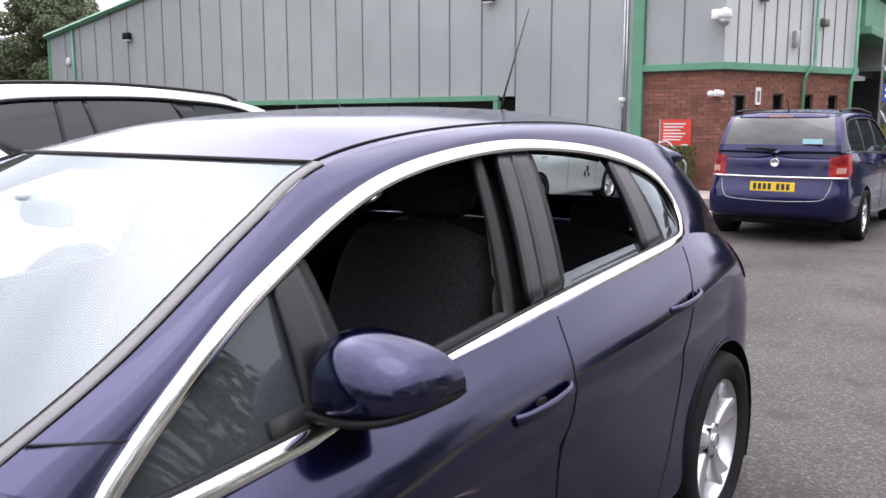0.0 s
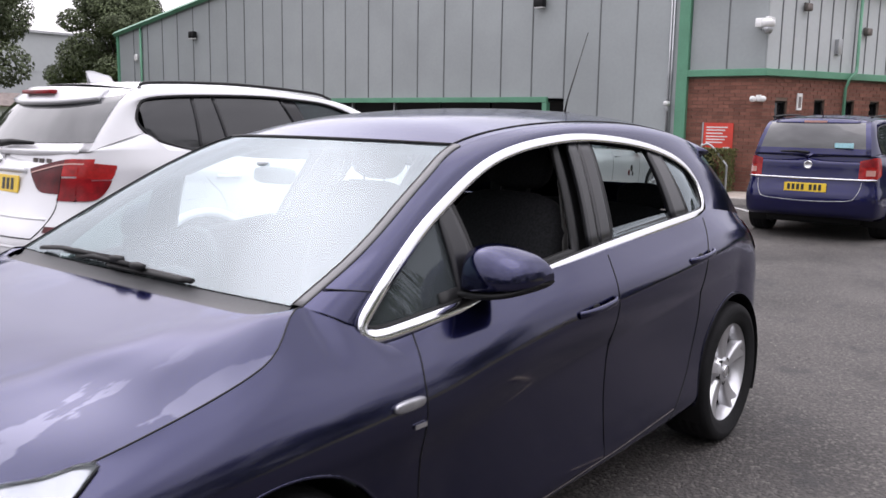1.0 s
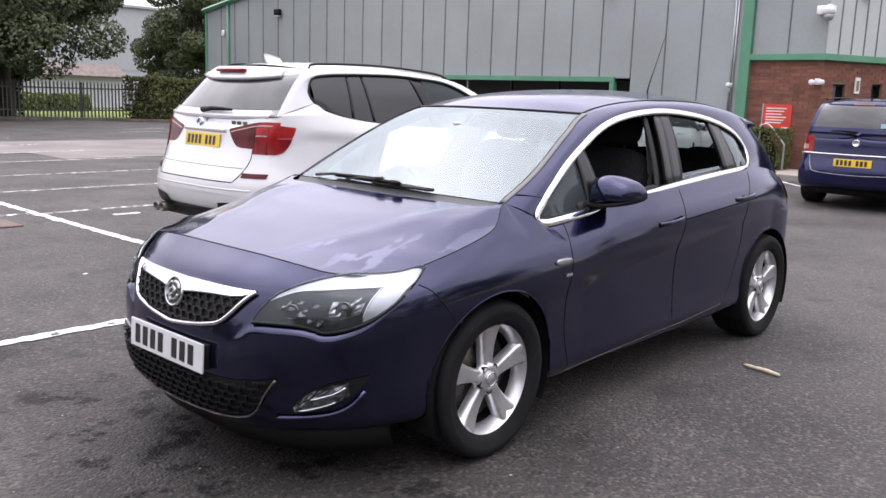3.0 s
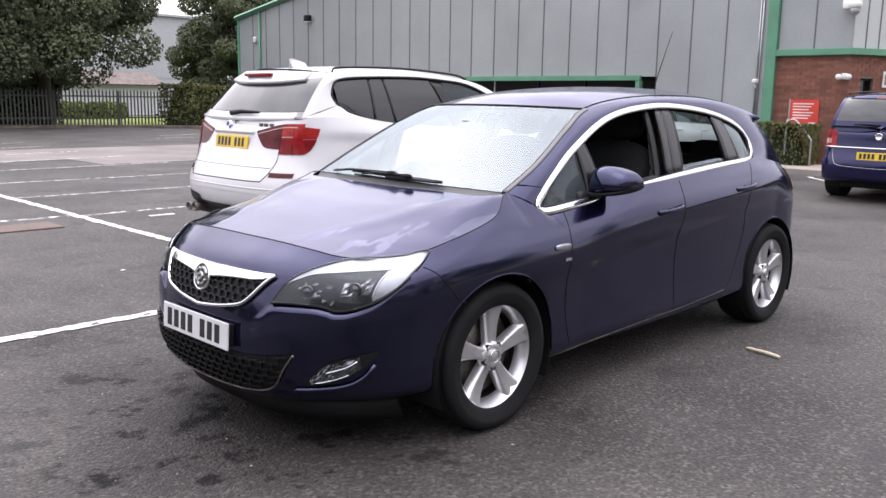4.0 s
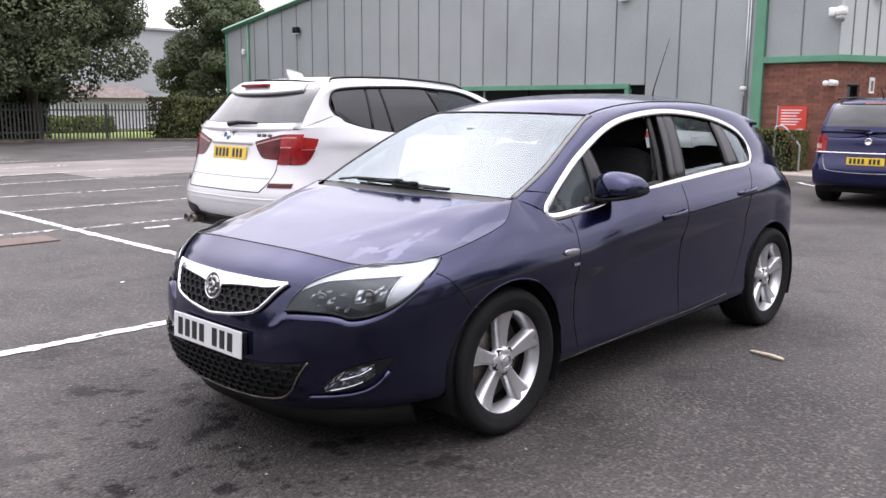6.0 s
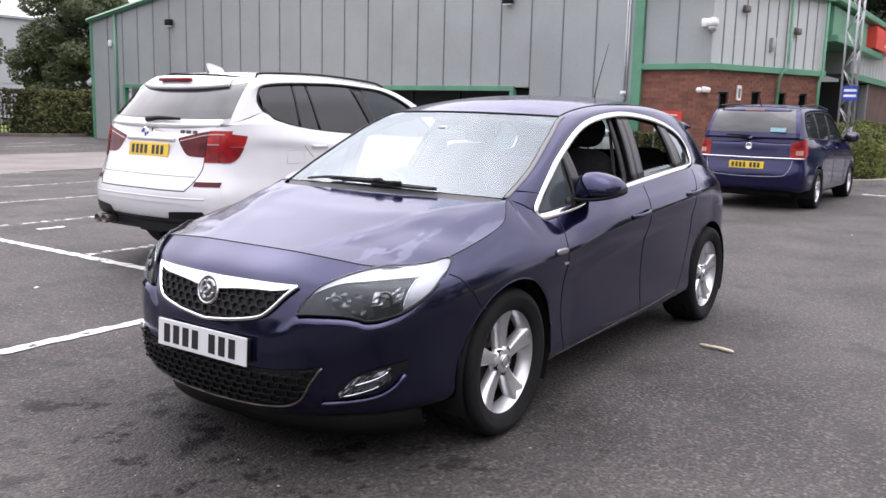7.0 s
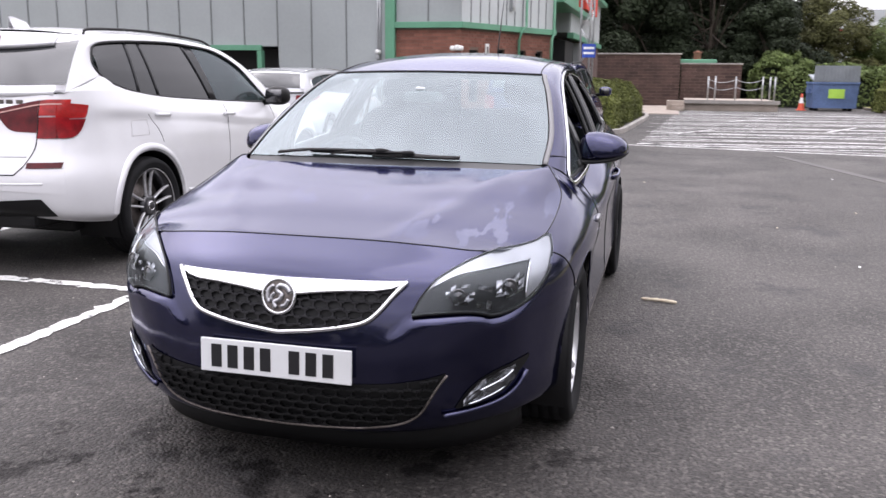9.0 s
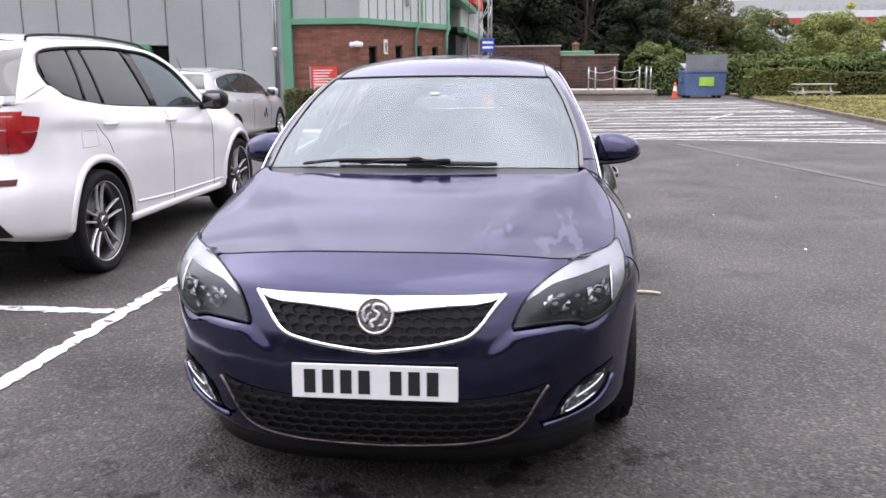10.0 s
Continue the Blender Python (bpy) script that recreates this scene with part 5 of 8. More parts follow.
# ---- place: ground ----
def ground_sheet():
    xs = np.concatenate([np.linspace(-600, -46, 12), np.linspace(-44, 12, 113), np.linspace(14, 600, 12)])
    ys = np.concatenate([np.linspace(-600, -42, 12), np.linspace(-40, 16, 113), np.linspace(18, 600, 12)])
    g = np.array([[(x, y, 0.012 * (noise.noise(Vector((x * 0.35, y * 0.35, 3))) if abs(y) < 30 and abs(x) < 30 else 0) * min(1, max(0, abs(y + 0.5) - 3) / 4)) for x in xs] for y in ys])
    structure("ground", grid_mesh(g), ASPHALT, "worn dark grey asphalt with damp patches", "ground", True)


def ground_z(x, y):
    return 0.012 * (noise.noise(Vector((x * 0.35, y * 0.35, 3))) if abs(y) < 30 and abs(x) < 30 else 0) * min(1, max(0, abs(y + 0.5) - 3) / 4)


ground_sheet()


def line(x0, y0, x1, y1, w=0.10, label="worn white bay line painted on asphalt", mat=None, up=0.006):
    """A painted line with ragged edges."""
    d = Vector((x1 - x0, y1 - y0, 0))
    n = Vector((-d.y, d.x, 0)).normalized()
    k = max(3, int(d.length / 0.05))
    bm = bmesh.new()
    prev = None
    for i in range(k + 1):
        c = Vector((x0, y0, 0)) + d * (i / k)
        a, b = (c + n * s * (w / 2 + random.gauss(0, 0.009) + 0.016 * noise.noise(c * 6 + Vector((s * 9, 0, 0)))) for s in (-1, 1))
        pair = [bm.verts.new((q.x, q.y, ground_z(q.x, q.y) + up)) for q in (a, b)]
        if prev:
            bm.faces.new((prev[0], pair[0], pair[1], prev[1]))
        prev = pair
    structure("road_line", bm, mat or LINE, label, "road marking")


line(4.5, -1.96, -6.3, -1.99)
line(-1.29, -2.05, -1.32, -13.2)
for y in (-4.42, -6.72, -8.88, -10.95):
    line(-1.35, y, -6.4, y, 0.085, mat=LINE_WORN)
line(-1.22, -6.78, 3.2, -6.84, 0.085, mat=LINE_WORN)
line(-1.93, -6.21, -2.24, -6.21, 0.10, "short worn white mark on asphalt")
line(-2.5, -13.15, -6.0, -13.42, 0.10, mat=LINE_WORN)
for x0, y0, x1, y1 in ((-3.1, -15.04, -6.0, -15.5), (-4.0, -17.2, -5.15, -17.55), (-5.3, -17.42, -5.8, -17.6)):
    line(x0, y0, x1, y1, 0.12, "worn white mark on the roadway", LINE_WORN, 0.018)
for x0, y0, x1, y1 in ((-4.6, -19.75, -6.0, -19.95), (-5.3, -21.7, -6.0, -21.9), (-10.2, -22.4, -12.9, -22.85), (-11.1, -24.0, -13.2, -24.9)):
    line(x0, y0, x1, y1, 0.12, mat=LINE_WORN)
line(-13.0, -2.35, -14.2, -3.45, 0.09)
structure("worn_line", boxed(-13.0, -7.0, -0.09, 0.09, 0, 0.006, m=Matrix.Translation((0, 4.66 + 0.269 * 7.2, 0)) @ Matrix(((1, 0, 0, 0), (0.269, 1, 0, 0), (0, 0, 1, 0), (0, 0, 0, 1)))), varied("worn_paint", (0.076, 0.070, 0.067), 0.7, grain=90, amount=0.6), "faint worn line on asphalt", "road marking")
# hatched zone before the kerb
def hatch_line(x0, slope, y0, y1, w, mat):
    """A slanted marking line, kept behind the zone's front edge and before the kerb."""
    front = lambda y: -14.72 + 0.21 * y
    pts = [y for y in np.arange(y0, y1, 0.1) if x0 + slope * (y - y0) < front(y) and y < 8.15 - 0.06 * (x0 + slope * (y - y0) + 17) and x0 + slope * (y - y0) > -35]
    if len(pts) > 5:
        line(x0 + slope * (pts[0] - y0), pts[0], x0 + slope * (pts[-1] - y0), pts[-1], w, "white hatched marking line", mat)


line(-14.72, 0.0, -13.15, 7.45, 0.11, "white hatched marking line")
random.seed(9)
for i in range(42):
    hatch_line(-13.3 - 0.58 * i, random.uniform(-0.26, 0.02), 0.45 + 0.03 * i, 9.6, random.uniform(0.09, 0.13), LINE if i % 4 else LINE_WORN)
for i in range(9):
    hatch_line(-15.2 - 2.1 * i, random.uniform(0.06, 0.30), 0.6, 9.6, 0.085, LINE_WORN if i % 2 else LINE)

for x0, y0, y1 in ((-18.4, 1.2, 2.4), (-21.0, 5.2, 6.4), (-25.5, 3.0, 4.4)):
    hatch_line(x0, -2.2, y0, y1, 0.085, LINE)

g = boxed(-60, -4.6, -18.8, -13.5, -0.05, 0.012)
box(g, -4.6, 60, -18.8, -15.15, -0.05, 0.012)
structure("road", g, CONCRETE, "pale concrete roadway across the car park", "road")
random.seed(5)
rng = np.random.default_rng(5)
n_grit = 2600
cx, cy = rng.uniform(-7, 4.2, n_grit), rng.uniform(-6, 6.5, n_grit)
cr = rng.choice((0.0025, 0.0035, 0.005, 0.008), n_grit, p=(0.4, 0.35, 0.2, 0.05))
octa = np.array([(1, 0, 0), (-0.9, 0.2, 0), (0, 1, 0.1), (0.1, -0.8, 0), (0, 0, 0.7), (0, 0, -0.5)])
oct_f = np.array([(0, 2, 4), (2, 1, 4), (1, 3, 4), (3, 0, 4), (2, 0, 5), (1, 2, 5), (3, 1, 5), (0, 3, 5)])
turn = rng.uniform(0, 6.3, n_grit)
v = octa[None] * cr[:, None, None]
v = np.stack([v[..., 0] * np.cos(turn)[:, None] - v[..., 1] * np.sin(turn)[:, None], v[..., 0] * np.sin(turn)[:, None] + v[..., 1] * np.cos(turn)[:, None], v[..., 2]], -1)
v += np.stack([cx, cy, np.array([ground_z(a, b) for a, b in zip(cx, cy)]) + cr * 0.4], 1)[:, None]
me = bpy.data.meshes.new("loose_stones")
me.from_pydata(v.reshape(-1, 3).tolist(), [], (oct_f[None] + 6 * np.arange(n_grit)[:, None, None]).reshape(-1, 3).tolist())
me.materials.append(varied("loose_grit", (0.20, 0.185, 0.17), 0.85, grain=300, island=0.75))
tagged(new("loose_stones", me), "scattered pale and dark grit on the asphalt", "gravel", kind="stuff")
structure("iron_cover", boxed(-0.85, 0.0, -6.4, -5.95, -0.02, 0.016, bevel=0.004), varied("rusty_iron", (0.13, 0.095, 0.08), 0.8, grain=40, amount=0.3), "rusty iron cover set in the asphalt", "manhole cover")

st = part("stick", tube(spline([(-1.94, 1.285, 0.012), (-1.955, 1.20, 0.016), (-1.97, 1.13, 0.013), (-1.982, 1.07, 0.012)], 4), [0.008, 0.011, 0.010, 0.012, 0.011, 0.010, 0.012, 0.010, 0.009, 0.011, 0.010, 0.009, 0.006], sides=6), STRAW, None, "pale dry stick lying on the asphalt")
tagged(st, category="stick")
random.seed(11)
for i, (x, y) in enumerate(((-6.2, 3.1), (-3.4, 2.6), (-8.2, 0.9), (-11.0, -2.6), (-5.0, 2.2), (-9.4, 3.4), (1.0, -2.9), (-0.3, -3.4))):
    lf = bmesh.new()
    vs = [lf.verts.new((x + 0.016 * math.cos(a) * (1 + 0.4 * math.cos(2 * a)), y + 0.012 * math.sin(a), 0.008 + 0.006 * random.random())) for a in np.linspace(0, 2 * math.pi, 7)[:-1]]
    lf.faces.new(vs)
    tagged(part("litter_scrap", thicken(lf, 0.002), WHITE if i % 2 else STRAW, None, "small pale scrap lying on asphalt", False), category="litter", group="scraps on the asphalt")

# ---- place: main building ----
WX = -16.3
hall = thing("wall_hall", "grey clad industrial hall with green trim and a sloping roof edge", "building", kind="structure")
Y0, Y1 = -27.1, -5.42
roof_z = lambda y: 4.42 + 0.155 * (y - Y0) if y < -13 else 4.42 + 0.155 * (-13 - Y0) - 0.155 * (y + 13)
part("gable_core", boxed(-40, WX - 1.65, Y0, Y1 + 0.2, 0, 4.40), CLAD, hall, smooth=False)
bm = bmesh.new()
sec = [(Y0, 4.39), (-13, roof_z(-13)), (Y1 + 0.2, roof_z(Y1 + 0.2))]
lo = [bm.verts.new((WX - 0.07, y, 4.38)) for y, z in sec]
hi = [bm.verts.new((WX - 0.07, y, z)) for y, z in sec]
lo2 = [bm.verts.new((-40, y, 4.38)) for y, z in sec]
hi2 = [bm.verts.new((-40, y, z)) for y, z in sec]
for i in range(2):
    bm.faces.new((lo[i], lo[i + 1], hi[i + 1], hi[i]))
    bm.faces.new((hi[i], hi[i + 1], hi2[i + 1], hi2[i]))
part("roof", bm, CLAD, hall, smooth=False)
DOOR_L, DOOR_R, DOOR_T = -25.1, -8.75, 1.92
edges = [Y0 + 0.04] + [-6.42 - 0.894 * k for k in range(22, -1, -1)] + [Y1]
for a, b in zip(edges, edges[1:]):
    z0 = 0.0 if (b < DOOR_L + 0.3 or a > DOOR_R - 0.25) else DOOR_T + 0.10
    bm = bmesh.new()
    vs = []
    for x in (WX - 0.05, WX):
        for y, top in ((a + 0.013, roof_z(a)), (b - 0.013, roof_z(b))):
            vs += [bm.verts.new((x, y, z0)), bm.verts.new((x, y, top - 0.02))]
    for f in ((4, 6, 7, 5), (0, 1, 3, 2), (0, 4, 5, 1), (2, 3, 7, 6), (1, 5, 7, 3), (0, 2, 6, 4)):
        bm.faces.new([vs[i] for i in f])
    part("cladding_panel", bm, CLAD, hall, smooth=False)
    part("panel_rib", boxed(WX - 0.02, WX + 0.016, b - 0.012, b + 0.012, z0, roof_z(b) - 0.05), SEAM, hall, smooth=False)
verge = [(WX + 0.09, Y0 - 0.10, roof_z(Y0) - 0.03), (WX + 0.09, -13, roof_z(-13) + 0.02), (WX + 0.09, Y1, roof_z(Y1) + 0.02)]
part("verge_trim", tube(verge, 0, flat=(0.09, 0.10, (1, 0, 0)), sides=4), GREEN, hall, "green verge trim", False)
part("corner_trim", boxed(WX - 0.1, WX + 0.05, Y0 - 0.06, Y0 + 0.06, 0, 4.36), GREEN, hall, "green corner trim", False)
part("downpipe", tube([(WX + 0.07, Y0 + 1.55, 0), (WX + 0.07, Y0 + 1.55, 4.55)], 0.045), GREEN, hall, "green downpipe")
# back and soffit of the recess carry painted shade
part("opening_back", boxed(WX - 1.6, WX - 1.5, DOOR_L, DOOR_R, 0, DOOR_T + 0.1), DARK, hall, "back of the loading bays painted near black for shade", False)
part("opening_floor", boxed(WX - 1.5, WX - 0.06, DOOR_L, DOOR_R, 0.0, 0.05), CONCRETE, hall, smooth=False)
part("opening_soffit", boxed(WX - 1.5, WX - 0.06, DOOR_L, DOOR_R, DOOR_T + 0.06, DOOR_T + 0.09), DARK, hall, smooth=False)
for y in np.arange(DOOR_L + 1.5, DOOR_R - 0.5, 1.62):
    part("mullion", boxed(WX - 0.5, WX - 0.42, y - 0.03, y + 0.03, 0.05, DOOR_T + 0.05), GALV if int(y) % 2 else DARK, hall, smooth=False)
part("opening_head", boxed(WX - 0.03, WX + 0.07, DOOR_L - 0.1, DOOR_R + 0.12, DOOR_T, DOOR_T + 0.13, bevel=0.01), GREEN, hall, "green door head", False)
for y in (DOOR_L - 0.04, DOOR_R + 0.06):
    part("opening_jamb", boxed(WX - 0.1, WX + 0.06, y - 0.06, y + 0.06, 0, DOOR_T - 0.003), GREEN, hall, "green door jamb", False)
part("post", boxed(WX - 0.1, WX + 0.10, -5.42, -5.18, 0, 4.9, bevel=0.01), GREEN, hall, "green steel corner post", False)
for y in (-5.56, -5.62):
    part("conduit", tube([(WX + 0.03, y, 0.2), (WX + 0.03, y, 4.6)], 0.022), GALV, hall, "grey conduit")


def wall_lamp(name, x, y, z, label):
    t = thing(name, label, "wall lamp", pose(x, y, z), "lamps on the walls")
    part("bracket", boxed(0.0, 0.12, -0.03, 0.03, 0.06, 0.10), GALV, t, smooth=False)
    part("lamp_head", boxed(0.04, 0.22, -0.13, 0.13, -0.12, 0.10, bevel=0.03), BLACK, t)
    part("lamp_glass", boxed(0.06, 0.2, -0.11, 0.11, -0.14, -0.115), WHITE, t, smooth=False)
    return t


wall_lamp("wall_lamp", WX, -22.38, 4.15, "black box floodlight on grey cladding")
wall_lamp("wall_lamp", WX, -8.85, 4.22, "black box floodlight on grey cladding")
t = thing("alarm_box", "small pale round alarm sounder on cladding", "alarm", pose(WX, -25.9, 3.52))
part("case", blob(0.05, 0, 0, 0.05, 0.09, 0.12, 3), WHITE, t)
t = thing("security_camera", "small white camera on the cladding by the post", "camera", pose(WX, -5.6, 1.86))
part("mount", boxed(0.02, 0.09, -0.04, 0.04, -0.14, 0.0, bevel=0.01), GALV, t)
part("housing", blob(0.14, 0.02, 0.03, 0.10, 0.06, 0.055, 3), WHITE, t)

# ---- place: brick wing ----
BEND, ENDB = Vector((WX, -3.6, 0)), Vector((-20.05, -2.0, 0))
wing = thing("wall_wing", "red brick lower wall with grey cladding above and green band", "building", kind="structure")
BAND_Z, WING_T = 2.44, 4.25
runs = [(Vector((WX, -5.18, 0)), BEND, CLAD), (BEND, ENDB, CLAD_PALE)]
openings = [(0.34, 0.70, 0.75, 1.96), (1.50, 1.82, 1.67, 2.0), (2.46, 2.77, 1.68, 2.0), (3.28, 3.60, 1.69, 2.0)]


def frame_at(a, b):
    d = (b - a).normalized()
    m = Matrix(((d.x, -d.y, 0, a.x), (d.y, d.x, 0, a.y), (0, 0, 1, 0), (0, 0, 0, 1)))
    out = m.to_3x3() @ Vector((0, 1, 0))
    return m, 1 if out.dot(Vector((1, 0.6, 0))) > 0 else -1


def wing_run(a, b, clad, holes, seam):
    m, o = frame_at(a, b)
    ln = (b - a).length
    def bx(x0, x1, d0, d1, z0, z1, bevel=0.0):
        return boxed(x0, x1, min(d0 * o, d1 * o), max(d0 * o, d1 * o), z0, z1, m=m, bevel=bevel)
    cuts = sorted({0.0, ln, *[h[0] for h in holes], *[h[1] for h in holes]})
    for x0, x1 in zip(cuts, cuts[1:]):
        hole = next((h for h in holes if h[0] <= x0 and x1 <= h[1]), None)
        for z0, z1 in ([(0, hole[2]), (hole[3], BAND_Z)] if hole else [(0, BAND_Z)]):
            part("mortar_bed", bx(x0, x1, -0.25, -0.012, z0, z1), MORTAR, wing, smooth=False)
    for h in holes:
        w = part("window", bx(h[0], h[1], -0.16, -0.13, h[2], h[3]), WINDOW_DARK, wing, "narrow dark window", False)
        for e in (bx(h[0], h[0] + 0.04, -0.13, -0.06, h[2], h[3]), bx(h[1] - 0.04, h[1], -0.13, -0.06, h[2], h[3]), bx(h[0] + 0.04, h[1] - 0.04, -0.13, -0.06, h[3] - 0.04, h[3]), bx(h[0] + 0.04, h[1] - 0.04, -0.13, -0.06, h[2], h[2] + 0.04)):
            part("frame", e, BLACK, w, smooth=False)
    part("band", bx(-0.06, ln + 0.06, -0.05, 0.09, BAND_Z, BAND_Z + 0.14, 0.01), GREEN, wing, "green band over the brick", False)
    part("cladding_core", bx(0, ln, -0.25, -0.05, BAND_Z + 0.14, WING_T), CLAD, wing, smooth=False)
    n = max(2, round(ln / seam))
    for i in range(n):
        x0, x1 = ln * i / n, ln * (i + 1) / n
        part("cladding_panel", bx(x0 + 0.012, x1 - 0.012, -0.05, 0.0, BAND_Z + 0.14, WING_T), clad, wing, smooth=False)
        if i:
            part("panel_rib", bx(x0 - 0.013, x0 + 0.013, -0.03, 0.012, BAND_Z + 0.14, WING_T), SEAM, wing, smooth=False)
    part("eaves", bx(-0.1, ln + 0.1, -0.3, 0.16, WING_T, WING_T + 0.13, 0.02), GREEN, wing, "green eaves gutter", False)
    return m, o, ln


mA, oA, lA = wing_run(*runs[0], [], 0.74)
mB, oB, lB = wing_run(*runs[1], openings, 0.37)
part("roof_slab", boxed(-36, WX - 0.2, -5.1, -3.75, WING_T - 0.05, WING_T + 0.05), CLAD, wing, smooth=False)


def on_wall(m, o, u, d, z):
    return m @ Vector((u, d * o, z))


# flat things fixed to the brick wing
s = thing("notice_board", "red notice with lines of white writing on brick", "sign", Matrix.Translation((WX + 0.01, -4.47, 1.22)))
part("panel", boxed(0, 0.02, -0.31, 0.31, -0.28, 0.28, bevel=0.003), SIGN_RED, s, smooth=False)
part("edge_strip", boxed(0.0, 0.028, -0.34, -0.312, -0.285, 0.285), GALV, s, smooth=False)
for k, z in enumerate((0.19, 0.13, 0.065, 0.0, -0.06, -0.12)):
    part("bar", boxed(0.0205, 0.0225, -0.25, 0.20 - 0.05 * (k % 3), z - 0.012, z + 0.012), WHITE, s, smooth=False)
part("bar", boxed(0.0205, 0.0225, 0.12, 0.26, -0.24, -0.21), WHITE, s, smooth=False)
p = on_wall(mB, oB, 1.02, 0.02, 1.95)
s = thing("wall_notice", "narrow pale notice in a frame on brick", "sign", pose(*p, 0, 0, math.degrees(math.atan2(ENDB.y - BEND.y, ENDB.x - BEND.x))))
part("panel", boxed(-0.07, 0.07, -0.015, 0.015, -0.17, 0.17, bevel=0.003), WHITE, s, smooth=False)
part("print_bar", boxed(-0.04, 0.04, -0.018, 0.018, -0.12, 0.10), CONCRETE, s, smooth=False)
t = thing("twin_floodlight", "white twin spotlight on brick corner", "wall lamp", Matrix.Translation((WX + 0.02, -3.68, 1.98)), "lamps on the walls")
part("base", boxed(0, 0.06, -0.05, 0.05, -0.05, 0.08, bevel=0.01), WHITE, t)
for dy in (-0.09, 0.11):
    part("spot", blob(0.11, dy, 0.0, 0.07, 0.06, 0.06, 2.4), WHITE, t)
t = thing("dome_camera", "white dome security camera on a bracket", "camera", Matrix.Translation((WX + 0.05, -3.52, 3.40)))
part("arm", boxed(-0.05, 0.25, -0.05, 0.05, 0.05, 0.15, bevel=0.015), WHITE, t)
part("box", boxed(0.0, 0.16, -0.28, -0.08, -0.04, 0.14, bevel=0.02), WHITE, t)
part("hood", blob(0.22, 0.0, 0.02, 0.13, 0.13, 0.09, 2.5), WHITE, t)
part("dome", blob(0.22, 0.0, -0.09, 0.10, 0.10, 0.10, 2.0), GALV, t)
for u, z in ((1.0, 3.82), (2.9, 3.45)):
    p = on_wall(mB, oB, u, 0.0, z)
    t = thing("wall_lamp", "dark bulkhead lamp on pale cladding", "wall lamp", pose(*p, 0, 0, 67), "lamps on the walls")
    part("lamp_head", boxed(0.03, 0.15, -0.075, 0.075, -0.075, 0.08, bevel=0.025), STEEL_DARK, t)
    part("lamp_bracket", boxed(0.0, 0.04, -0.03, 0.03, -0.05, 0.10, bevel=0.008), BLACK, t)
p = on_wall(mB, oB, 2.05, 0.0, 3.1)
t = thing("meter_box", "small grey box on pale cladding", "box", pose(*p, 0, 0, 67))
part("case", boxed(0, 0.1, -0.06, 0.06, -0.16, 0.16, bevel=0.01), GALV, t)
pts = [on_wall(mB, oB, u, d, z) for u, d, z in ((2.62, 0.10, WING_T), (2.62, 0.10, 2.75), (2.56, 0.14, 2.6), (2.36, 0.14, 2.45), (2.36, 0.06, 2.25), (2.36, 0.06, 0.1))]
part("downpipe", tube(pts, 0.034), GREEN, wing, "green downpipe with an offset")
pts = [on_wall(mB, oB, u, d, z) for u, d, z in ((3.98, 0.10, WING_T), (3.98, 0.10, 2.5), (3.85, 0.12, 2.3), (3.85, 0.08, 0.1))]
part("downpipe", tube(pts, 0.038), GREEN, wing, "green downpipe")

# ---- place: far wing with the entrance ----
far = thing("wall_far_wing", "far wing with pale ribbed cladding, brick base and entrance glazing", "building", kind="structure")
part("glazing_back", boxed(-24.2, -20.3, -3.2, -3.1, 0, 4.1), WINDOW_DARK, far, "entrance block painted near black for shade glazing", False)
for x in (-20.6, -21.5, -22.4, -23.3):
    part("mullion", boxed(x - 0.03, x + 0.03, -3.1, -3.02, 0, 4.0), GALV, far, smooth=False)
for z in (0.8, 1.3, 1.8, 2.4, 3.0):
    part("transom", boxed(-23.8, -20.3, -3.1, -3.03, z - 0.025, z + 0.025), GALV, far, smooth=False)
part("canopy", boxed(-27.8, -20.4, -3.2, -1.75, 3.32, 3.50, bevel=0.02), GREEN, far, "green entrance canopy", False)
part("fascia", boxed(-25.4, -20.4, -2.3, -1.9, 3.5, 4.2), GREEN, far, "green fascia", False)
part("eaves", boxed(-35.2, -20.2, -3.4, -1.72, 4.28, 4.44, bevel=0.02), GREEN, far, "green eaves", False)
part("brick_base", boxed(-35.0, -27.2, -3.0, -2.03, 0, 2.55), BRICK_FAR, far, "brick base", False)
part("band", boxed(-35.1, -24.2, -2.1, -1.9, 2.55, 2.72), GREEN, far, smooth=False)
part("cladding_core", boxed(-35.0, -24.2, -3.0, -2.05, 2.72, 4.3), CLAD, far, smooth=False)
for x in np.arange(-35.0, -24.4, 0.6):
    part("cladding_panel", boxed(x + 0.03, x + 0.57, -2.05, -2.0, 2.72, 4.27), CLAD_PALE, far, smooth=False)
part("side_door", boxed(-26.9, -24.6, -3.0, -2.2, 0, 2.5), DARK, far, "entrance block painted near black for shade", False)
part("door_post", boxed(-27.2, -27.0, -2.5, -2.0, 0, 2.5), GALV, far, smooth=False)
s = thing("fascia_sign", "red box sign with white marks above the entrance", "sign", Matrix.Translation((-27.8, -1.9, 3.86)))
part("sign_box", boxed(-2.0, 2.0, -0.08, 0.22, -0.32, 0.32, bevel=0.01), SIGN_RED, s, smooth=False)
for x in (-0.5, 0.2):
    part("bar", boxed(x - 0.18, x + 0.18, 0.2205, 0.224, -0.2, -0.1), WHITE, s, smooth=False)

# lattice mast with a blue sign
mast = thing("lattice_mast", "galvanised steel lattice mast beside the hedge", "mast", Matrix.Translation((-16.62, -0.73, 0)))
legs = [(0.17 * math.cos(a), 0.17 * math.sin(a)) for a in (math.radians(20), math.radians(140), math.radians(260))]
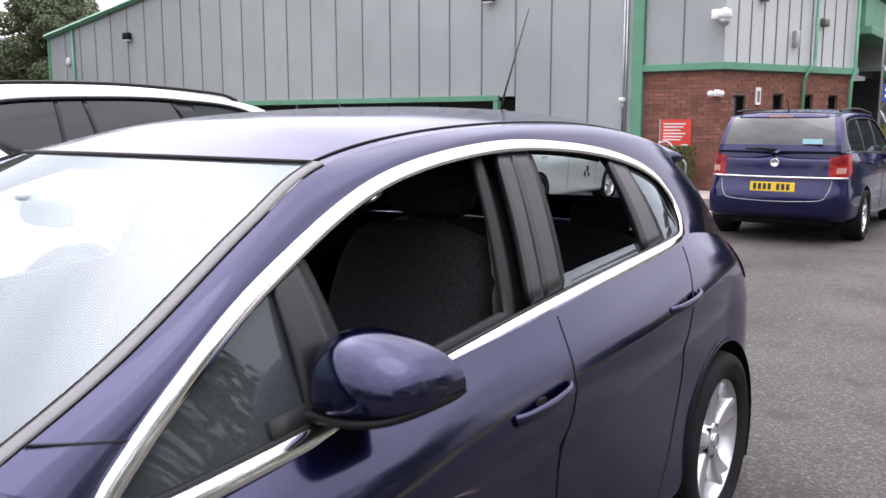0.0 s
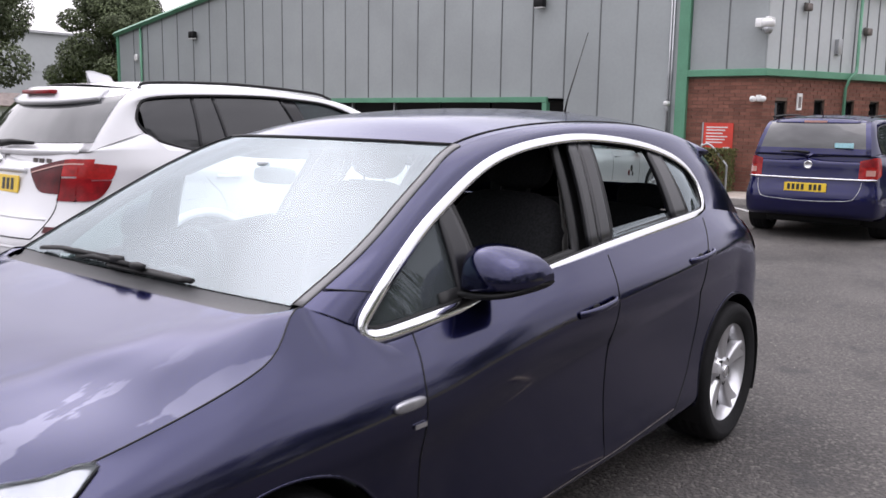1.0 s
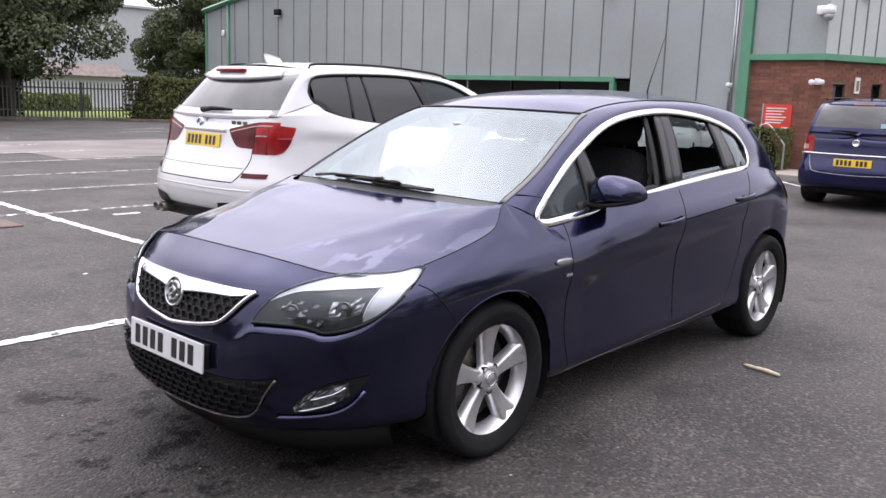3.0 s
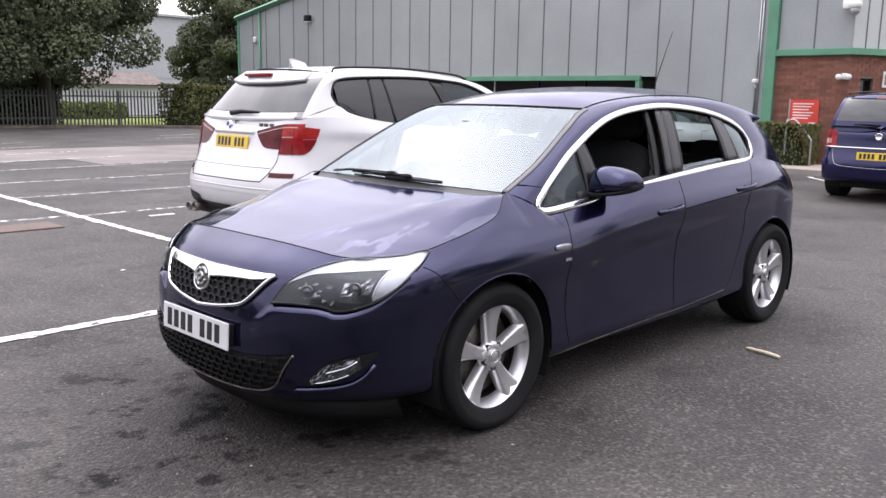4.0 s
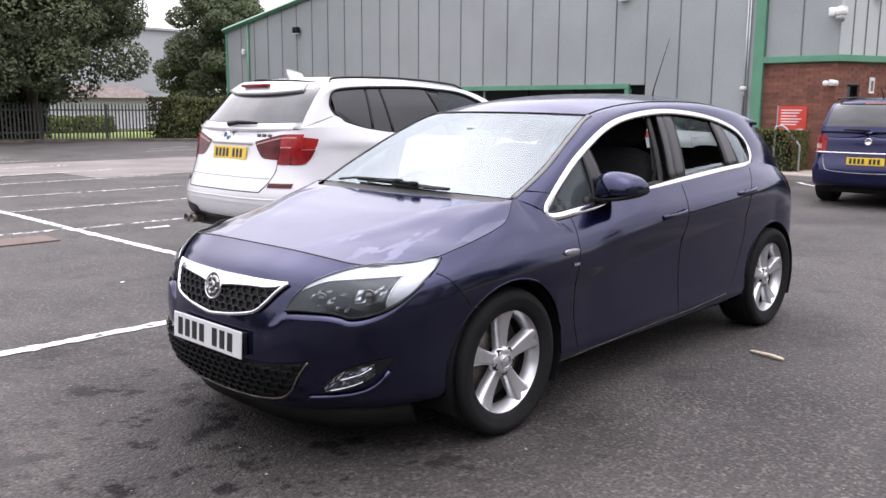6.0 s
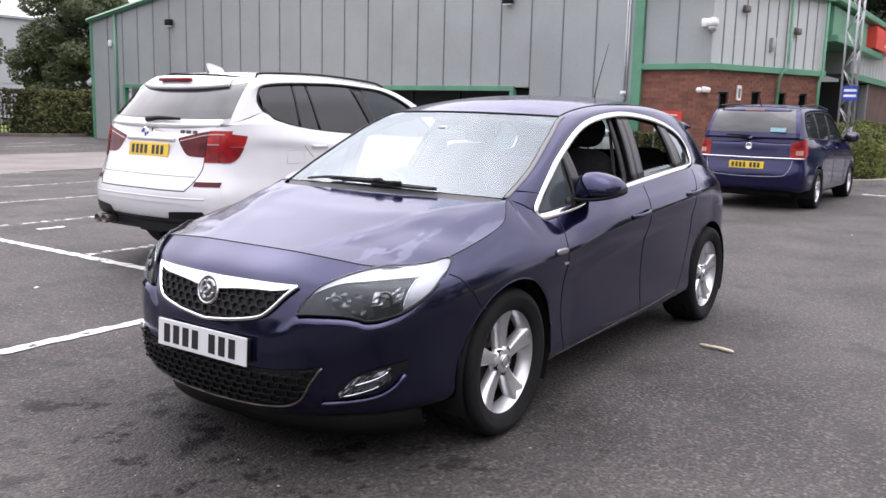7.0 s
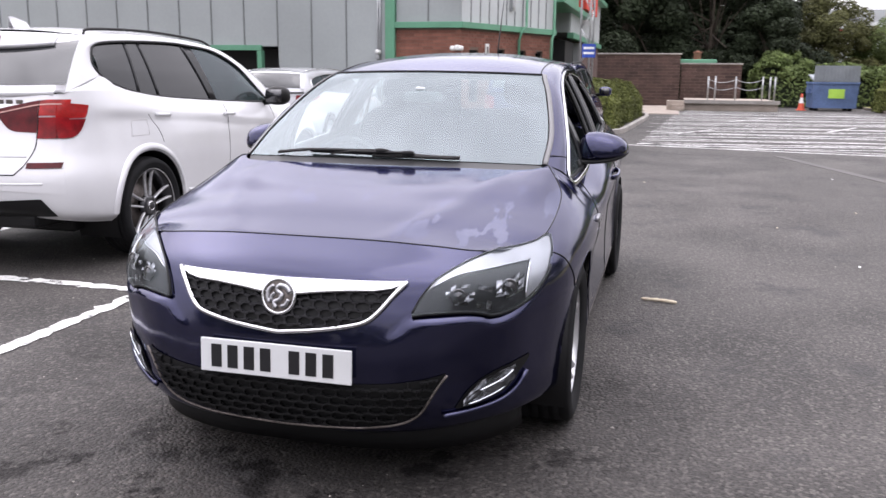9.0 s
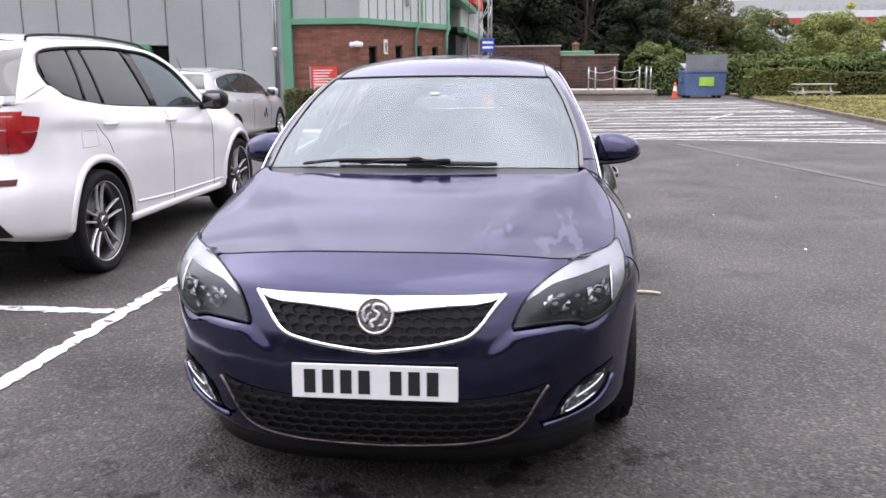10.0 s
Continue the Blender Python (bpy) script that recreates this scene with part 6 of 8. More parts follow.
for x, y in legs:
    part("leg", tube([(x, y, 0), (x, y, 5.6)], 0.022), GALV, mast)
for i in range(14):
    for k in range(3):
        (xa, ya), (xb, yb) = legs[k], legs[(k + 1) % 3]
        za, zb = 0.1 + 0.39 * i, 0.1 + 0.39 * (i + 1)
        if (i + k) % 2:
            xa, ya, xb, yb = xb, yb, xa, ya
        part("brace", tube([(xa, ya, za), (xb, yb, zb)], 0.010, sides=5), GALV, mast)
s = thing("blue_sign", "small blue sign with two white lines on the mast", "sign", Matrix.Translation((-16.44, -0.68, 1.94)))
part("panel", boxed(0, 0.015, -0.15, 0.15, -0.15, 0.15, bevel=0.004), SIGN_BLUE, s, smooth=False)
for z in (0.06, -0.05):
    part("bar", boxed(0.0155, 0.0175, -0.12, 0.12, z - 0.025, z + 0.025), WHITE, s, smooth=False)

# ---- place: paving, kerbs, rail ----
pv = thing("pavement", "raised paving by the entrance with concrete kerbs", "pavement", kind="structure")
part("base", boxed(-16.28, -14.62, -4.9, -1.9, -0.1, 0.10), CONCRETE, pv, smooth=False)
for i in range(3):
    for j in range(5):
        part("slab", boxed(-16.26 + 0.55 * i, -15.73 + 0.55 * i, -4.88 + 0.6 * j, -4.30 + 0.6 * j, 0.10, 0.118, bevel=0.004), PAVING, pv, smooth=False)


def kerb_run(parent, pts, h=0.12, w=0.13, step=0.9, mat=None):
    p = resample(np.array(pts, float), max(2, int(sum(math.dist(a, b) for a, b in zip(pts, pts[1:])) / step)))
    for a, b in zip(p, p[1:]):
        a, b = Vector((*a, 0)), Vector((*b, 0))
        d = (b - a)
        m = Matrix.Translation(a) @ Matrix.Rotation(math.atan2(d.y, d.x), 4, "Z")
        part("kerb_stone", boxed(0.004, d.length - 0.004, -w / 2, w / 2, -0.05, h, m=m, bevel=0.012), mat or KERB, parent, smooth=False)


kerb_run(pv, [(-16.2, -5.05), (-14.55, -5.05), (-14.55, -3.0), (-15.2, -1.75)])
bed = thing("hedge_bed", "planting bed edged with concrete kerb stones", "kerb", kind="structure")
part("soil", boxed(-28.6, -17.0, -1.9, -0.75, -0.05, 0.09), SOIL, bed, smooth=False)
part("soil", boxed(-27.5, -20.0, -0.745, -0.12, -0.05, 0.085), SOIL, bed, smooth=False)
kerb_run(bed, [(-16.7, -1.8), (-16.8, -0.6), (-18.2, 0.02), (-22.0, 0.22), (-26.4, 0.42), (-28.5, 0.35), (-30.0, -0.3)])
rail = thing("hand_rail", "bent galvanised steel handrail beside the step", "handrail", Matrix())
part("tube_rail", tube(spline([(-15.5, -4.50, 0.10), (-15.5, -4.50, 0.98), (-15.5, -4.46, 1.05), (-15.5, -4.30, 1.05), (-15.5, -3.99, 0.70), (-15.5, -3.96, 0.64), (-15.5, -3.96, 0.10)], 4), 0.022), GALV, rail)

# raised terrace, chain posts, far brick walls
dk = thing("terrace", "low raised concrete terrace with a pale edge", "terrace", kind="structure")
part("slab", boxed(-39.8, -34.9, 1.75, 5.5, 0, 0.42, bevel=0.02), PAVING, dk, smooth=False)
part("edge", boxed(-34.9, -34.78, 1.7, 5.55, 0.30, 0.46, bevel=0.01), KERB, dk, smooth=False)
part("path", boxed(-60, -30.2, -1.0, 1.5, -0.02, 0.03), PAVING, dk, smooth=False)
for i in range(3):
    part("step", boxed(-34.9 + 0.0, -34.2 + 0.3 * i, 1.0 + 0.2 * i, 1.7, 0.03, 0.14 * (3 - i)), PAVING, dk, smooth=False)
for y in (2.7, 3.0, 3.85, 4.95, 5.25, 5.45):
    cp = thing("chain_post", "grey steel post carrying chains", "post", Matrix.Translation((-36.2, y, 0.42)), "chain posts on the terrace")
    part("shaft", tube([(0, 0, 0), (0, 0, 1.0)], 0.03), GALV, cp)
    part("cap", blob(0, 0, 1.0, 0.04, 0.04, 0.03, 2, 12, 6), GALV, cp)
for a, b in ((2.7, 3.85), (3.85, 4.95)):
    ch = thing("chain", "slack steel chain between posts", "chain", None, "chains on the terrace")
    for z in (1.32, 1.0):
        part("links", tube([(-36.2, a + (b - a) * t, z - 0.14 * 4 * t * (1 - t)) for t in np.linspace(0, 1, 14)], 0.012, sides=5), GALV, ch)


def brick_wall_far(name, x, y0, y1, h, label):
    w = thing(name, label, "wall", kind="structure")
    part("mortar_bed", boxed(x - 0.22, x - 0.01, y0, y1, 0, h), MORTAR, w, smooth=False)
    bm = bmesh.new()
    for r in range(int(h / 0.15)):
        for c in range(int((y1 - y0) / 0.45) + 1):
            a = max(y0, y0 + 0.45 * c - (0.225 if r % 2 else 0))
            b = min(y1, y0 + 0.45 * (c + 1) - (0.225 if r % 2 else 0))
            if b - a > 0.03:
                box(bm, x - 0.012, x, a + 0.008, b - 0.008, r * 0.15 + 0.008, r * 0.15 + 0.142)
    tagged(part("bricks", bm, BRICK_FAR, w, smooth=False), kind="stuff")
    part("coping", boxed(x - 0.3, x + 0.06, y0 - 0.05, y1 + 0.05, h, h + 0.07, bevel=0.01), KERB, w, "pale coping", False)


brick_wall_far("wall_yard", -40.0, -9.0, 1.5, 2.45, "dark brick yard wall with pale coping")
brick_wall_far("wall_yard_low", -40.3, 1.56, 4.35, 2.0, "lower dark brick wall with pale coping")
hut = thing("green_hut", "small hut with a green roof behind the wall", "hut", Matrix.Translation((-41.6, 2.3, 0)))
part("hut_wall", boxed(-0.8, 0.8, -0.7, 0.7, 0, 2.05), BRICK_FAR, hut, smooth=False)
part("hut_roof", boxed(-1.0, 1.0, -0.9, 0.9, 2.05, 2.25, bevel=0.04), GREEN, hut, smooth=False)
part("vent", lathe([(0.18, 2.2), (0.18, 2.55), (0.24, 2.6), (0.001, 2.7)], seg=14, m=Matrix.Rotation(math.pi / 2, 4, "X")), BRICK, hut)

# waste container, cone, picnic table
cn = thing("waste_container", "large blue steel waste container with ribbed grey lid", "bin", pose(-38.2, 8.05, 0, 0, 0, 3))
part("body", grid_mesh(np.array([[(sx * (0.68 + 0.04 * t), sy * (0.90 + 0.03 * t), 0.12 + 1.05 * t) for sx, sy in ((1, -1), (1, 1), (-1, 1), (-1, -1))] for t in np.linspace(0, 1, 5)]), close=True), BIN_BLUE, cn, smooth=False)
part("rim", boxed(-0.76, 0.76, -0.96, 0.96, 1.15, 1.25, bevel=0.02), BIN_BLUE, cn, smooth=False)
m = pose(0.74, 0, 1.25, 0, 12, 0)
part("lid", boxed(-1.30, 0.0, -0.93, 0.95, 0, 0.06, m=m), BIN_LID, cn, "ribbed grey lid", False)
part("lid_front", boxed(0.70, 0.74, -0.93, 0.93, 1.25, 1.95), BIN_LID, cn, "ribbed grey lid", False)
for i in range(13):
    y = -0.88 + 0.147 * i
    part("lid_rib", boxed(0.74, 0.77, y - 0.03, y + 0.03, 1.27, 1.93), BIN_LID, cn, smooth=False)
part("sticker", boxed(0.70, 0.72, -0.28, 0.38, 0.55, 0.95), STICKER, cn, "lime green sticker", False)
for y in (-0.98, 0.98):
    part("lifting_pocket", boxed(-0.3, 0.3, y - 0.05, y + 0.05, 0.75, 0.95), BIN_BLUE, cn, smooth=False)
for x in (-0.45, 0.45):
    for y in (-0.7, 0.7):
        part("skid", boxed(x - 0.08, x + 0.08, y - 0.08, y + 0.08, 0, 0.12), BLACK, cn, smooth=False)
co = thing("traffic_cone", "orange and white traffic cone beside the container", "traffic cone", Matrix.Translation((-37.6, 6.75, 0)))
part("foot", boxed(-0.19, 0.19, -0.19, 0.19, 0, 0.04, bevel=0.01), CONE_ORANGE, co, smooth=False)
rx = Matrix.Rotation(math.pi / 2, 4, "X")
part("cone_body", lathe([(0.15, 0.04), (0.10, 0.32)], seg=20, m=rx), CONE_ORANGE, co)
part("sleeve", lathe([(0.102, 0.32), (0.06, 0.56)], seg=20, m=rx), WHITE, co, "white reflective sleeve")
part("tip", lathe([(0.058, 0.56), (0.03, 0.74), (0.001, 0.745)], seg=20, m=rx), CONE_ORANGE, co)
tb = thing("picnic_table", "weathered wooden picnic table with benches on grass", "table", pose(-30.4, 10.75, 0.10, 0, 0, 2))
for i in range(5):
    part("top_board", boxed(-0.36 + 0.145 * i, -0.23 + 0.145 * i, -0.72, 0.72, 0.62, 0.66, bevel=0.005), WOOD, tb, smooth=False)
for x in (-0.72, 0.6):
    part("bench_board", boxed(x, x + 0.13, -0.72, 0.72, 0.34, 0.38, bevel=0.005), WOOD, tb, smooth=False)
for y in (-0.5, 0.5):
    for s in (1, -1):
        part("leg", tube([(0.62 * s, y, 0), (0.2 * s, y, 0.62)], 0.035, sides=6), WOOD, tb)
    part("cross_beam", boxed(-0.68, 0.68, y - 0.03, y + 0.03, 0.29, 0.34), WOOD, tb, smooth=False)

# grass verge
vg = thing("verge", "dry green grass verge behind a kerb", "grass", kind="structure")
bm = bmesh.new()
vs = [bm.verts.new(v) for v in ((-40.5, 9.95, 0.10), (-29.0, 9.62, 0.10), (-18.0, 8.85, 0.10), (-6.0, 7.9, 0.10), (-6, 60, 0.10), (-60, 60, 0.10), (-60, 9.95, 0.10))]
bm.faces.new(vs)
part("turf", bm, GRASS, vg, smooth=False)
kerb_run(vg, [(-40.5, 9.9), (-29.0, 9.55), (-18.0, 8.78), (-6.0, 7.82)], 0.102, 0.10, mat=KERB_OLD)


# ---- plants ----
# near-black core colour stands in for the shade inside the hedges
HEDGE_SHADE = leaf_material("painted_hedge_shade", (0.016, 0.022, 0.010))
LEAF_OLIVE = leaf_material("olive_hedge_foliage", (0.105, 0.118, 0.036))
def leaves(name, centres, sizes, normals, material, parent=None, label="", seed=1):
    """Many small two-triangle leaves, bent along the middle."""
    rng = np.random.default_rng(seed)
    n = len(centres)
    a = rng.normal(size=(n, 3)); a /= np.linalg.norm(a, axis=1)[:, None]
    u = np.cross(normals, a); u /= np.linalg.norm(u, axis=1)[:, None] + 1e-9
    w = np.cross(normals, u)
    s = np.asarray(sizes)[:, None]
    p = np.stack([centres - u * s, centres - w * s * 0.55 - normals * s * 0.2, centres + u * s, centres + w * s * 0.55 - normals * s * 0.2], 1).reshape(-1, 3)
    idx = np.arange(n) * 4
    faces = np.concatenate([np.stack([idx, idx + 1, idx + 2], 1), np.stack([idx, idx + 2, idx + 3], 1)])
    me = bpy.data.meshes.new(name)
    me.from_pydata(p.tolist(), [], faces.tolist())
    me.materials.append(material)
    ob = new(name, me)
    if parent is not None:
        ob.parent = parent
    return tagged(ob, label)


def crown_points(clumps, per, rng):
    pts, nrm = [], []
    for c, r in clumps:
        d = rng.normal(size=(per, 3)); d /= np.linalg.norm(d, axis=1)[:, None]
        k = rng.uniform(0.55, 1.0, size=(per, 1)) ** 0.6
        pts.append(np.array(c) + d * k * np.array(r))
        nn = d + rng.normal(size=(per, 3)) * 0.55 + np.array([0, 0, 0.35])
        nrm.append(nn / np.linalg.norm(nn, axis=1)[:, None])
    return np.concatenate(pts), np.concatenate(nrm)


def tree(x, y, h, spread, base, material, label, seed, clumps=34, per=170, leaf=0.13, trunk=0.22):
    rng = np.random.default_rng(seed)
    t = thing("tree", label, "tree", Matrix.Translation((x, y, 0)))
    top = Vector((rng.uniform(-0.3, 0.3), rng.uniform(-0.3, 0.3), h * 0.72))
    bm = tube([Vector((0, 0, 0)), Vector((0.05, 0.03, base * 0.6)), top * 0.55, top], [trunk * 1.25, trunk, trunk * 0.7, trunk * 0.2], sides=9)
    cl = []
    for i in range(clumps):
        a, k = rng.uniform(0, 2 * math.pi), rng.uniform(0, 1)
        z = base + (h - base) * k
        r = spread * math.sqrt(max(0.05, 1 - ((k - 0.38) / 0.66) ** 2)) * rng.uniform(0.45, 1.0)
        c = np.array([r * math.cos(a), r * math.sin(a), z])
        s = spread * rng.uniform(0.22, 0.36)
        cl.append((c, (s, s, s * 0.75)))
        if i % 2 == 0:
            st = top * rng.uniform(0.25, 0.7)
            tube([st, (st + Vector(c)) / 2 + Vector((0, 0, 0.15)), Vector(c)], [trunk * 0.3, trunk * 0.18, trunk * 0.06], bm, sides=5)
    part("trunk", bm, BARK, t, "brown trunk and limbs")
    p, n = crown_points(cl, per, rng)
    leaves("crown", p, rng.uniform(0.6, 1.25, len(p)) * leaf * 0.72, n, material, t, seed=seed)
    return t


def hedge(x0, x1, y0, y1, h, material, label, seed, leaf=0.05, count=9000, name="hedge", skew=0.0, z0=0.05, top_var=0.12, round_=0.0):
    rng = np.random.default_rng(seed)
    t = thing(name, label, "hedge", None)
    core = bmesh.new()
    nx, ny = max(3, int((x1 - x0) / 0.4)), max(3, int((y1 - y0) / 0.4))
    lump = lambda x, y: (1 + top_var * noise.noise(Vector((x * 0.6, y * 0.6, seed)))) * (1 - round_ * max(abs(2 * (y - y0) / (y1 - y0) - 1) ** 2.5, abs(2 * (x - x0) / (x1 - x0) - 1) ** (4 if round_ > 0.4 else 10)))
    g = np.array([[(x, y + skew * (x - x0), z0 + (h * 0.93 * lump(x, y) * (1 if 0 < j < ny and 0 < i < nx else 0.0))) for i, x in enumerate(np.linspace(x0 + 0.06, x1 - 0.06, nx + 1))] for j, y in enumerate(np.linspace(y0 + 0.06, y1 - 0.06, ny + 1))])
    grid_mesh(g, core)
    part("inner_growth", core, HEDGE_SHADE, t, "dark core painted for the shade behind the leaves", False)
    m = count
    side = rng.random(m)
    xs, ys, zs = rng.uniform(x0, x1, m), rng.uniform(y0, y1, m), z0 + h * rng.random(m) ** 0.8
    nn = rng.normal(size=(m, 3)) * 0.6
    tops = side < 0.42
    hh = np.array([lump(a, b) for a, b in zip(xs, ys)])
    zs = np.where(tops, z0 + h * hh * rng.uniform(0.93, 1.02, m), zs * np.minimum(hh, 1.0))
    nn[tops] += (0, 0, 1.2)
    q = rng.random(m)
    f0, f1, f2, f3 = (~tops) & (q < 0.36), (~tops) & (q >= 0.36) & (q < 0.72), (~tops) & (q >= 0.72) & (q < 0.86), (~tops) & (q >= 0.86)
    jit = np.abs(rng.normal(size=m)) * (0.02 + leaf * 0.6) - 0.02
    ys = np.where(f0, y0 - jit, np.where(f1, y1 + jit, ys)); xs = np.where(f2, x0 - jit, np.where(f3, x1 + jit, xs))
    lean = round_ * 0.30 * ((zs - z0) / h) ** 2
    ys = np.where(f0, ys + lean * (y1 - y0), np.where(f1, ys - lean * (y1 - y0), ys)); xs = np.where(f2, xs + lean * 2.0, np.where(f3, xs - lean * 2.0, xs))
    nn[f0] += (0, -1.2, 0); nn[f1] += (0, 1.2, 0); nn[f2] += (-1.2, 0, 0); nn[f3] += (1.2, 0, 0)
    nn /= np.linalg.norm(nn, axis=1)[:, None]
    leaves("foliage", np.stack([xs, ys + skew * (xs - x0), zs], 1), rng.uniform(0.6, 1.3, m) * leaf, nn, material, t, seed=seed)
    return t


# trees by the fence
tree(-11.4, -34.4, 9.4, 4.7, 1.75, LEAF_DARK, "large dark leafy tree by the palisade fence", 3, 95, 1150, 0.13, 0.26)
tree(-4.2, -35.0, 9.0, 4.2, 2.0, LEAF_DARK, "large dark leafy tree by the palisade fence", 8, 48, 1000, 0.13, 0.26)
tree(-23.2, -38.5, 7.6, 3.0, 1.4, LEAF_DARK, "dense green tree behind the hall corner", 5, 70, 900, 0.12, 0.2)
hedge(-19.4, -15.4, -32.2, -30.2, 1.75, LEAF_HEDGE, "clipped dark green hedge by the fence", 21, 0.07, 5200)
hedge(-18.6, -16.9, -29.6, -28.2, 0.95, LEAF_HEDGE, "low dark hedge at the hall corner", 22, 0.06, 2600)
kerb_run(thing("fence_kerb", "concrete kerb along the planting", "kerb", kind="structure"), [(-19.5, -28.0), (-15.6, -29.2), (-12.0, -31.6), (0.0, -32.4)], 0.11, mat=KERB_OLD)

hedge(-12.2, -3.0, -36.4, -34.9, 1.75, LEAF_DARK, "dark shrubs under the tree behind the fence", 23, 0.09, 7000)
# palisade fence
fence = thing("palisade_fence", "dull grey steel palisade fence with pointed pales", "fence", kind="structure")
for z in (0.35, 1.25):
    part("fence_rail", boxed(-19.5, 1.0, -32.95, -32.90, z - 0.03, z + 0.03), FENCE_PAINT, fence, smooth=False)
pale = boxed(-0.028, 0.028, -32.90, -32.87, 0.05, 1.46)
for sx in (-1, 1):
    vs = [pale.verts.new(v) for v in ((sx * 0.028, -32.885, 1.46), (0.0, -32.885, 1.58), (0.0, -32.875, 1.46))]
    pale.faces.new(vs)
pale_me = bpy.data.meshes.new("pale")
pale.to_mesh(pale_me); pale.free()
pale_me.materials.append(FENCE_PAINT)
for i in range(130):
    ob = new("pale", pale_me)
    ob.location = (-19.4 + 0.155 * i, 0, 0)
    ob.parent = fence
for x in np.arange(-19.4, 1.2, 2.75):
    part("fence_post", boxed(x - 0.05, x + 0.05, -33.03, -32.95, 0, 1.5), FENCE_PAINT, fence, smooth=False)
structure("grass_strip", boxed(-30, 10, -46, -33.2, -0.02, 0.03), varied("bright_grass", (0.20, 0.27, 0.05), 0.9, grain=8, amount=0.3), "bright sunlit grass beyond the fence", "grass")
hedge(-18.0, -4.0, -42.4, -41.2, 0.8, LEAF_LIGHT, "rough green shrubs beyond the fence", 31, 0.13, 6000)

# far buildings beyond the fence
wh = thing("warehouse", "large white clad warehouse far beyond the fence", "building", Matrix.Translation((-24, -62, 0)))
part("wall", boxed(-22, 10, -20, 0, 0, 7.45), GREY_CLAD, wh, smooth=False)
part("roof_edge", boxed(-22.2, 10.2, -20, 0.25, 7.45, 7.62), GALV, wh, smooth=False)
for z in (2.6, 4.6):
    part("cladding_joint", boxed(-22, 10, 0.0, 0.03, z, z + 0.05), GALV, wh, smooth=False)
ho = thing("low_shed", "low brown roofed shed beyond the fence", "shed", Matrix.Translation((-19.5, -50, 0)))
part("wall", boxed(-5, 6, -3, 0, 0, 2.0), WHITE_CLAD, ho, smooth=False)
bm = bmesh.new()
vs = [bm.verts.new(v) for v in ((-5.3, 0.4, 1.95), (6.3, 0.4, 1.95), (6.3, -1.6, 2.75), (-5.3, -1.6, 2.75), (-5.3, -3.4, 1.95), (6.3, -3.4, 1.95))]
bm.faces.new((vs[0], vs[1], vs[2], vs[3])); bm.faces.new((vs[3], vs[2], vs[5], vs[4]))
part("roof", thicken(bm, 0.08), ROOF_BROWN, ho, smooth=False)

# hedges by the wing
hedge(-28.0, -18.6, -2.3, 0.18, 1.28, LEAF_OLIVE, "clipped green hedge in the kerbed bed", 41, 0.035, 42000, skew=-0.042, top_var=0.10, round_=0.50)
hedge(-16.15, -15.35, -5.15, -4.05, 0.95, LEAF_HEDGE, "dark clipped bush beside the post", 42, 0.03, 5000)

# trees and shrubs beyond the terrace
for i, (x, y, h, sp, mat, leaf) in enumerate((
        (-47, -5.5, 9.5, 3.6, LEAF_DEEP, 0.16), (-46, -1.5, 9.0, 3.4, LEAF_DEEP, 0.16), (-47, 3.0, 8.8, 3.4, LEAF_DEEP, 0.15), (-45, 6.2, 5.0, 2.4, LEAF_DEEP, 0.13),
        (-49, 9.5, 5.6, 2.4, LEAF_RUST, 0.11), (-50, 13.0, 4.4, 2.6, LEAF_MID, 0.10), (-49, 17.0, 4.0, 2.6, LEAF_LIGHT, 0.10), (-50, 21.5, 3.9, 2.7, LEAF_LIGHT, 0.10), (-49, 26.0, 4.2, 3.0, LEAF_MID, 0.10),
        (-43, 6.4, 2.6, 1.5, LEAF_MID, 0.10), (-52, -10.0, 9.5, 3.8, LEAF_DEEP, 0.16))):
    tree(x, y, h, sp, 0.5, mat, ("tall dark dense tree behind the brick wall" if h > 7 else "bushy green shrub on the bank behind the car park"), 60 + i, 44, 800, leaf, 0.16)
tree(-51, 18.2, 5.0, 1.1, 1.5, LEAF_YELLOW, "yellow leafed bush on the bank", 90, 14, 150, 0.10, 0.08)
hedge(-37.2, -35.8, 9.6, 13.3, 1.30, LEAF_OLIVE, "olive clipped hedge beside the container", 43, 0.055, 22000, round_=0.35)
hedge(-37.6, -36.6, 13.8, 22.0, 1.05, LEAF_HEDGE, "low hedge at the back of the verge", 44, 0.06, 22000)
hedge(-42.5, -41.2, 5.0, 20.0, 1.7, LEAF_MID, "rough green growth behind the container", 45, 0.09, 24000, top_var=0.35)
gx = np.random.default_rng(77)
n_blade = 16000
bx = gx.uniform(-40, -12, n_blade)
by = np.interp(bx, (-40.5, -29, -18, -6), (9.98, 9.66, 8.9, 8.0)) + gx.random(n_blade) ** 1.5 * 7
bn = np.stack([gx.normal(size=n_blade), gx.normal(size=n_blade), np.full(n_blade, 0.25)], 1)
blades = leaves("grass_blades", np.stack([bx, by, np.full(n_blade, 0.125)], 1), gx.uniform(0.03, 0.065, n_blade), bn / np.linalg.norm(bn, axis=1)[:, None], leaf_material("dry_grass_blade", (0.26, 0.245, 0.105)), None, "tufts of dry grass on the verge", 77)
tagged(blades, "tufts of dry grass on the verge", "grass", kind="stuff")
# far buildings on the right
fb = thing("retail_shed", "long white shed with a red fascia far behind the trees", "building", Matrix.Translation((-92, 26, 0)))
part("wall", boxed(-10, 0, -13, 24, 0, 6.2), WHITE_CLAD, fb, smooth=False)
part("fascia", boxed(-0.1, 0.25, -13, 24, 5.7, 6.3), ROOF_RED, fb, "red fascia", False)
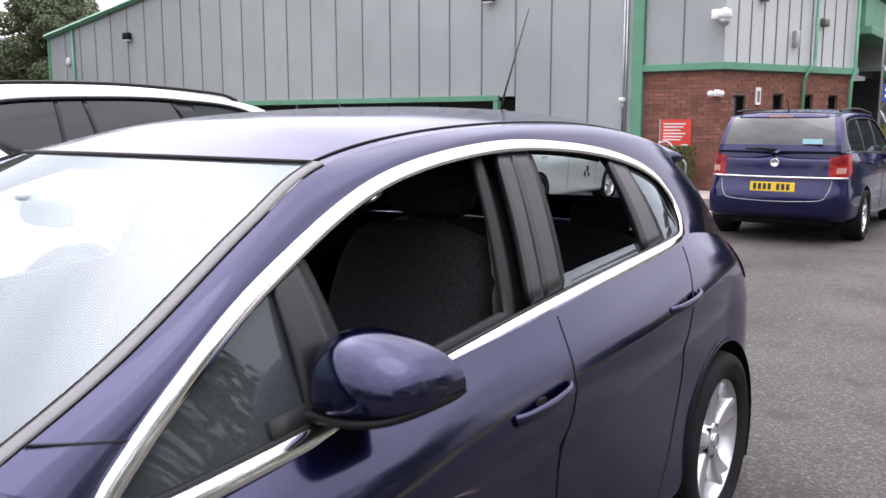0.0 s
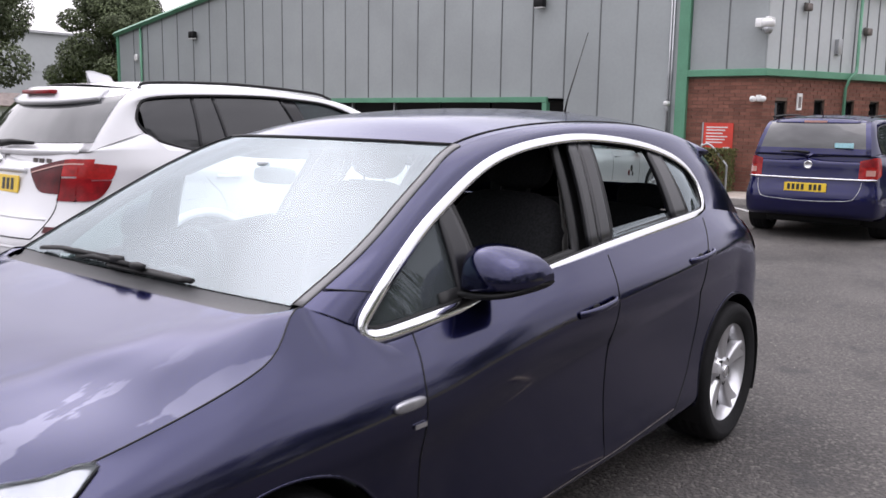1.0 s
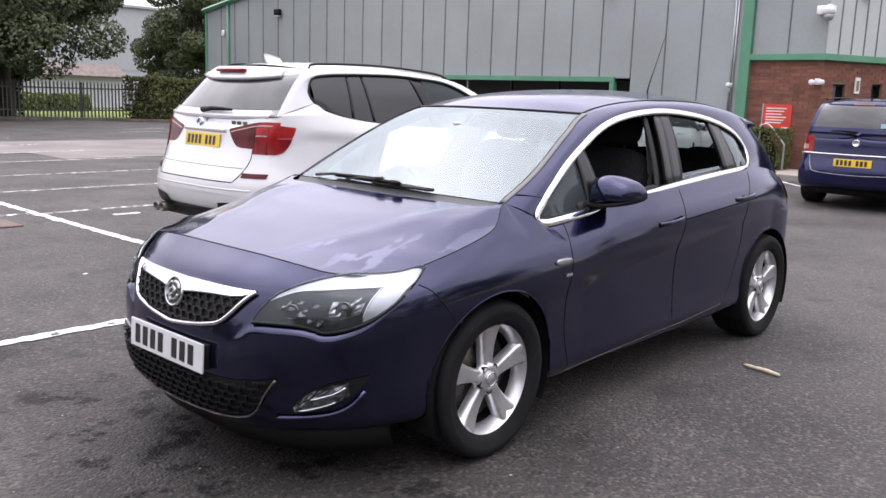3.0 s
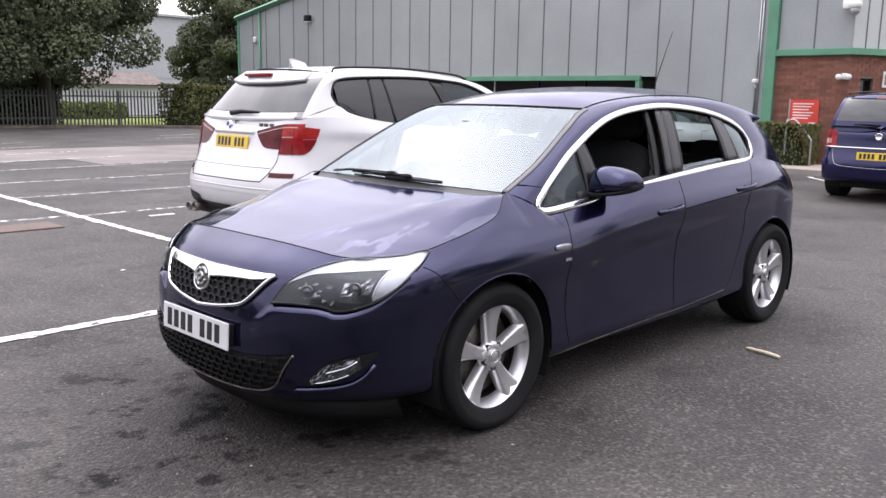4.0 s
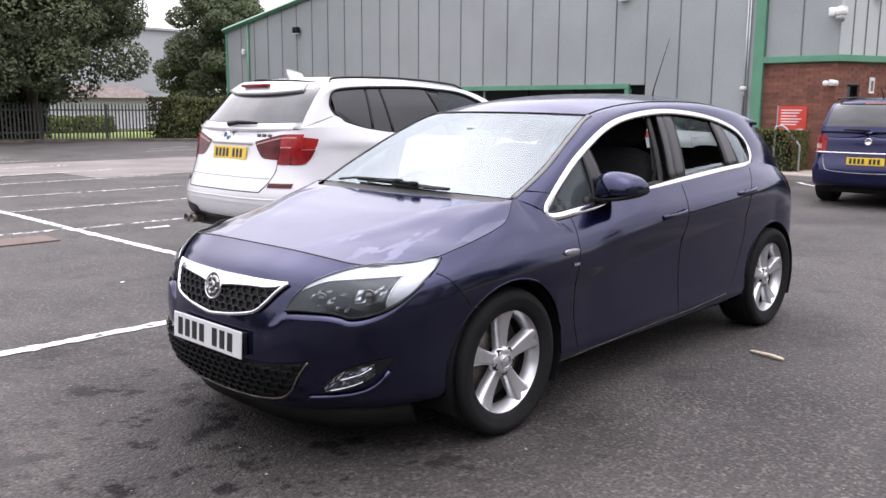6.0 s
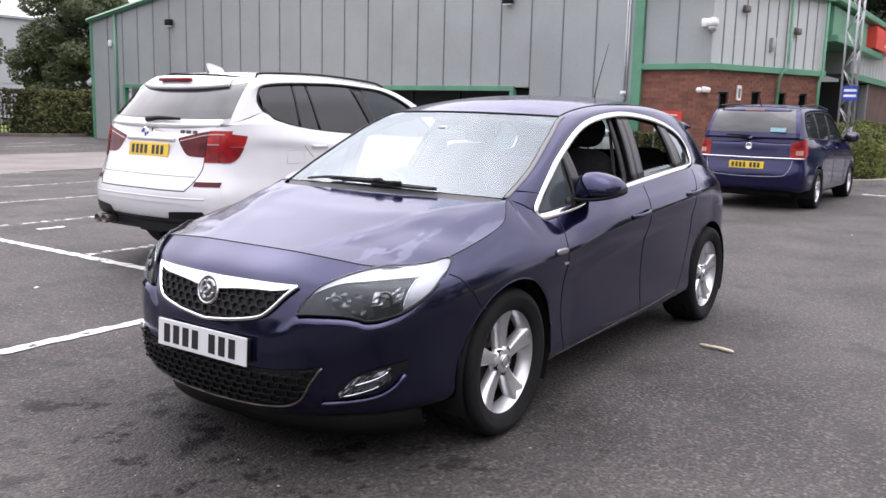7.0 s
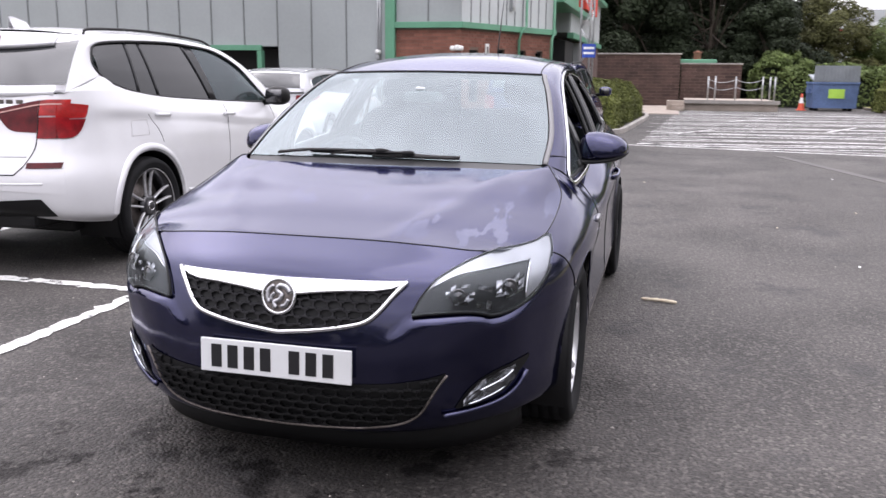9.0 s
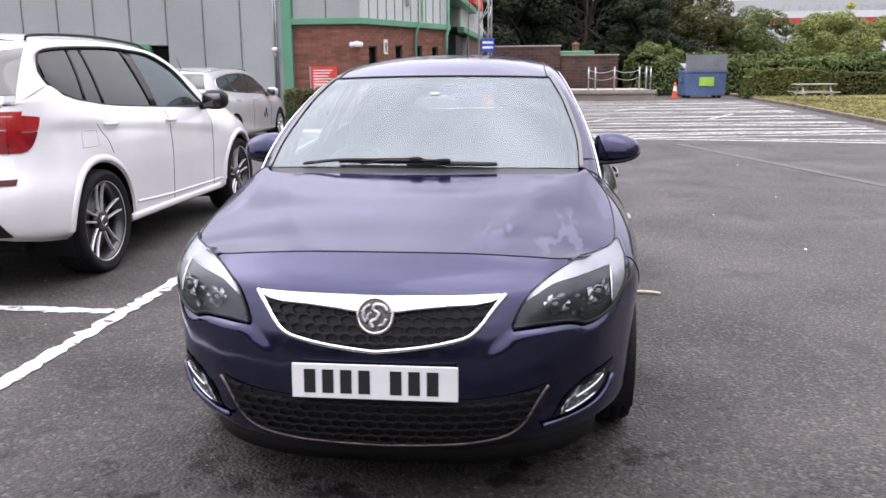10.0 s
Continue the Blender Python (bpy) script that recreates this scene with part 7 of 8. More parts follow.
part("roof", boxed(-10, 0.3, -13.3, 24.3, 6.3, 7.0), WHITE_CLAD, fb, smooth=False)
for y in np.arange(-11, 23, 4.2):
    part("gable_mark", boxed(0.26, 0.4, y, y + 0.9, 5.3, 6.2), WHITE_CLAD, fb, smooth=False)
fb = thing("office_block", "pale office block far behind the trees", "building", Matrix.Translation((-120, 24, 0)))
part("wall", boxed(-10, 0, -14, 25, 0, 10.2), GREY_CLAD, fb, smooth=False)
for z in (7.0, 8.7):
    for y in np.arange(-13, 24, 2.0):
        part("window", boxed(0, 0.06, y, y + 1.2, z, z + 0.8), GALV, fb, smooth=False)

# tree belts: two unseen, added beside and behind the camera to darken reflections; one behind the yard
def belt(x0, y0, x1, y1, h, n, seed, label, per=120, mat=LEAF_DARK):
    rng = np.random.default_rng(seed)
    t = thing("tree_belt", label, "trees", kind="stuff")
    cl = []
    for i in range(n):
        u = i / (n - 1)
        x, y = x0 + (x1 - x0) * u, y0 + (y1 - y0) * u
        for k in range(4):
            s = rng.uniform(1.1, 2.0) * max(1, h / 8)
            cl.append((np.array([x + rng.normal() * 0.8, y + rng.normal() * 0.8, h * (0.12 + 0.24 * k) * rng.uniform(0.85, 1.15)]), (s, s, s)))
    p, nn = crown_points(cl, per, rng)
    leaves("crown", p, rng.uniform(0.7, 1.3, len(p)) * 0.32, nn, mat, t, seed=seed)


belt(-26, 26, 26, 24, 12.0, 36, 301, "unseen belt of dark green trees added to darken reflections")
belt(27, 22, 27, -34, 6.0, 32, 302, "unseen belt of dark green trees added behind the camera for reflections")
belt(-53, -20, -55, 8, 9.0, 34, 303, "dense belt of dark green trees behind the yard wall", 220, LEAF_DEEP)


# ---- other cars ----
def plain_car(name, label, m, paint, spec):
    """A parked car seen from behind and beside."""
    car = thing(name, label, "car", m)
    sh = Shell(spec["plan"], spec["low"], spec["top"], spec["nose"], spec["flank"], spec["tail"], spec["top_xy"])
    if "crease" in spec:
        sh.tuck(curve_fn(*spec["crease"]), 0.016, 0.07, -0.45, -3.35)
    wb, hub, rad = spec["base"], spec["hub"], spec["arch"]
    off = spec.get("axle", 0.0)
    arches = ((off, hub), (off - wb, hub))
    n = len(spec["plan"]) - 1
    for fl in (False, True):
        for nm, a, b in (("front_bumper", 0, 5), ("front_wing", 5, 8), ("front_door", 8, 10), ("rear_door", 10, 11), ("rear_wing", 11, 13), ("rear_bumper", 13, n)):
            part(nm, sh.panel(a, b, arches, rad, flip=fl), paint, car)
    def joint(pts, r=0.003):
        for s in (1, -1):
            part("panel_gap", tube(np.array(pts) * (1, s, 1), r, sides=5), BLACK, car, "dark panel gap")
    for x in spec["doors"]:
        joint([sh.side_at(x - 0.04 * t, spec["belt"] - 0.02 - (spec["belt"] - 0.36) * t, 0.0005) for t in np.linspace(0, 1, 14)])
    re_, dt, db = (spline(spec[k], 8) for k in ("roof_edge", "dlo_top", "dlo_bot"))
    side_frame(car, re_, dt, paint, 60, 0.015)
    tops = sh.top[round(7 * sh.m):round(13 * sh.m)]
    both("window_shoulder", ruled(resample(db, 60), resample(tops[6:], 60), 0.004, 4), paint, car)
    both("scuttle_corner", ruled(resample(np.array([re_[0], dt[0]]), 12), resample(sh.top[round(6.6 * sh.m):round(7.6 * sh.m)], 12), 0.004, 4), paint, car)
    both("rear_pillar_base", ruled(resample(np.array([dt[-1], re_[-1]]), 20), resample(sh.top[round(12.3 * sh.m):round(14.2 * sh.m)], 20), 0.01, 4), paint, car)
    k = spec["screen_rows"]
    scr, roof, back = re_[:k * 8 + 1], re_[k * 8:spec["roof_rows"] * 8 + 1], re_[spec["roof_rows"] * 8:]
    sc, rc, bc = (resample(spline(spec[q], 8), len(w)) for q, w in (("screen_c", scr), ("roof_c", roof), ("back_c", back)))
    part("windscreen", grid_mesh(span_surface(scr, sc, 2.2, 21)), GLASS_TINT, car, "windscreen")
    part("roof", grid_mesh(span_surface(roof, rc, 2.6, 25)), paint, car)
    bg = span_surface(back, bc, 2.6, 25)
    gl = spec["glass_rows"]
    c = spec["cols"]
    for edge in (bg[:, :c + 1], bg[:, -c - 1:]):
        part("tailgate_upper", grid_mesh(edge), paint, car)
    pane = bg[gl[0]:gl[1] + 1] + np.array([-0.004, 0, 0.002]) if "wide_glass" in spec else bg[gl[0]:gl[1] + 1, c:25 - c]
    part("rear_window", grid_mesh(pane), WINDOW_REAR, car, "dark rear window mirroring the sky")
    low_rows = sh.g[::-1][:, round(13.9 * sh.m):]
    rows = []
    for r in low_rows[4:36:3]:
        half = resample(r, 13)
        rows.append(np.concatenate([half, flip_y(half)[::-1][1:]]))
    rows = np.array(rows) + np.array([-0.004, 0, 0])
    part("tailgate", grid_mesh(np.concatenate([bg[gl[1]:], rows], 0)), paint, car)
    part("roof_end", grid_mesh(bg[:gl[0] + 1]), paint, car)
    if "wide_glass" in spec:
        part("window_base", tube(bg[-1, 1:-1] + np.array([-0.008, 0, -0.006]), 0, flat=(0.022, 0.014, (1, 0, 0.35)), sides=10), paint, car)
    if gl[0] > 0:
        part("spoiler", thicken(grid_mesh(bg[:gl[0] + 1, 2:-2] + np.array([-spec.get("overhang", 0.05), 0, 0.0])), 0.03 if "overhang" not in spec else 0.012), paint, car)
    # bonnet
    edge = resample(sh.top[3 * sh.m:7 * sh.m + 1], 20)
    fx = sh.top[:3 * sh.m + 1]
    g = []
    for i, e in enumerate(edge):
        u = i / 19
        c = np.array([fx[0, 0] + (spec["screen_c"][0][0] + 0.03 - fx[0, 0]) * u, 0, fx[0, 2] + (spec["screen_c"][0][2] - fx[0, 2]) * u ** 0.8])
        g.append([(e[0] + (c[0] - e[0]) * (1 - abs(w) ** 2.4), w * e[1], e[2] + (c[2] - e[2]) * (1 - abs(w) ** 2.4)) for w in np.linspace(-1, 1, 25)])
    part("bonnet", grid_mesh(np.array(g)), paint, car)
    # side glass as one smoked strip, with pillars over it
    tf = lambda x: np.array([np.interp(-x, -dt[:spec["dlo_n"], 0], dt[:spec["dlo_n"], q]) for q in range(3)])
    bf = lambda x: np.array([np.interp(-x, -db[:, 0], db[:, q]) for q in range(3)])
    def band(a0, a1, b0, b1, dy, num=8):
        return ruled(np.array([tf(x) for x in np.linspace(a0, a1, num)]), np.array([bf(x) for x in np.linspace(b0, b1, num)]), 0.012, 7) + np.array([0, dy, 0])
    for i, (t0, t1, b0, b1, mat) in enumerate(spec["panes"]):
        both("side_window", band(t0, t1, b0, b1, -0.012, 14), mat, car, "dark side window")
    for t0, t1, b0, b1 in spec["pillars"]:
        both("door_pillar", band(t0, t1, b0, b1, -0.004), GLOSS_BLACK, car, "black door pillar", 0.015)
    lp = resample(np.vstack([dt, db[::-1][1:]]), 120)[:-1]
    for s in (1, -1):
        part("window_trim", tube(lp * (1, s, 1) + np.array([0, s * 0.004, 0]), 0, closed=True, flat=(0.010, 0.006, (0, s, 0.25)), sides=8), spec["trim"], car, "window surround")
    for s in (1, -1):
        for ax in (off, off - wb):
            wheel(car, ax, s * spec["track"], hub, hub, spec["rim"], 0.235, s, 5, spec["wheel"], spec["alloy"], spec.get("spoke"))
            arch_liner(car, ax, hub, rad - 0.004, spec["track"] + 0.09, 0.55, s)
            arch_lip(car, sh, ax, hub, rad, s, paint)
    part("underbody", boxed(-wb - 0.45, 0.5, -0.6, 0.6, spec["low"][8] - 0.04, spec["low"][8] + 0.06, bevel=0.02), BLACK, car)
    part("cabin_dark", boxed(-wb - 0.2, -0.5, -0.66, 0.66, 0.4, 0.95, bevel=0.05), BLACK, car, "dark cabin")
    for s in (1, -1):
        for x in (-1.0, -2.0):
            part("seat_back", blob(x, s * 0.36, 1.08, 0.07, 0.22, 0.2, 3, 14, 8), CLOTH, car)
    for s in (1, -1):
        mx, my, mz = spec["mirror"]
        mb = blob(mx, s * my, mz, 0.09, 0.12, 0.09, 2.6, 20, 12)
        mi = part("door_mirror", mb, spec["mirror_mat"], car, "door mirror")
        part("mirror_glass", boxed(mx - 0.092, mx - 0.088, s * my - 0.08, s * my + 0.08, mz - 0.06, mz + 0.06), LAMP_DARK, mi)
        part("mirror_arm", tube([(mx + 0.02, s * (my - 0.18), mz - 0.07), (mx, s * my, mz - 0.04)], 0.03), BLACK, mi)
        for hx, hz in spec["handles"]:
            c = np.array(sh.side_at(hx, hz, 0.0)) * (1, s, 1)
            part("door_handle", tube([c + np.array([0.1, s * 0.005, -0.003]), c + np.array([0.05, s * 0.028, 0]), c + np.array([-0.05, s * 0.028, 0.002]), c + np.array([-0.1, s * 0.005, 0.004])], 0, flat=(0.013, 0.008, (0, s, 0)), sides=8), spec["handle_mat"], car, "door handle")
    return car, sh


def tail_patch(car, name, sh, s, y0, y1, low, high, mat, label, n=16, k=6, lift=0.006):
    f = lambda y, z, l: sh.tail_at(y, z, l) * np.array([1, s, 1])
    return part(name, strip_patch(f, y0, y1, low, high, n, k, lift), mat, car, label)


def flank_patch(car, name, sh, s, x0, x1, low, high, mat, label, n=12, k=6, lift=0.006):
    f = lambda x, z, l: np.array(sh.side_at(x, z, l)) * np.array([1, s, 1])
    return part(name, strip_patch(f, x0, x1, low, high, n, k, lift), mat, car, label)


# white sport utility car
SUV = dict(
    plan=[(0.85, 0), (0.83, 0.35), (0.77, 0.60), (0.68, 0.75), (0.55, 0.85), (0.35, 0.915), (0, 0.94), (-0.3, 0.935), (-0.6, 0.93), (-1.1, 0.93), (-1.65, 0.93), (-2.3, 0.935), (-2.81, 0.94), (-3.25, 0.925), (-3.60, 0.82), (-3.76, 0.48), (-3.79, 0)],
    low=[0.24, 0.24, 0.25, 0.26, 0.27, 0.28, 0.28, 0.28, 0.28, 0.28, 0.28, 0.28, 0.30, 0.33, 0.38, 0.42, 0.42],
    top=[0.92, 0.92, 0.92, 0.92, 0.94, 0.98, 1.05, 1.09, 1.08, 1.105, 1.13, 1.165, 1.225, 1.24, 1.22, 1.21, 1.21],
    top_xy=[(0.70, 0), (0.68, 0.34), (0.63, 0.56), (0.56, 0.68), (0.44, 0.76), (0.25, 0.80), (0, 0.81), (-0.3, 0.80), (-0.6, 0.845), (-1.1, 0.845), (-1.65, 0.84), (-2.3, 0.83), (-2.81, 0.835), (-3.25, 0.82), (-3.48, 0.74), (-3.56, 0.45), (-3.58, 0)],
    nose=(0.12, 0.04, 0.01, 0.0, 0.0, 0.02, 0.06, 0.13), flank=(0.07, 0.02, 0.012, 0.008, 0.0, 0.004, 0.028, 0.085), tail=(0.10, 0.03, 0.0, 0.01, 0.085, 0.135, 0.15, 0.17),
    base=2.81, hub=0.372, arch=0.425, axle=0.07, track=0.80, rim=0.285, wheel="twin", alloy=ALLOY_DARK, spoke=ALLOY, belt=1.12, doors=(-0.62, -1.52),
    roof_edge=[(-0.30, 0.79, 1.10), (-0.62, 0.735, 1.32), (-0.98, 0.675, 1.50), (-1.32, 0.645, 1.595), (-1.9, 0.63, 1.645), (-2.6, 0.62, 1.650), (-3.02, 0.64, 1.620), (-3.18, 0.69, 1.555), (-3.34, 0.735, 1.38), (-3.46, 0.775, 1.23)],
    dlo_top=[(-0.60, 0.837, 1.10), (-0.78, 0.80, 1.235), (-1.04, 0.745, 1.425), (-1.39, 0.70, 1.552), (-1.80, 0.688, 1.590), (-2.14, 0.685, 1.602), (-2.67, 0.686, 1.590), (-2.98, 0.692, 1.565), (-3.06, 0.702, 1.53), (-3.11, 0.735, 1.425), (-3.07, 0.767, 1.345)],
    dlo_bot=[(-0.60, 0.837, 1.10), (-1.0, 0.835, 1.11), (-1.39, 0.83, 1.122), (-2.0, 0.82, 1.158), (-2.47, 0.81, 1.188), (-2.74, 0.80, 1.228), (-2.97, 0.784, 1.29), (-3.07, 0.767, 1.345)], dlo_n=66, cols=1, wide_glass=True,
    screen_rows=3, roof_rows=6, screen_c=[(0.0, 0, 1.08), (-0.35, 0, 1.32), (-0.75, 0, 1.52), (-1.12, 0, 1.645)], roof_c=[(-1.12, 0, 1.645), (-1.9, 0, 1.70), (-2.7, 0, 1.695), (-3.18, 0, 1.655)], back_c=[(-3.27, 0, 1.635), (-3.34, 0, 1.54), (-3.47, 0, 1.38), (-3.585, 0, 1.22)], glass_rows=(6, 21),
    panes=[(-0.66, -1.82, -0.64, -1.62, GLASS_TINT), (-1.80, -2.66, -1.60, -2.665, WINDOW_DARK), (-2.65, -3.09, -2.655, -3.06, WINDOW_DARK)], pillars=[(-1.745, -1.895, -1.565, -1.665), (-2.475, -2.495, -2.405, -2.425), (-2.645, -2.665, -2.65, -2.67)], crease=((-3.3, 1.115), (-2.6, 1.085), (-1.77, 1.03), (-1.1, 0.965), (-0.4, 0.90)),
    trim=BLACK, mirror=(-0.72, 1.0, 1.16), mirror_mat=BLACK, handles=((-1.50, 1.02), (-2.52, 1.05)), handle_mat=PAINT_WHITE)
suv, sh = plain_car("white_suv", "white sport utility car with dark windows parked in a bay", pose(-5.05, -3.5, 0, 0, 0, 180), PAINT_WHITE, SUV)
for s in (1, -1):
    low, high = curve_fn((0.345, 1.104), (0.39, 1.045), (0.44, 0.996), (0.49, 0.974), (0.56, 0.970), (0.64, 0.968), (0.80, 0.966)), curve_fn((0.345, 1.114), (0.507, 1.150), (0.661, 1.180), (0.80, 1.184))
    mid = lambda y: (low(y) + high(y)) / 2
    tl = tail_patch(suv, "rear_lamp", sh, s, 0.347, 0.640, low, high, LENS_DEEP, "red rear lamp with bright upper band", 26)
    tail_patch(tl, "lamp_upper", sh, s, 0.648, 0.790, lambda y: mid(y) + 0.004, high, LENS_BRIGHT, "bright red upper lamp", lift=0.008)
    tail_patch(tl, "lamp_lower", sh, s, 0.648, 0.790, lambda y: 0.930, lambda y: mid(y) - 0.006, LENS_RED, "red lower lamp", lift=0.008)
    tail_patch(tl, "lamp_band", sh, s, 0.370, 0.760, lambda y: high(y) - 0.034, lambda y: high(y) - 0.026, LENS_PALE, "pale lamp band", lift=0.011)
    part("lamp_gap", tube([sh.tail_at(0.644, z, 0.006) * (1, s, 1) for z in np.linspace(0.930, high(0.644), 8)], 0.004, sides=5), BLACK, tl)
    edge_low = lambda x: 0.930 + 0.212 * max(0.0, (x + 3.50) / 0.19) ** 2.5
    edge_top = lambda x: 1.182 - 0.038 * max(0.0, (x + 3.64) / 0.33)
    flank_patch(tl, "lamp_side", sh, s, -3.64, -3.312, lambda x: max(1.060, edge_low(x)), edge_top, LENS_BRIGHT, "bright red lamp side", 18, 6, 0.007)
    flank_patch(tl, "lamp_side_lower", sh, s, -3.64, -3.350, edge_low, lambda x: max(edge_low(x) + 0.002, 1.054), LENS_RED, "red lamp side", 14, 6, 0.007)
    tail_patch(suv, "rear_reflector", sh, s, 0.615, 0.80, lambda y: 0.738, lambda y: 0.775, LENS_DEEP, "red reflector")
    if s > 0:
        for y in (0.50, 0.60):
            part("exhaust_tip", lathe([(0.034, 0), (0.038, 0.12), (0.040, 0.17), (0.034, 0.17), (0.030, 0.02), (0.001, 0.02)], seg=20, m=pose(-3.60, y, 0.385, 0, 0, 90)), STEEL_DARK, suv, "dark steel exhaust tip")
    edge_up = curve_fn((0.0, 0.464), (0.36, 0.470), (0.385, 0.500), (0.41, 0.524), (0.68, 0.540), (0.71, 0.530), (0.75, 0.457), (0.765, 0.425))
    tail_patch(suv, "rear_valance", sh, s, 0.0, 0.762, lambda y: 0.420, lambda y: max(0.424, edge_up(y)), BLACK, "black lower bumper insert", 40, lift=0.005)
    part("roof_rail", tube([np.array(p) + (0, 0, 0.030) for p in spline([(-1.30, s * 0.62, 1.575), (-1.5, s * 0.612, 1.62), (-2.2, s * 0.60, 1.655), (-2.9, s * 0.595, 1.640), (-3.0, s * 0.595, 1.60)], 6)], 0.011), BLACK, suv, "black roof rail")
part("diffuser", boxed(-3.66, -3.3, -0.62, 0.62, 0.325, 0.43, bevel=0.03), BLACK, suv, "dark rear diffuser", False)
plate_bars(suv, pose(*(np.array(sh.tail_at(0, 1.012)) + (-0.010, 0, 0)), 0, -8, 180), 0.52, 0.11, PLATE_YELLOW, PLATE_BARS)
part("plate_brow", tube([sh.tail_at(y, 1.098, 0.008) for y in np.linspace(-0.31, 0.31, 24)], 0, flat=(0.018, 0.014, (1, 0, 0.3)), sides=10), PAINT_WHITE, suv, "white grip above the plate")
part("tailgate_crease", tube([sh.tail_at(y, 0.815, -0.004) for y in np.linspace(-0.60, 0.60, 30)], 0, flat=(0.014, 0.012, (1, 0, 0.6)), sides=10), PAINT_WHITE, suv)
part("tailgate_gap", tube([sh.tail_at(y, 0.698, 0.002) for y in np.linspace(-0.55, 0.55, 30)], 0.005, sides=5), BLACK, suv, "dark panel gap")
for s in (1, -1):
    part("tailgate_gap", tube([sh.tail_at(y, z, 0.003) * (1, s, 1) for y, z in spline([(0.55, 0.698), (0.60, 0.76), (0.640, 0.86), (0.645, 0.93)], 5)], 0.004, sides=5), BLACK, suv, "dark panel gap")
part("bumper_crease", tube([sh.tail_at(y, 0.635, -0.003) for y in np.linspace(-0.72, 0.72, 30)], 0, flat=(0.014, 0.008, (1, 0, 0.4)), sides=8), PAINT_WHITE, suv)
part("high_brake_lamp", boxed(-3.385, -3.34, -0.2, 0.2, 1.585, 1.612, bevel=0.006), LENS_RED, suv, "red high brake lamp")
bp = np.array(sh.tail_at(0.09, 1.150, 0.0))
rb = part("rear_badge", lathe([(0.001, 0.014), (0.034, 0.013), (0.036, 0.020), (0.043, 0.018), (0.047, 0.0)], seg=28, m=pose(*bp, 0, 0, 90)), SATIN, suv, "round silver badge")
for k in range(4):
    a0 = math.pi / 2 * k
    part("badge_quarter", grid_mesh(np.array([[(bp[0] - 0.0165, bp[1] + r * math.cos(a), bp[2] + r * math.sin(a)) for a in np.linspace(a0, a0 + math.pi / 2, 7)] for r in (0.001, 0.016, 0.032)])), WHITE if k % 2 else SIGN_BLUE, rb, "white badge field" if k % 2 else "blue badge field", False)
for y in (-0.37, -0.435, -0.505):
    part("model_mark", boxed(-0.006, 0.006, -0.022, 0.022, -0.013, 0.013, m=Matrix.Translation(Vector(sh.tail_at(-y, 1.166, 0.004) * np.array([1, -1, 1])))), STEEL_DARK, suv, "silver model mark", False)
part("rear_wiper", tube([(-3.60, 0.08, 1.26), (-3.585, -0.05, 1.275), (-3.575, -0.32, 1.272)], [0.026, 0.020, 0.010]), BLACK, suv, "black rear wiper")
fin = bmesh.new()
grid_mesh(np.array([[(-2.92 - 0.02 * t - 0.09 * u, 0.022 * (1 - t) * w, 1.675 + 0.085 * t * (1 - 0.25 * abs(u - 0.6))) for u in np.linspace(-1, 1, 8)] for w in (-1, 1) for t in (np.linspace(0, 1, 5) if w < 0 else np.linspace(1, 0, 5))]), fin)
part("aerial_fin", fin, PAINT_WHITE, suv, "white shark fin aerial")
for s in (1, -1):
    for ax in (0.07, -2.74):
        arc = np.linspace(0.02, math.pi - 0.02, 44)
        flare = np.array([[np.array(sh.side_at(ax + r * math.cos(a), 0.372 + r * math.sin(a), lift)) * (1, s, 1) for a in arc] for r, lift in ((0.427, 0.004), (0.430, 0.013), (0.445, 0.016), (0.462, 0.013), (0.474, 0.006), (0.478, -0.002))])
        part("wheel_arch_flare", grid_mesh(flare), PAINT_WHITE, suv, "raised white wheel arch edge")
    part("panel_gap", tube([np.array(sh.side_at(x, z, 0.001)) * (1, s, 1) for x, z in spline([(-2.70, 1.06), (-2.645, 0.994), (-2.604, 0.953), (-2.574, 0.899), (-2.553, 0.845)], 5)], 0.0018, sides=5), BLACK, suv, "dark panel gap")
    part("sill_crease", tube([np.array(sh.side_at(x, z, -0.002)) * (1, s, 1) for x, z in spline([(-2.245, 0.442), (-1.70, 0.416), (-1.04, 0.406), (-0.45, 0.40)], 8)], 0, flat=(0.014, 0.007, (0, s, 0.6)), sides=8), PAINT_WHITE, suv, "raised white sill edge")
    part("side_skirt", tube([sh.side_at(x, 0.335, 0.008) for x in np.linspace(-0.46, -2.36, 20)] if s > 0 else [sh.side_at(x, 0.335, 0.008) * (1, -1, 1) for x in np.linspace(-0.46, -2.36, 20)], 0, flat=(0.03, 0.014, (0, s, 0)), sides=8), PAINT_WHITE, suv)
    part("fuel_flap_gap", tube([np.array(sh.side_at(x, z, 0.001)) * (1, s, 1) for x, z in ((-2.72, 1.02), (-2.90, 1.02), (-2.92, 0.91), (-2.72, 0.91))], 0.0009, sides=4, closed=True), KERB, suv)

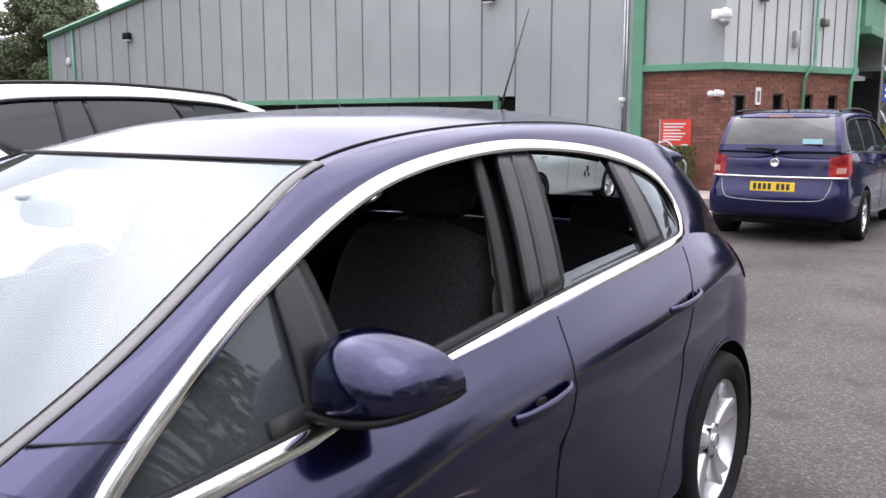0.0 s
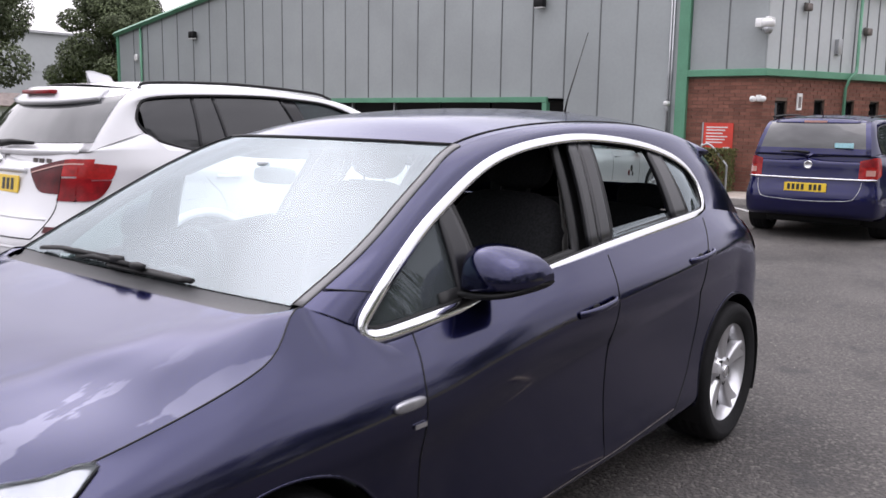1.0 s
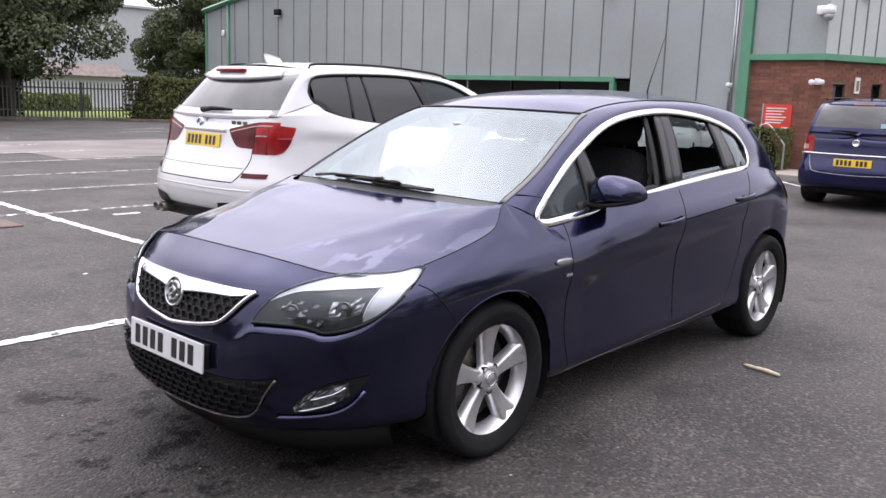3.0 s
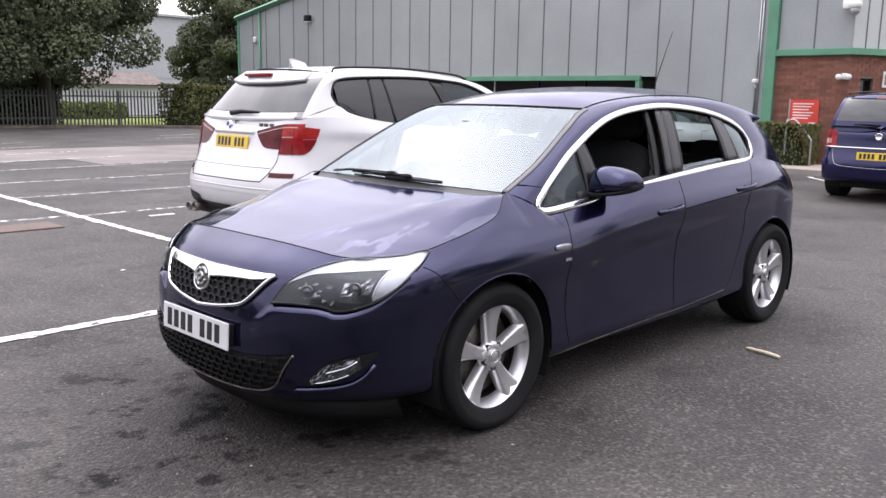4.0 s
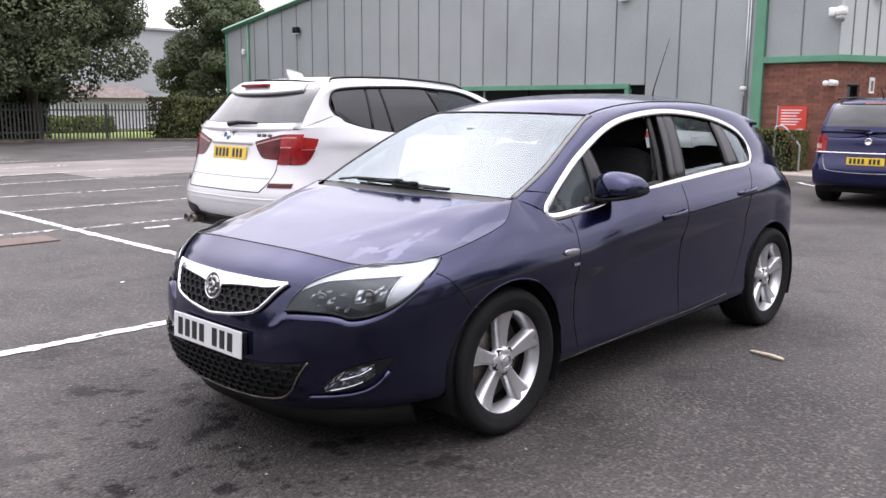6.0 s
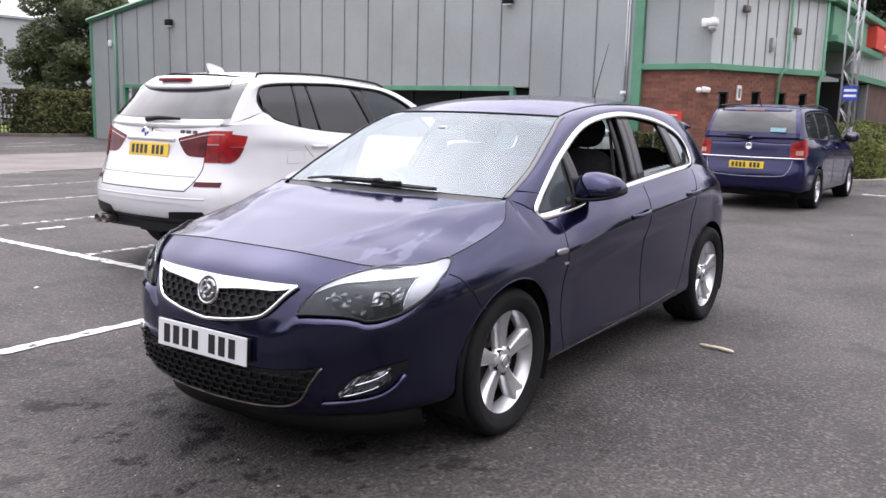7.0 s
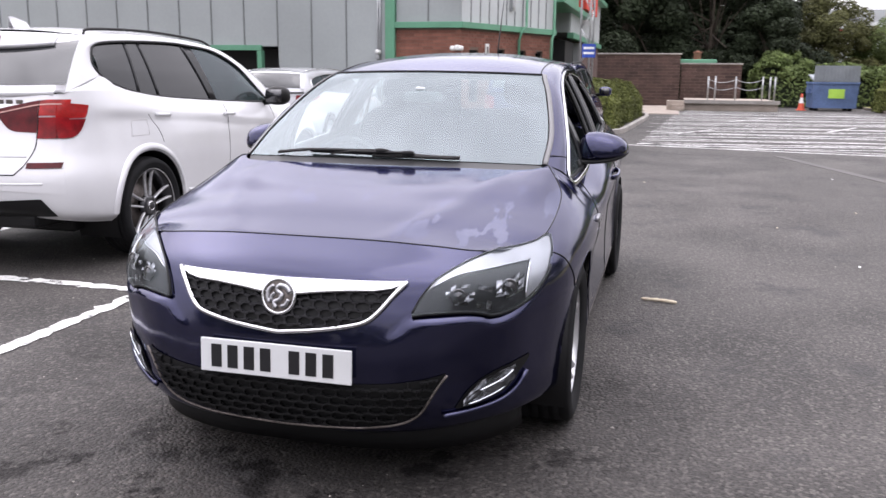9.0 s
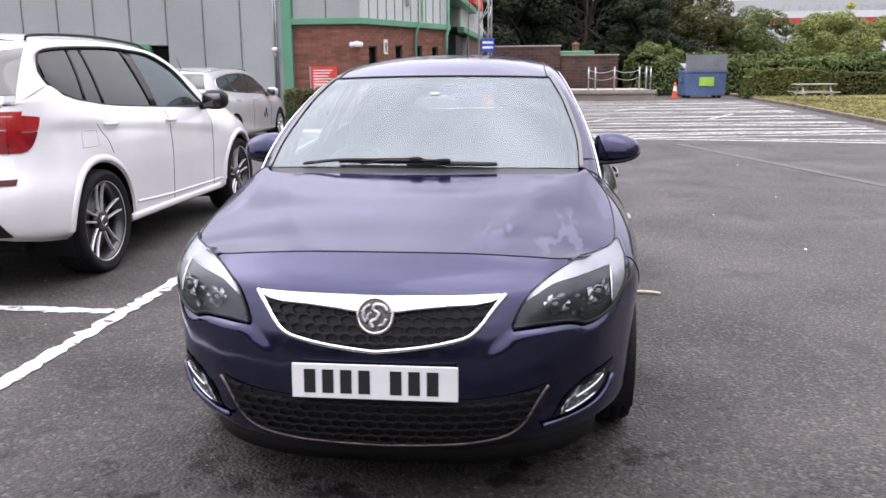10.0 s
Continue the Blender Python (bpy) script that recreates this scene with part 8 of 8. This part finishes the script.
# deep blue people carrier
MPV = dict(
    plan=[(0.86, 0), (0.84, 0.35), (0.78, 0.58), (0.69, 0.72), (0.55, 0.82), (0.35, 0.875), (0, 0.895), (-0.3, 0.90), (-0.6, 0.90), (-1.1, 0.90), (-1.65, 0.90), (-2.2, 0.90), (-2.703, 0.895), (-3.1, 0.87), (-3.42, 0.79), (-3.56, 0.48), (-3.60, 0)],
    low=[0.22] * 12 + [0.24, 0.26, 0.28, 0.30, 0.30],
    top=[0.86, 0.86, 0.87, 0.88, 0.90, 0.94, 1.0, 1.03, 1.0, 1.02, 1.04, 1.055, 1.07, 1.08, 1.08, 1.075, 1.075],
    top_xy=[(0.72, 0), (0.70, 0.34), (0.65, 0.54), (0.57, 0.66), (0.44, 0.73), (0.25, 0.77), (0, 0.77), (-0.3, 0.76), (-0.6, 0.81), (-1.1, 0.815), (-1.65, 0.815), (-2.2, 0.815), (-2.703, 0.81), (-3.08, 0.79), (-3.36, 0.73), (-3.46, 0.45), (-3.50, 0)],
    nose=(0.12, 0.04, 0.01, 0.0, 0.0, 0.02, 0.06, 0.13), flank=(0.07, 0.02, 0.01, 0.004, 0.0, 0.004, 0.028, 0.085), tail=(0.08, 0.02, 0.0, 0.0, 0.05, 0.075, 0.085, 0.10),
    base=2.703, overhang=0.012, hub=0.315, arch=0.355, track=0.775, rim=0.22, wheel="broad", alloy=ALLOY, belt=1.03, doors=(-0.6, -1.66),
    roof_edge=[(-0.25, 0.75, 1.03), (-0.6, 0.70, 1.24), (-0.95, 0.655, 1.42), (-1.25, 0.64, 1.53), (-1.9, 0.635, 1.565), (-2.6, 0.63, 1.56), (-3.1, 0.625, 1.53), (-3.24, 0.645, 1.47), (-3.36, 0.69, 1.27), (-3.43, 0.72, 1.09)],
    dlo_top=[(-0.45, 0.80, 1.01), (-0.72, 0.745, 1.21), (-1.15, 0.69, 1.43), (-1.7, 0.675, 1.49), (-2.4, 0.67, 1.49), (-2.95, 0.675, 1.455), (-3.12, 0.70, 1.38), (-3.16, 0.735, 1.25), (-3.12, 0.775, 1.12)],
    dlo_bot=[(-0.45, 0.80, 1.01), (-0.9, 0.81, 1.03), (-1.5, 0.81, 1.05), (-2.1, 0.81, 1.065), (-2.6, 0.80, 1.08), (-2.95, 0.79, 1.095), (-3.12, 0.775, 1.12)], dlo_n=50, cols=1,
    screen_rows=3, roof_rows=6, screen_c=[(0.05, 0, 1.0), (-0.3, 0, 1.23), (-0.7, 0, 1.44), (-1.05, 0, 1.565)], roof_c=[(-1.05, 0, 1.565), (-1.9, 0, 1.615), (-2.7, 0, 1.61), (-3.2, 0, 1.57)], back_c=[(-3.25, 0, 1.56), (-3.34, 0, 1.48), (-3.46, 0, 1.27), (-3.52, 0, 1.09)], glass_rows=(4, 20),
    panes=[(-0.55, -1.60, -0.5, -1.62, GLASS_TINT), (-1.55, -2.5, -1.6, -2.5, GLASS_TINT), (-2.45, -3.1, -2.45, -3.1, GLASS_TINT)], pillars=[(-1.56, -1.66, -1.58, -1.70), (-2.42, -2.50, -2.42, -2.50)],
    trim=BLACK, mirror=(-0.68, 0.98, 1.10), mirror_mat=PAINT_BLUE, handles=((-1.5, 0.93), (-2.45, 0.95)), handle_mat=PAINT_BLUE)
mpv, sh = plain_car("blue_people_carrier", "deep blue people carrier parked by the brick wing", pose(-13.95, -1.02, 0, 0, 0, 180), PAINT_BLUE, MPV)
for s in (1, -1):
    tl = tail_patch(mpv, "rear_lamp", sh, s, 0.60, 0.775, lambda y: 0.806, lambda y: 1.03 + 0.25 * (y - 0.60), LENS_BRIGHT, "red rear lamp with pale lens pattern")
    tail_patch(tl, "lamp_band", sh, s, 0.675, 0.765, lambda y: 0.845, lambda y: 0.915, LENS_PALE, "pale inner lens", lift=0.010)
    tail_patch(tl, "lamp_crown", sh, s, 0.615, 0.77, lambda y: 0.955, lambda y: 1.01 + 0.25 * (y - 0.60), LENS_RED, "deep red upper lens", lift=0.010)
    flank_patch(tl, "lamp_side", sh, s, -3.42, -3.22, lambda x: 0.806 + 0.5 * max(0, x + 3.32), lambda x: 1.07, LENS_BRIGHT, "red lamp side", 8, 6, 0.007)
    part("roof_rail", tube([np.array(p) + (0, 0, 0.03) for p in spline([(-1.2, s * 0.63, 1.53), (-1.9, s * 0.62, 1.58), (-2.6, s * 0.615, 1.575), (-3.1, s * 0.61, 1.545)], 6)], 0.012), BLACK, mpv, "black roof rail")
part("chrome_strip", tube([sh.tail_at(y, 0.79, 0.012) for y in np.linspace(-0.78, 0.78, 40)], 0, flat=(0.014, 0.010, (1, 0, 0.1)), sides=8), CHROME, mpv, "chrome tailgate strip")
part("bumper_line", tube([sh.tail_at(y, z, 0.004) for y, z in spline([(-0.64, 0.76), (-0.63, 0.68), (-0.60, 0.60), (-0.54, 0.535), (-0.3, 0.515), (0.0, 0.508), (0.3, 0.515), (0.54, 0.535), (0.60, 0.60), (0.63, 0.68), (0.64, 0.76)], 6)], 0.0045, sides=5), STEEL_PALE, mpv, "dull edge of the tailgate")
plate_bars(mpv, pose(*(np.array(sh.tail_at(0, 0.68)) + (-0.02, 0, 0)), 0, -4, 180), 0.52, 0.11, PLATE_YELLOW, PLATE_BARS)
part("rear_badge", lathe([(0.001, 0.008), (0.038, 0.008), (0.044, 0.014), (0.052, 0.010), (0.054, 0.0)], seg=24, m=pose(*sh.tail_at(0, 0.965, 0.0), 0, 0, 90)), SATIN, mpv, "round chrome badge")
part("rear_wiper", tube([(-3.53, 0.0, 1.12), (-3.52, 0.15, 1.135), (-3.50, 0.36, 1.13)], [0.018, 0.014, 0.008]), BLACK, mpv, "black rear wiper")
part("window_sticker", boxed(-3.505, -3.485, -0.52, -0.30, 1.19, 1.25), varied("pale_blue_sticker", (0.35, 0.62, 0.68), 0.5), mpv, "pale blue sticker", False)
part("high_brake_lamp", boxed(-3.33, -3.30, -0.14, 0.14, 1.505, 1.53), LENS_PALE, mpv, "high brake lamp", False)
part("aerial", tube([(-3.0, 0, 1.59), (-3.15, 0, 1.74)], [0.008, 0.003]), BLACK, mpv)

# silver estate car
EST = {**MPV,
    "top": [0.78, 0.78, 0.80, 0.82, 0.85, 0.88, 0.95, 0.98, 0.94, 0.96, 0.985, 1.0, 1.02, 1.03, 1.03, 1.02, 1.02],
    "plan": [(0.88, 0), (0.86, 0.35), (0.80, 0.58), (0.70, 0.72), (0.55, 0.82), (0.35, 0.875), (0, 0.895), (-0.3, 0.90), (-0.6, 0.90), (-1.1, 0.90), (-1.65, 0.90), (-2.2, 0.90), (-2.65, 0.895), (-3.1, 0.87), (-3.42, 0.79), (-3.58, 0.48), (-3.62, 0)],
    "base": 2.65, "hub": 0.315, "belt": 0.97, "wheel": "broad", "trim": CHROME, "mirror_mat": PAINT_SILVER, "handle_mat": PAINT_SILVER,
    "roof_edge": [(-0.25, 0.74, 0.98), (-0.6, 0.68, 1.17), (-0.98, 0.62, 1.34), (-1.3, 0.60, 1.415), (-1.9, 0.595, 1.435), (-2.6, 0.59, 1.42), (-3.1, 0.585, 1.385), (-3.24, 0.62, 1.33), (-3.38, 0.68, 1.18), (-3.45, 0.715, 1.04)],
    "dlo_top": [(-0.45, 0.79, 0.95), (-0.72, 0.73, 1.13), (-1.15, 0.665, 1.31), (-1.7, 0.645, 1.365), (-2.4, 0.64, 1.35), (-2.9, 0.65, 1.29), (-3.05, 0.675, 1.24), (-3.10, 0.71, 1.17), (-3.08, 0.75, 1.09)],
    "dlo_bot": [(-0.45, 0.79, 0.95), (-0.9, 0.80, 0.97), (-1.5, 0.80, 0.995), (-2.1, 0.80, 1.02), (-2.6, 0.785, 1.045), (-2.9, 0.77, 1.065), (-3.08, 0.75, 1.09)],
    "screen_c": [(0.05, 0, 0.95), (-0.3, 0, 1.15), (-0.7, 0, 1.34), (-1.05, 0, 1.44)], "roof_c": [(-1.05, 0, 1.44), (-1.9, 0, 1.485), (-2.7, 0, 1.475), (-3.2, 0, 1.43)], "back_c": [(-3.25, 0, 1.42), (-3.36, 0, 1.34), (-3.48, 0, 1.18), (-3.54, 0, 1.04)],
    "handles": ((-1.5, 0.87), (-2.45, 0.90)), "mirror": (-0.68, 0.96, 1.0)}
est, sh = plain_car("silver_estate_car", "silver estate car parked facing the hall", pose(-14.35, -5.86, 0, 0, 0, 180), PAINT_SILVER, EST)
for s in (1, -1):
    tl = tail_patch(est, "rear_lamp", sh, s, 0.56, 0.775, lambda y: 0.84, lambda y: 0.99, LENS_RED, "red rear lamp")
    flank_patch(tl, "lamp_side", sh, s, -3.42, -2.98, lambda x: 0.86 + 0.2 * (x + 3.42), lambda x: 1.02, LENS_BRIGHT, "red lamp side", 8, 6, 0.007)
    part("roof_rail", tube([np.array(p) + (0, 0, 0.03) for p in spline([(-1.2, s * 0.59, 1.39), (-1.9, s * 0.58, 1.435), (-2.6, s * 0.575, 1.42), (-3.05, s * 0.57, 1.385)], 6)], 0.012), SATIN, est, "silver roof rail")
    for k, (dx, dz, r) in enumerate(((-0.95, 0.64, 0.045), (-1.05, 0.56, 0.04), (-0.90, 0.54, 0.03))):
        c = np.array(sh.side_at(dx, dz, 0.002)) * (1, s, 1)
        part("door_decal", blob(*c, r, 0.006, r * 1.4, 2.2, 14, 8), LENS_DEEP if k % 2 else BLACK, est, "dark red decal on the door")
part("aerial", tube([(-2.9, 0, 1.46), (-3.05, 0, 1.66)], [0.008, 0.003]), BLACK, est)


# ---- bricks of the wing, one by one ----
def brick_mesh(w):
    bm = boxed(-w / 2, w / 2, -0.012, 0.0, 0.0, 0.065)
    me = bpy.data.meshes.new("brick")
    bm.to_mesh(me); bm.free()
    me.materials.append(BRICK)
    return me


BRICK_FULL, BRICK_HALF = brick_mesh(0.215), brick_mesh(0.1025)
random.seed(21)
left = bmesh.new()
made = 0
for (m, o, ln), holes in (((mB, oB, lB), openings), ((mA, oA, lA), [])):
    for r in range(int(BAND_Z / 0.075)):
        z = 0.005 + r * 0.075
        u = 0.112 if r % 2 else 0.0
        cells = [(0.0, 0.1025)] if r % 2 else []
        while u < ln - 0.05:
            cells.append((u, min(u + 0.215, ln)))
            u += 0.225
        whole = []
        for a, b in cells:
            spans = [(a, b)]
            for h in holes:
                if z + 0.06 > h[2] and z < h[3]:
                    spans = [q for p, e in spans for q in ((p, min(e, h[0])), (max(p, h[1]), e)) if q[1] - q[0] > 0.02]
            whole += spans
        for a, b in whole:
            depth = random.uniform(-0.003, 0.002)
            mm = m @ Matrix.Translation(((a + b) / 2, depth * o, z)) @ (Matrix() if o > 0 else Matrix.Rotation(math.pi, 4, "Z"))
            full, half = abs(b - a - 0.215) < 0.01, abs(b - a - 0.1025) < 0.01
            if made < 300 and z > 0.9 and (full or half):
                ob = new("brick", BRICK_FULL if full else BRICK_HALF)
                ob.parent = wing
                ob.matrix_local = mm
                made += 1
            else:
                w = b - a
                box(left, -w / 2, w / 2, -0.012, 0.0, 0, 0.065, m=mm)
tagged(part("bricks", left, BRICK_REST, wing, "red bricks", False), kind="stuff")
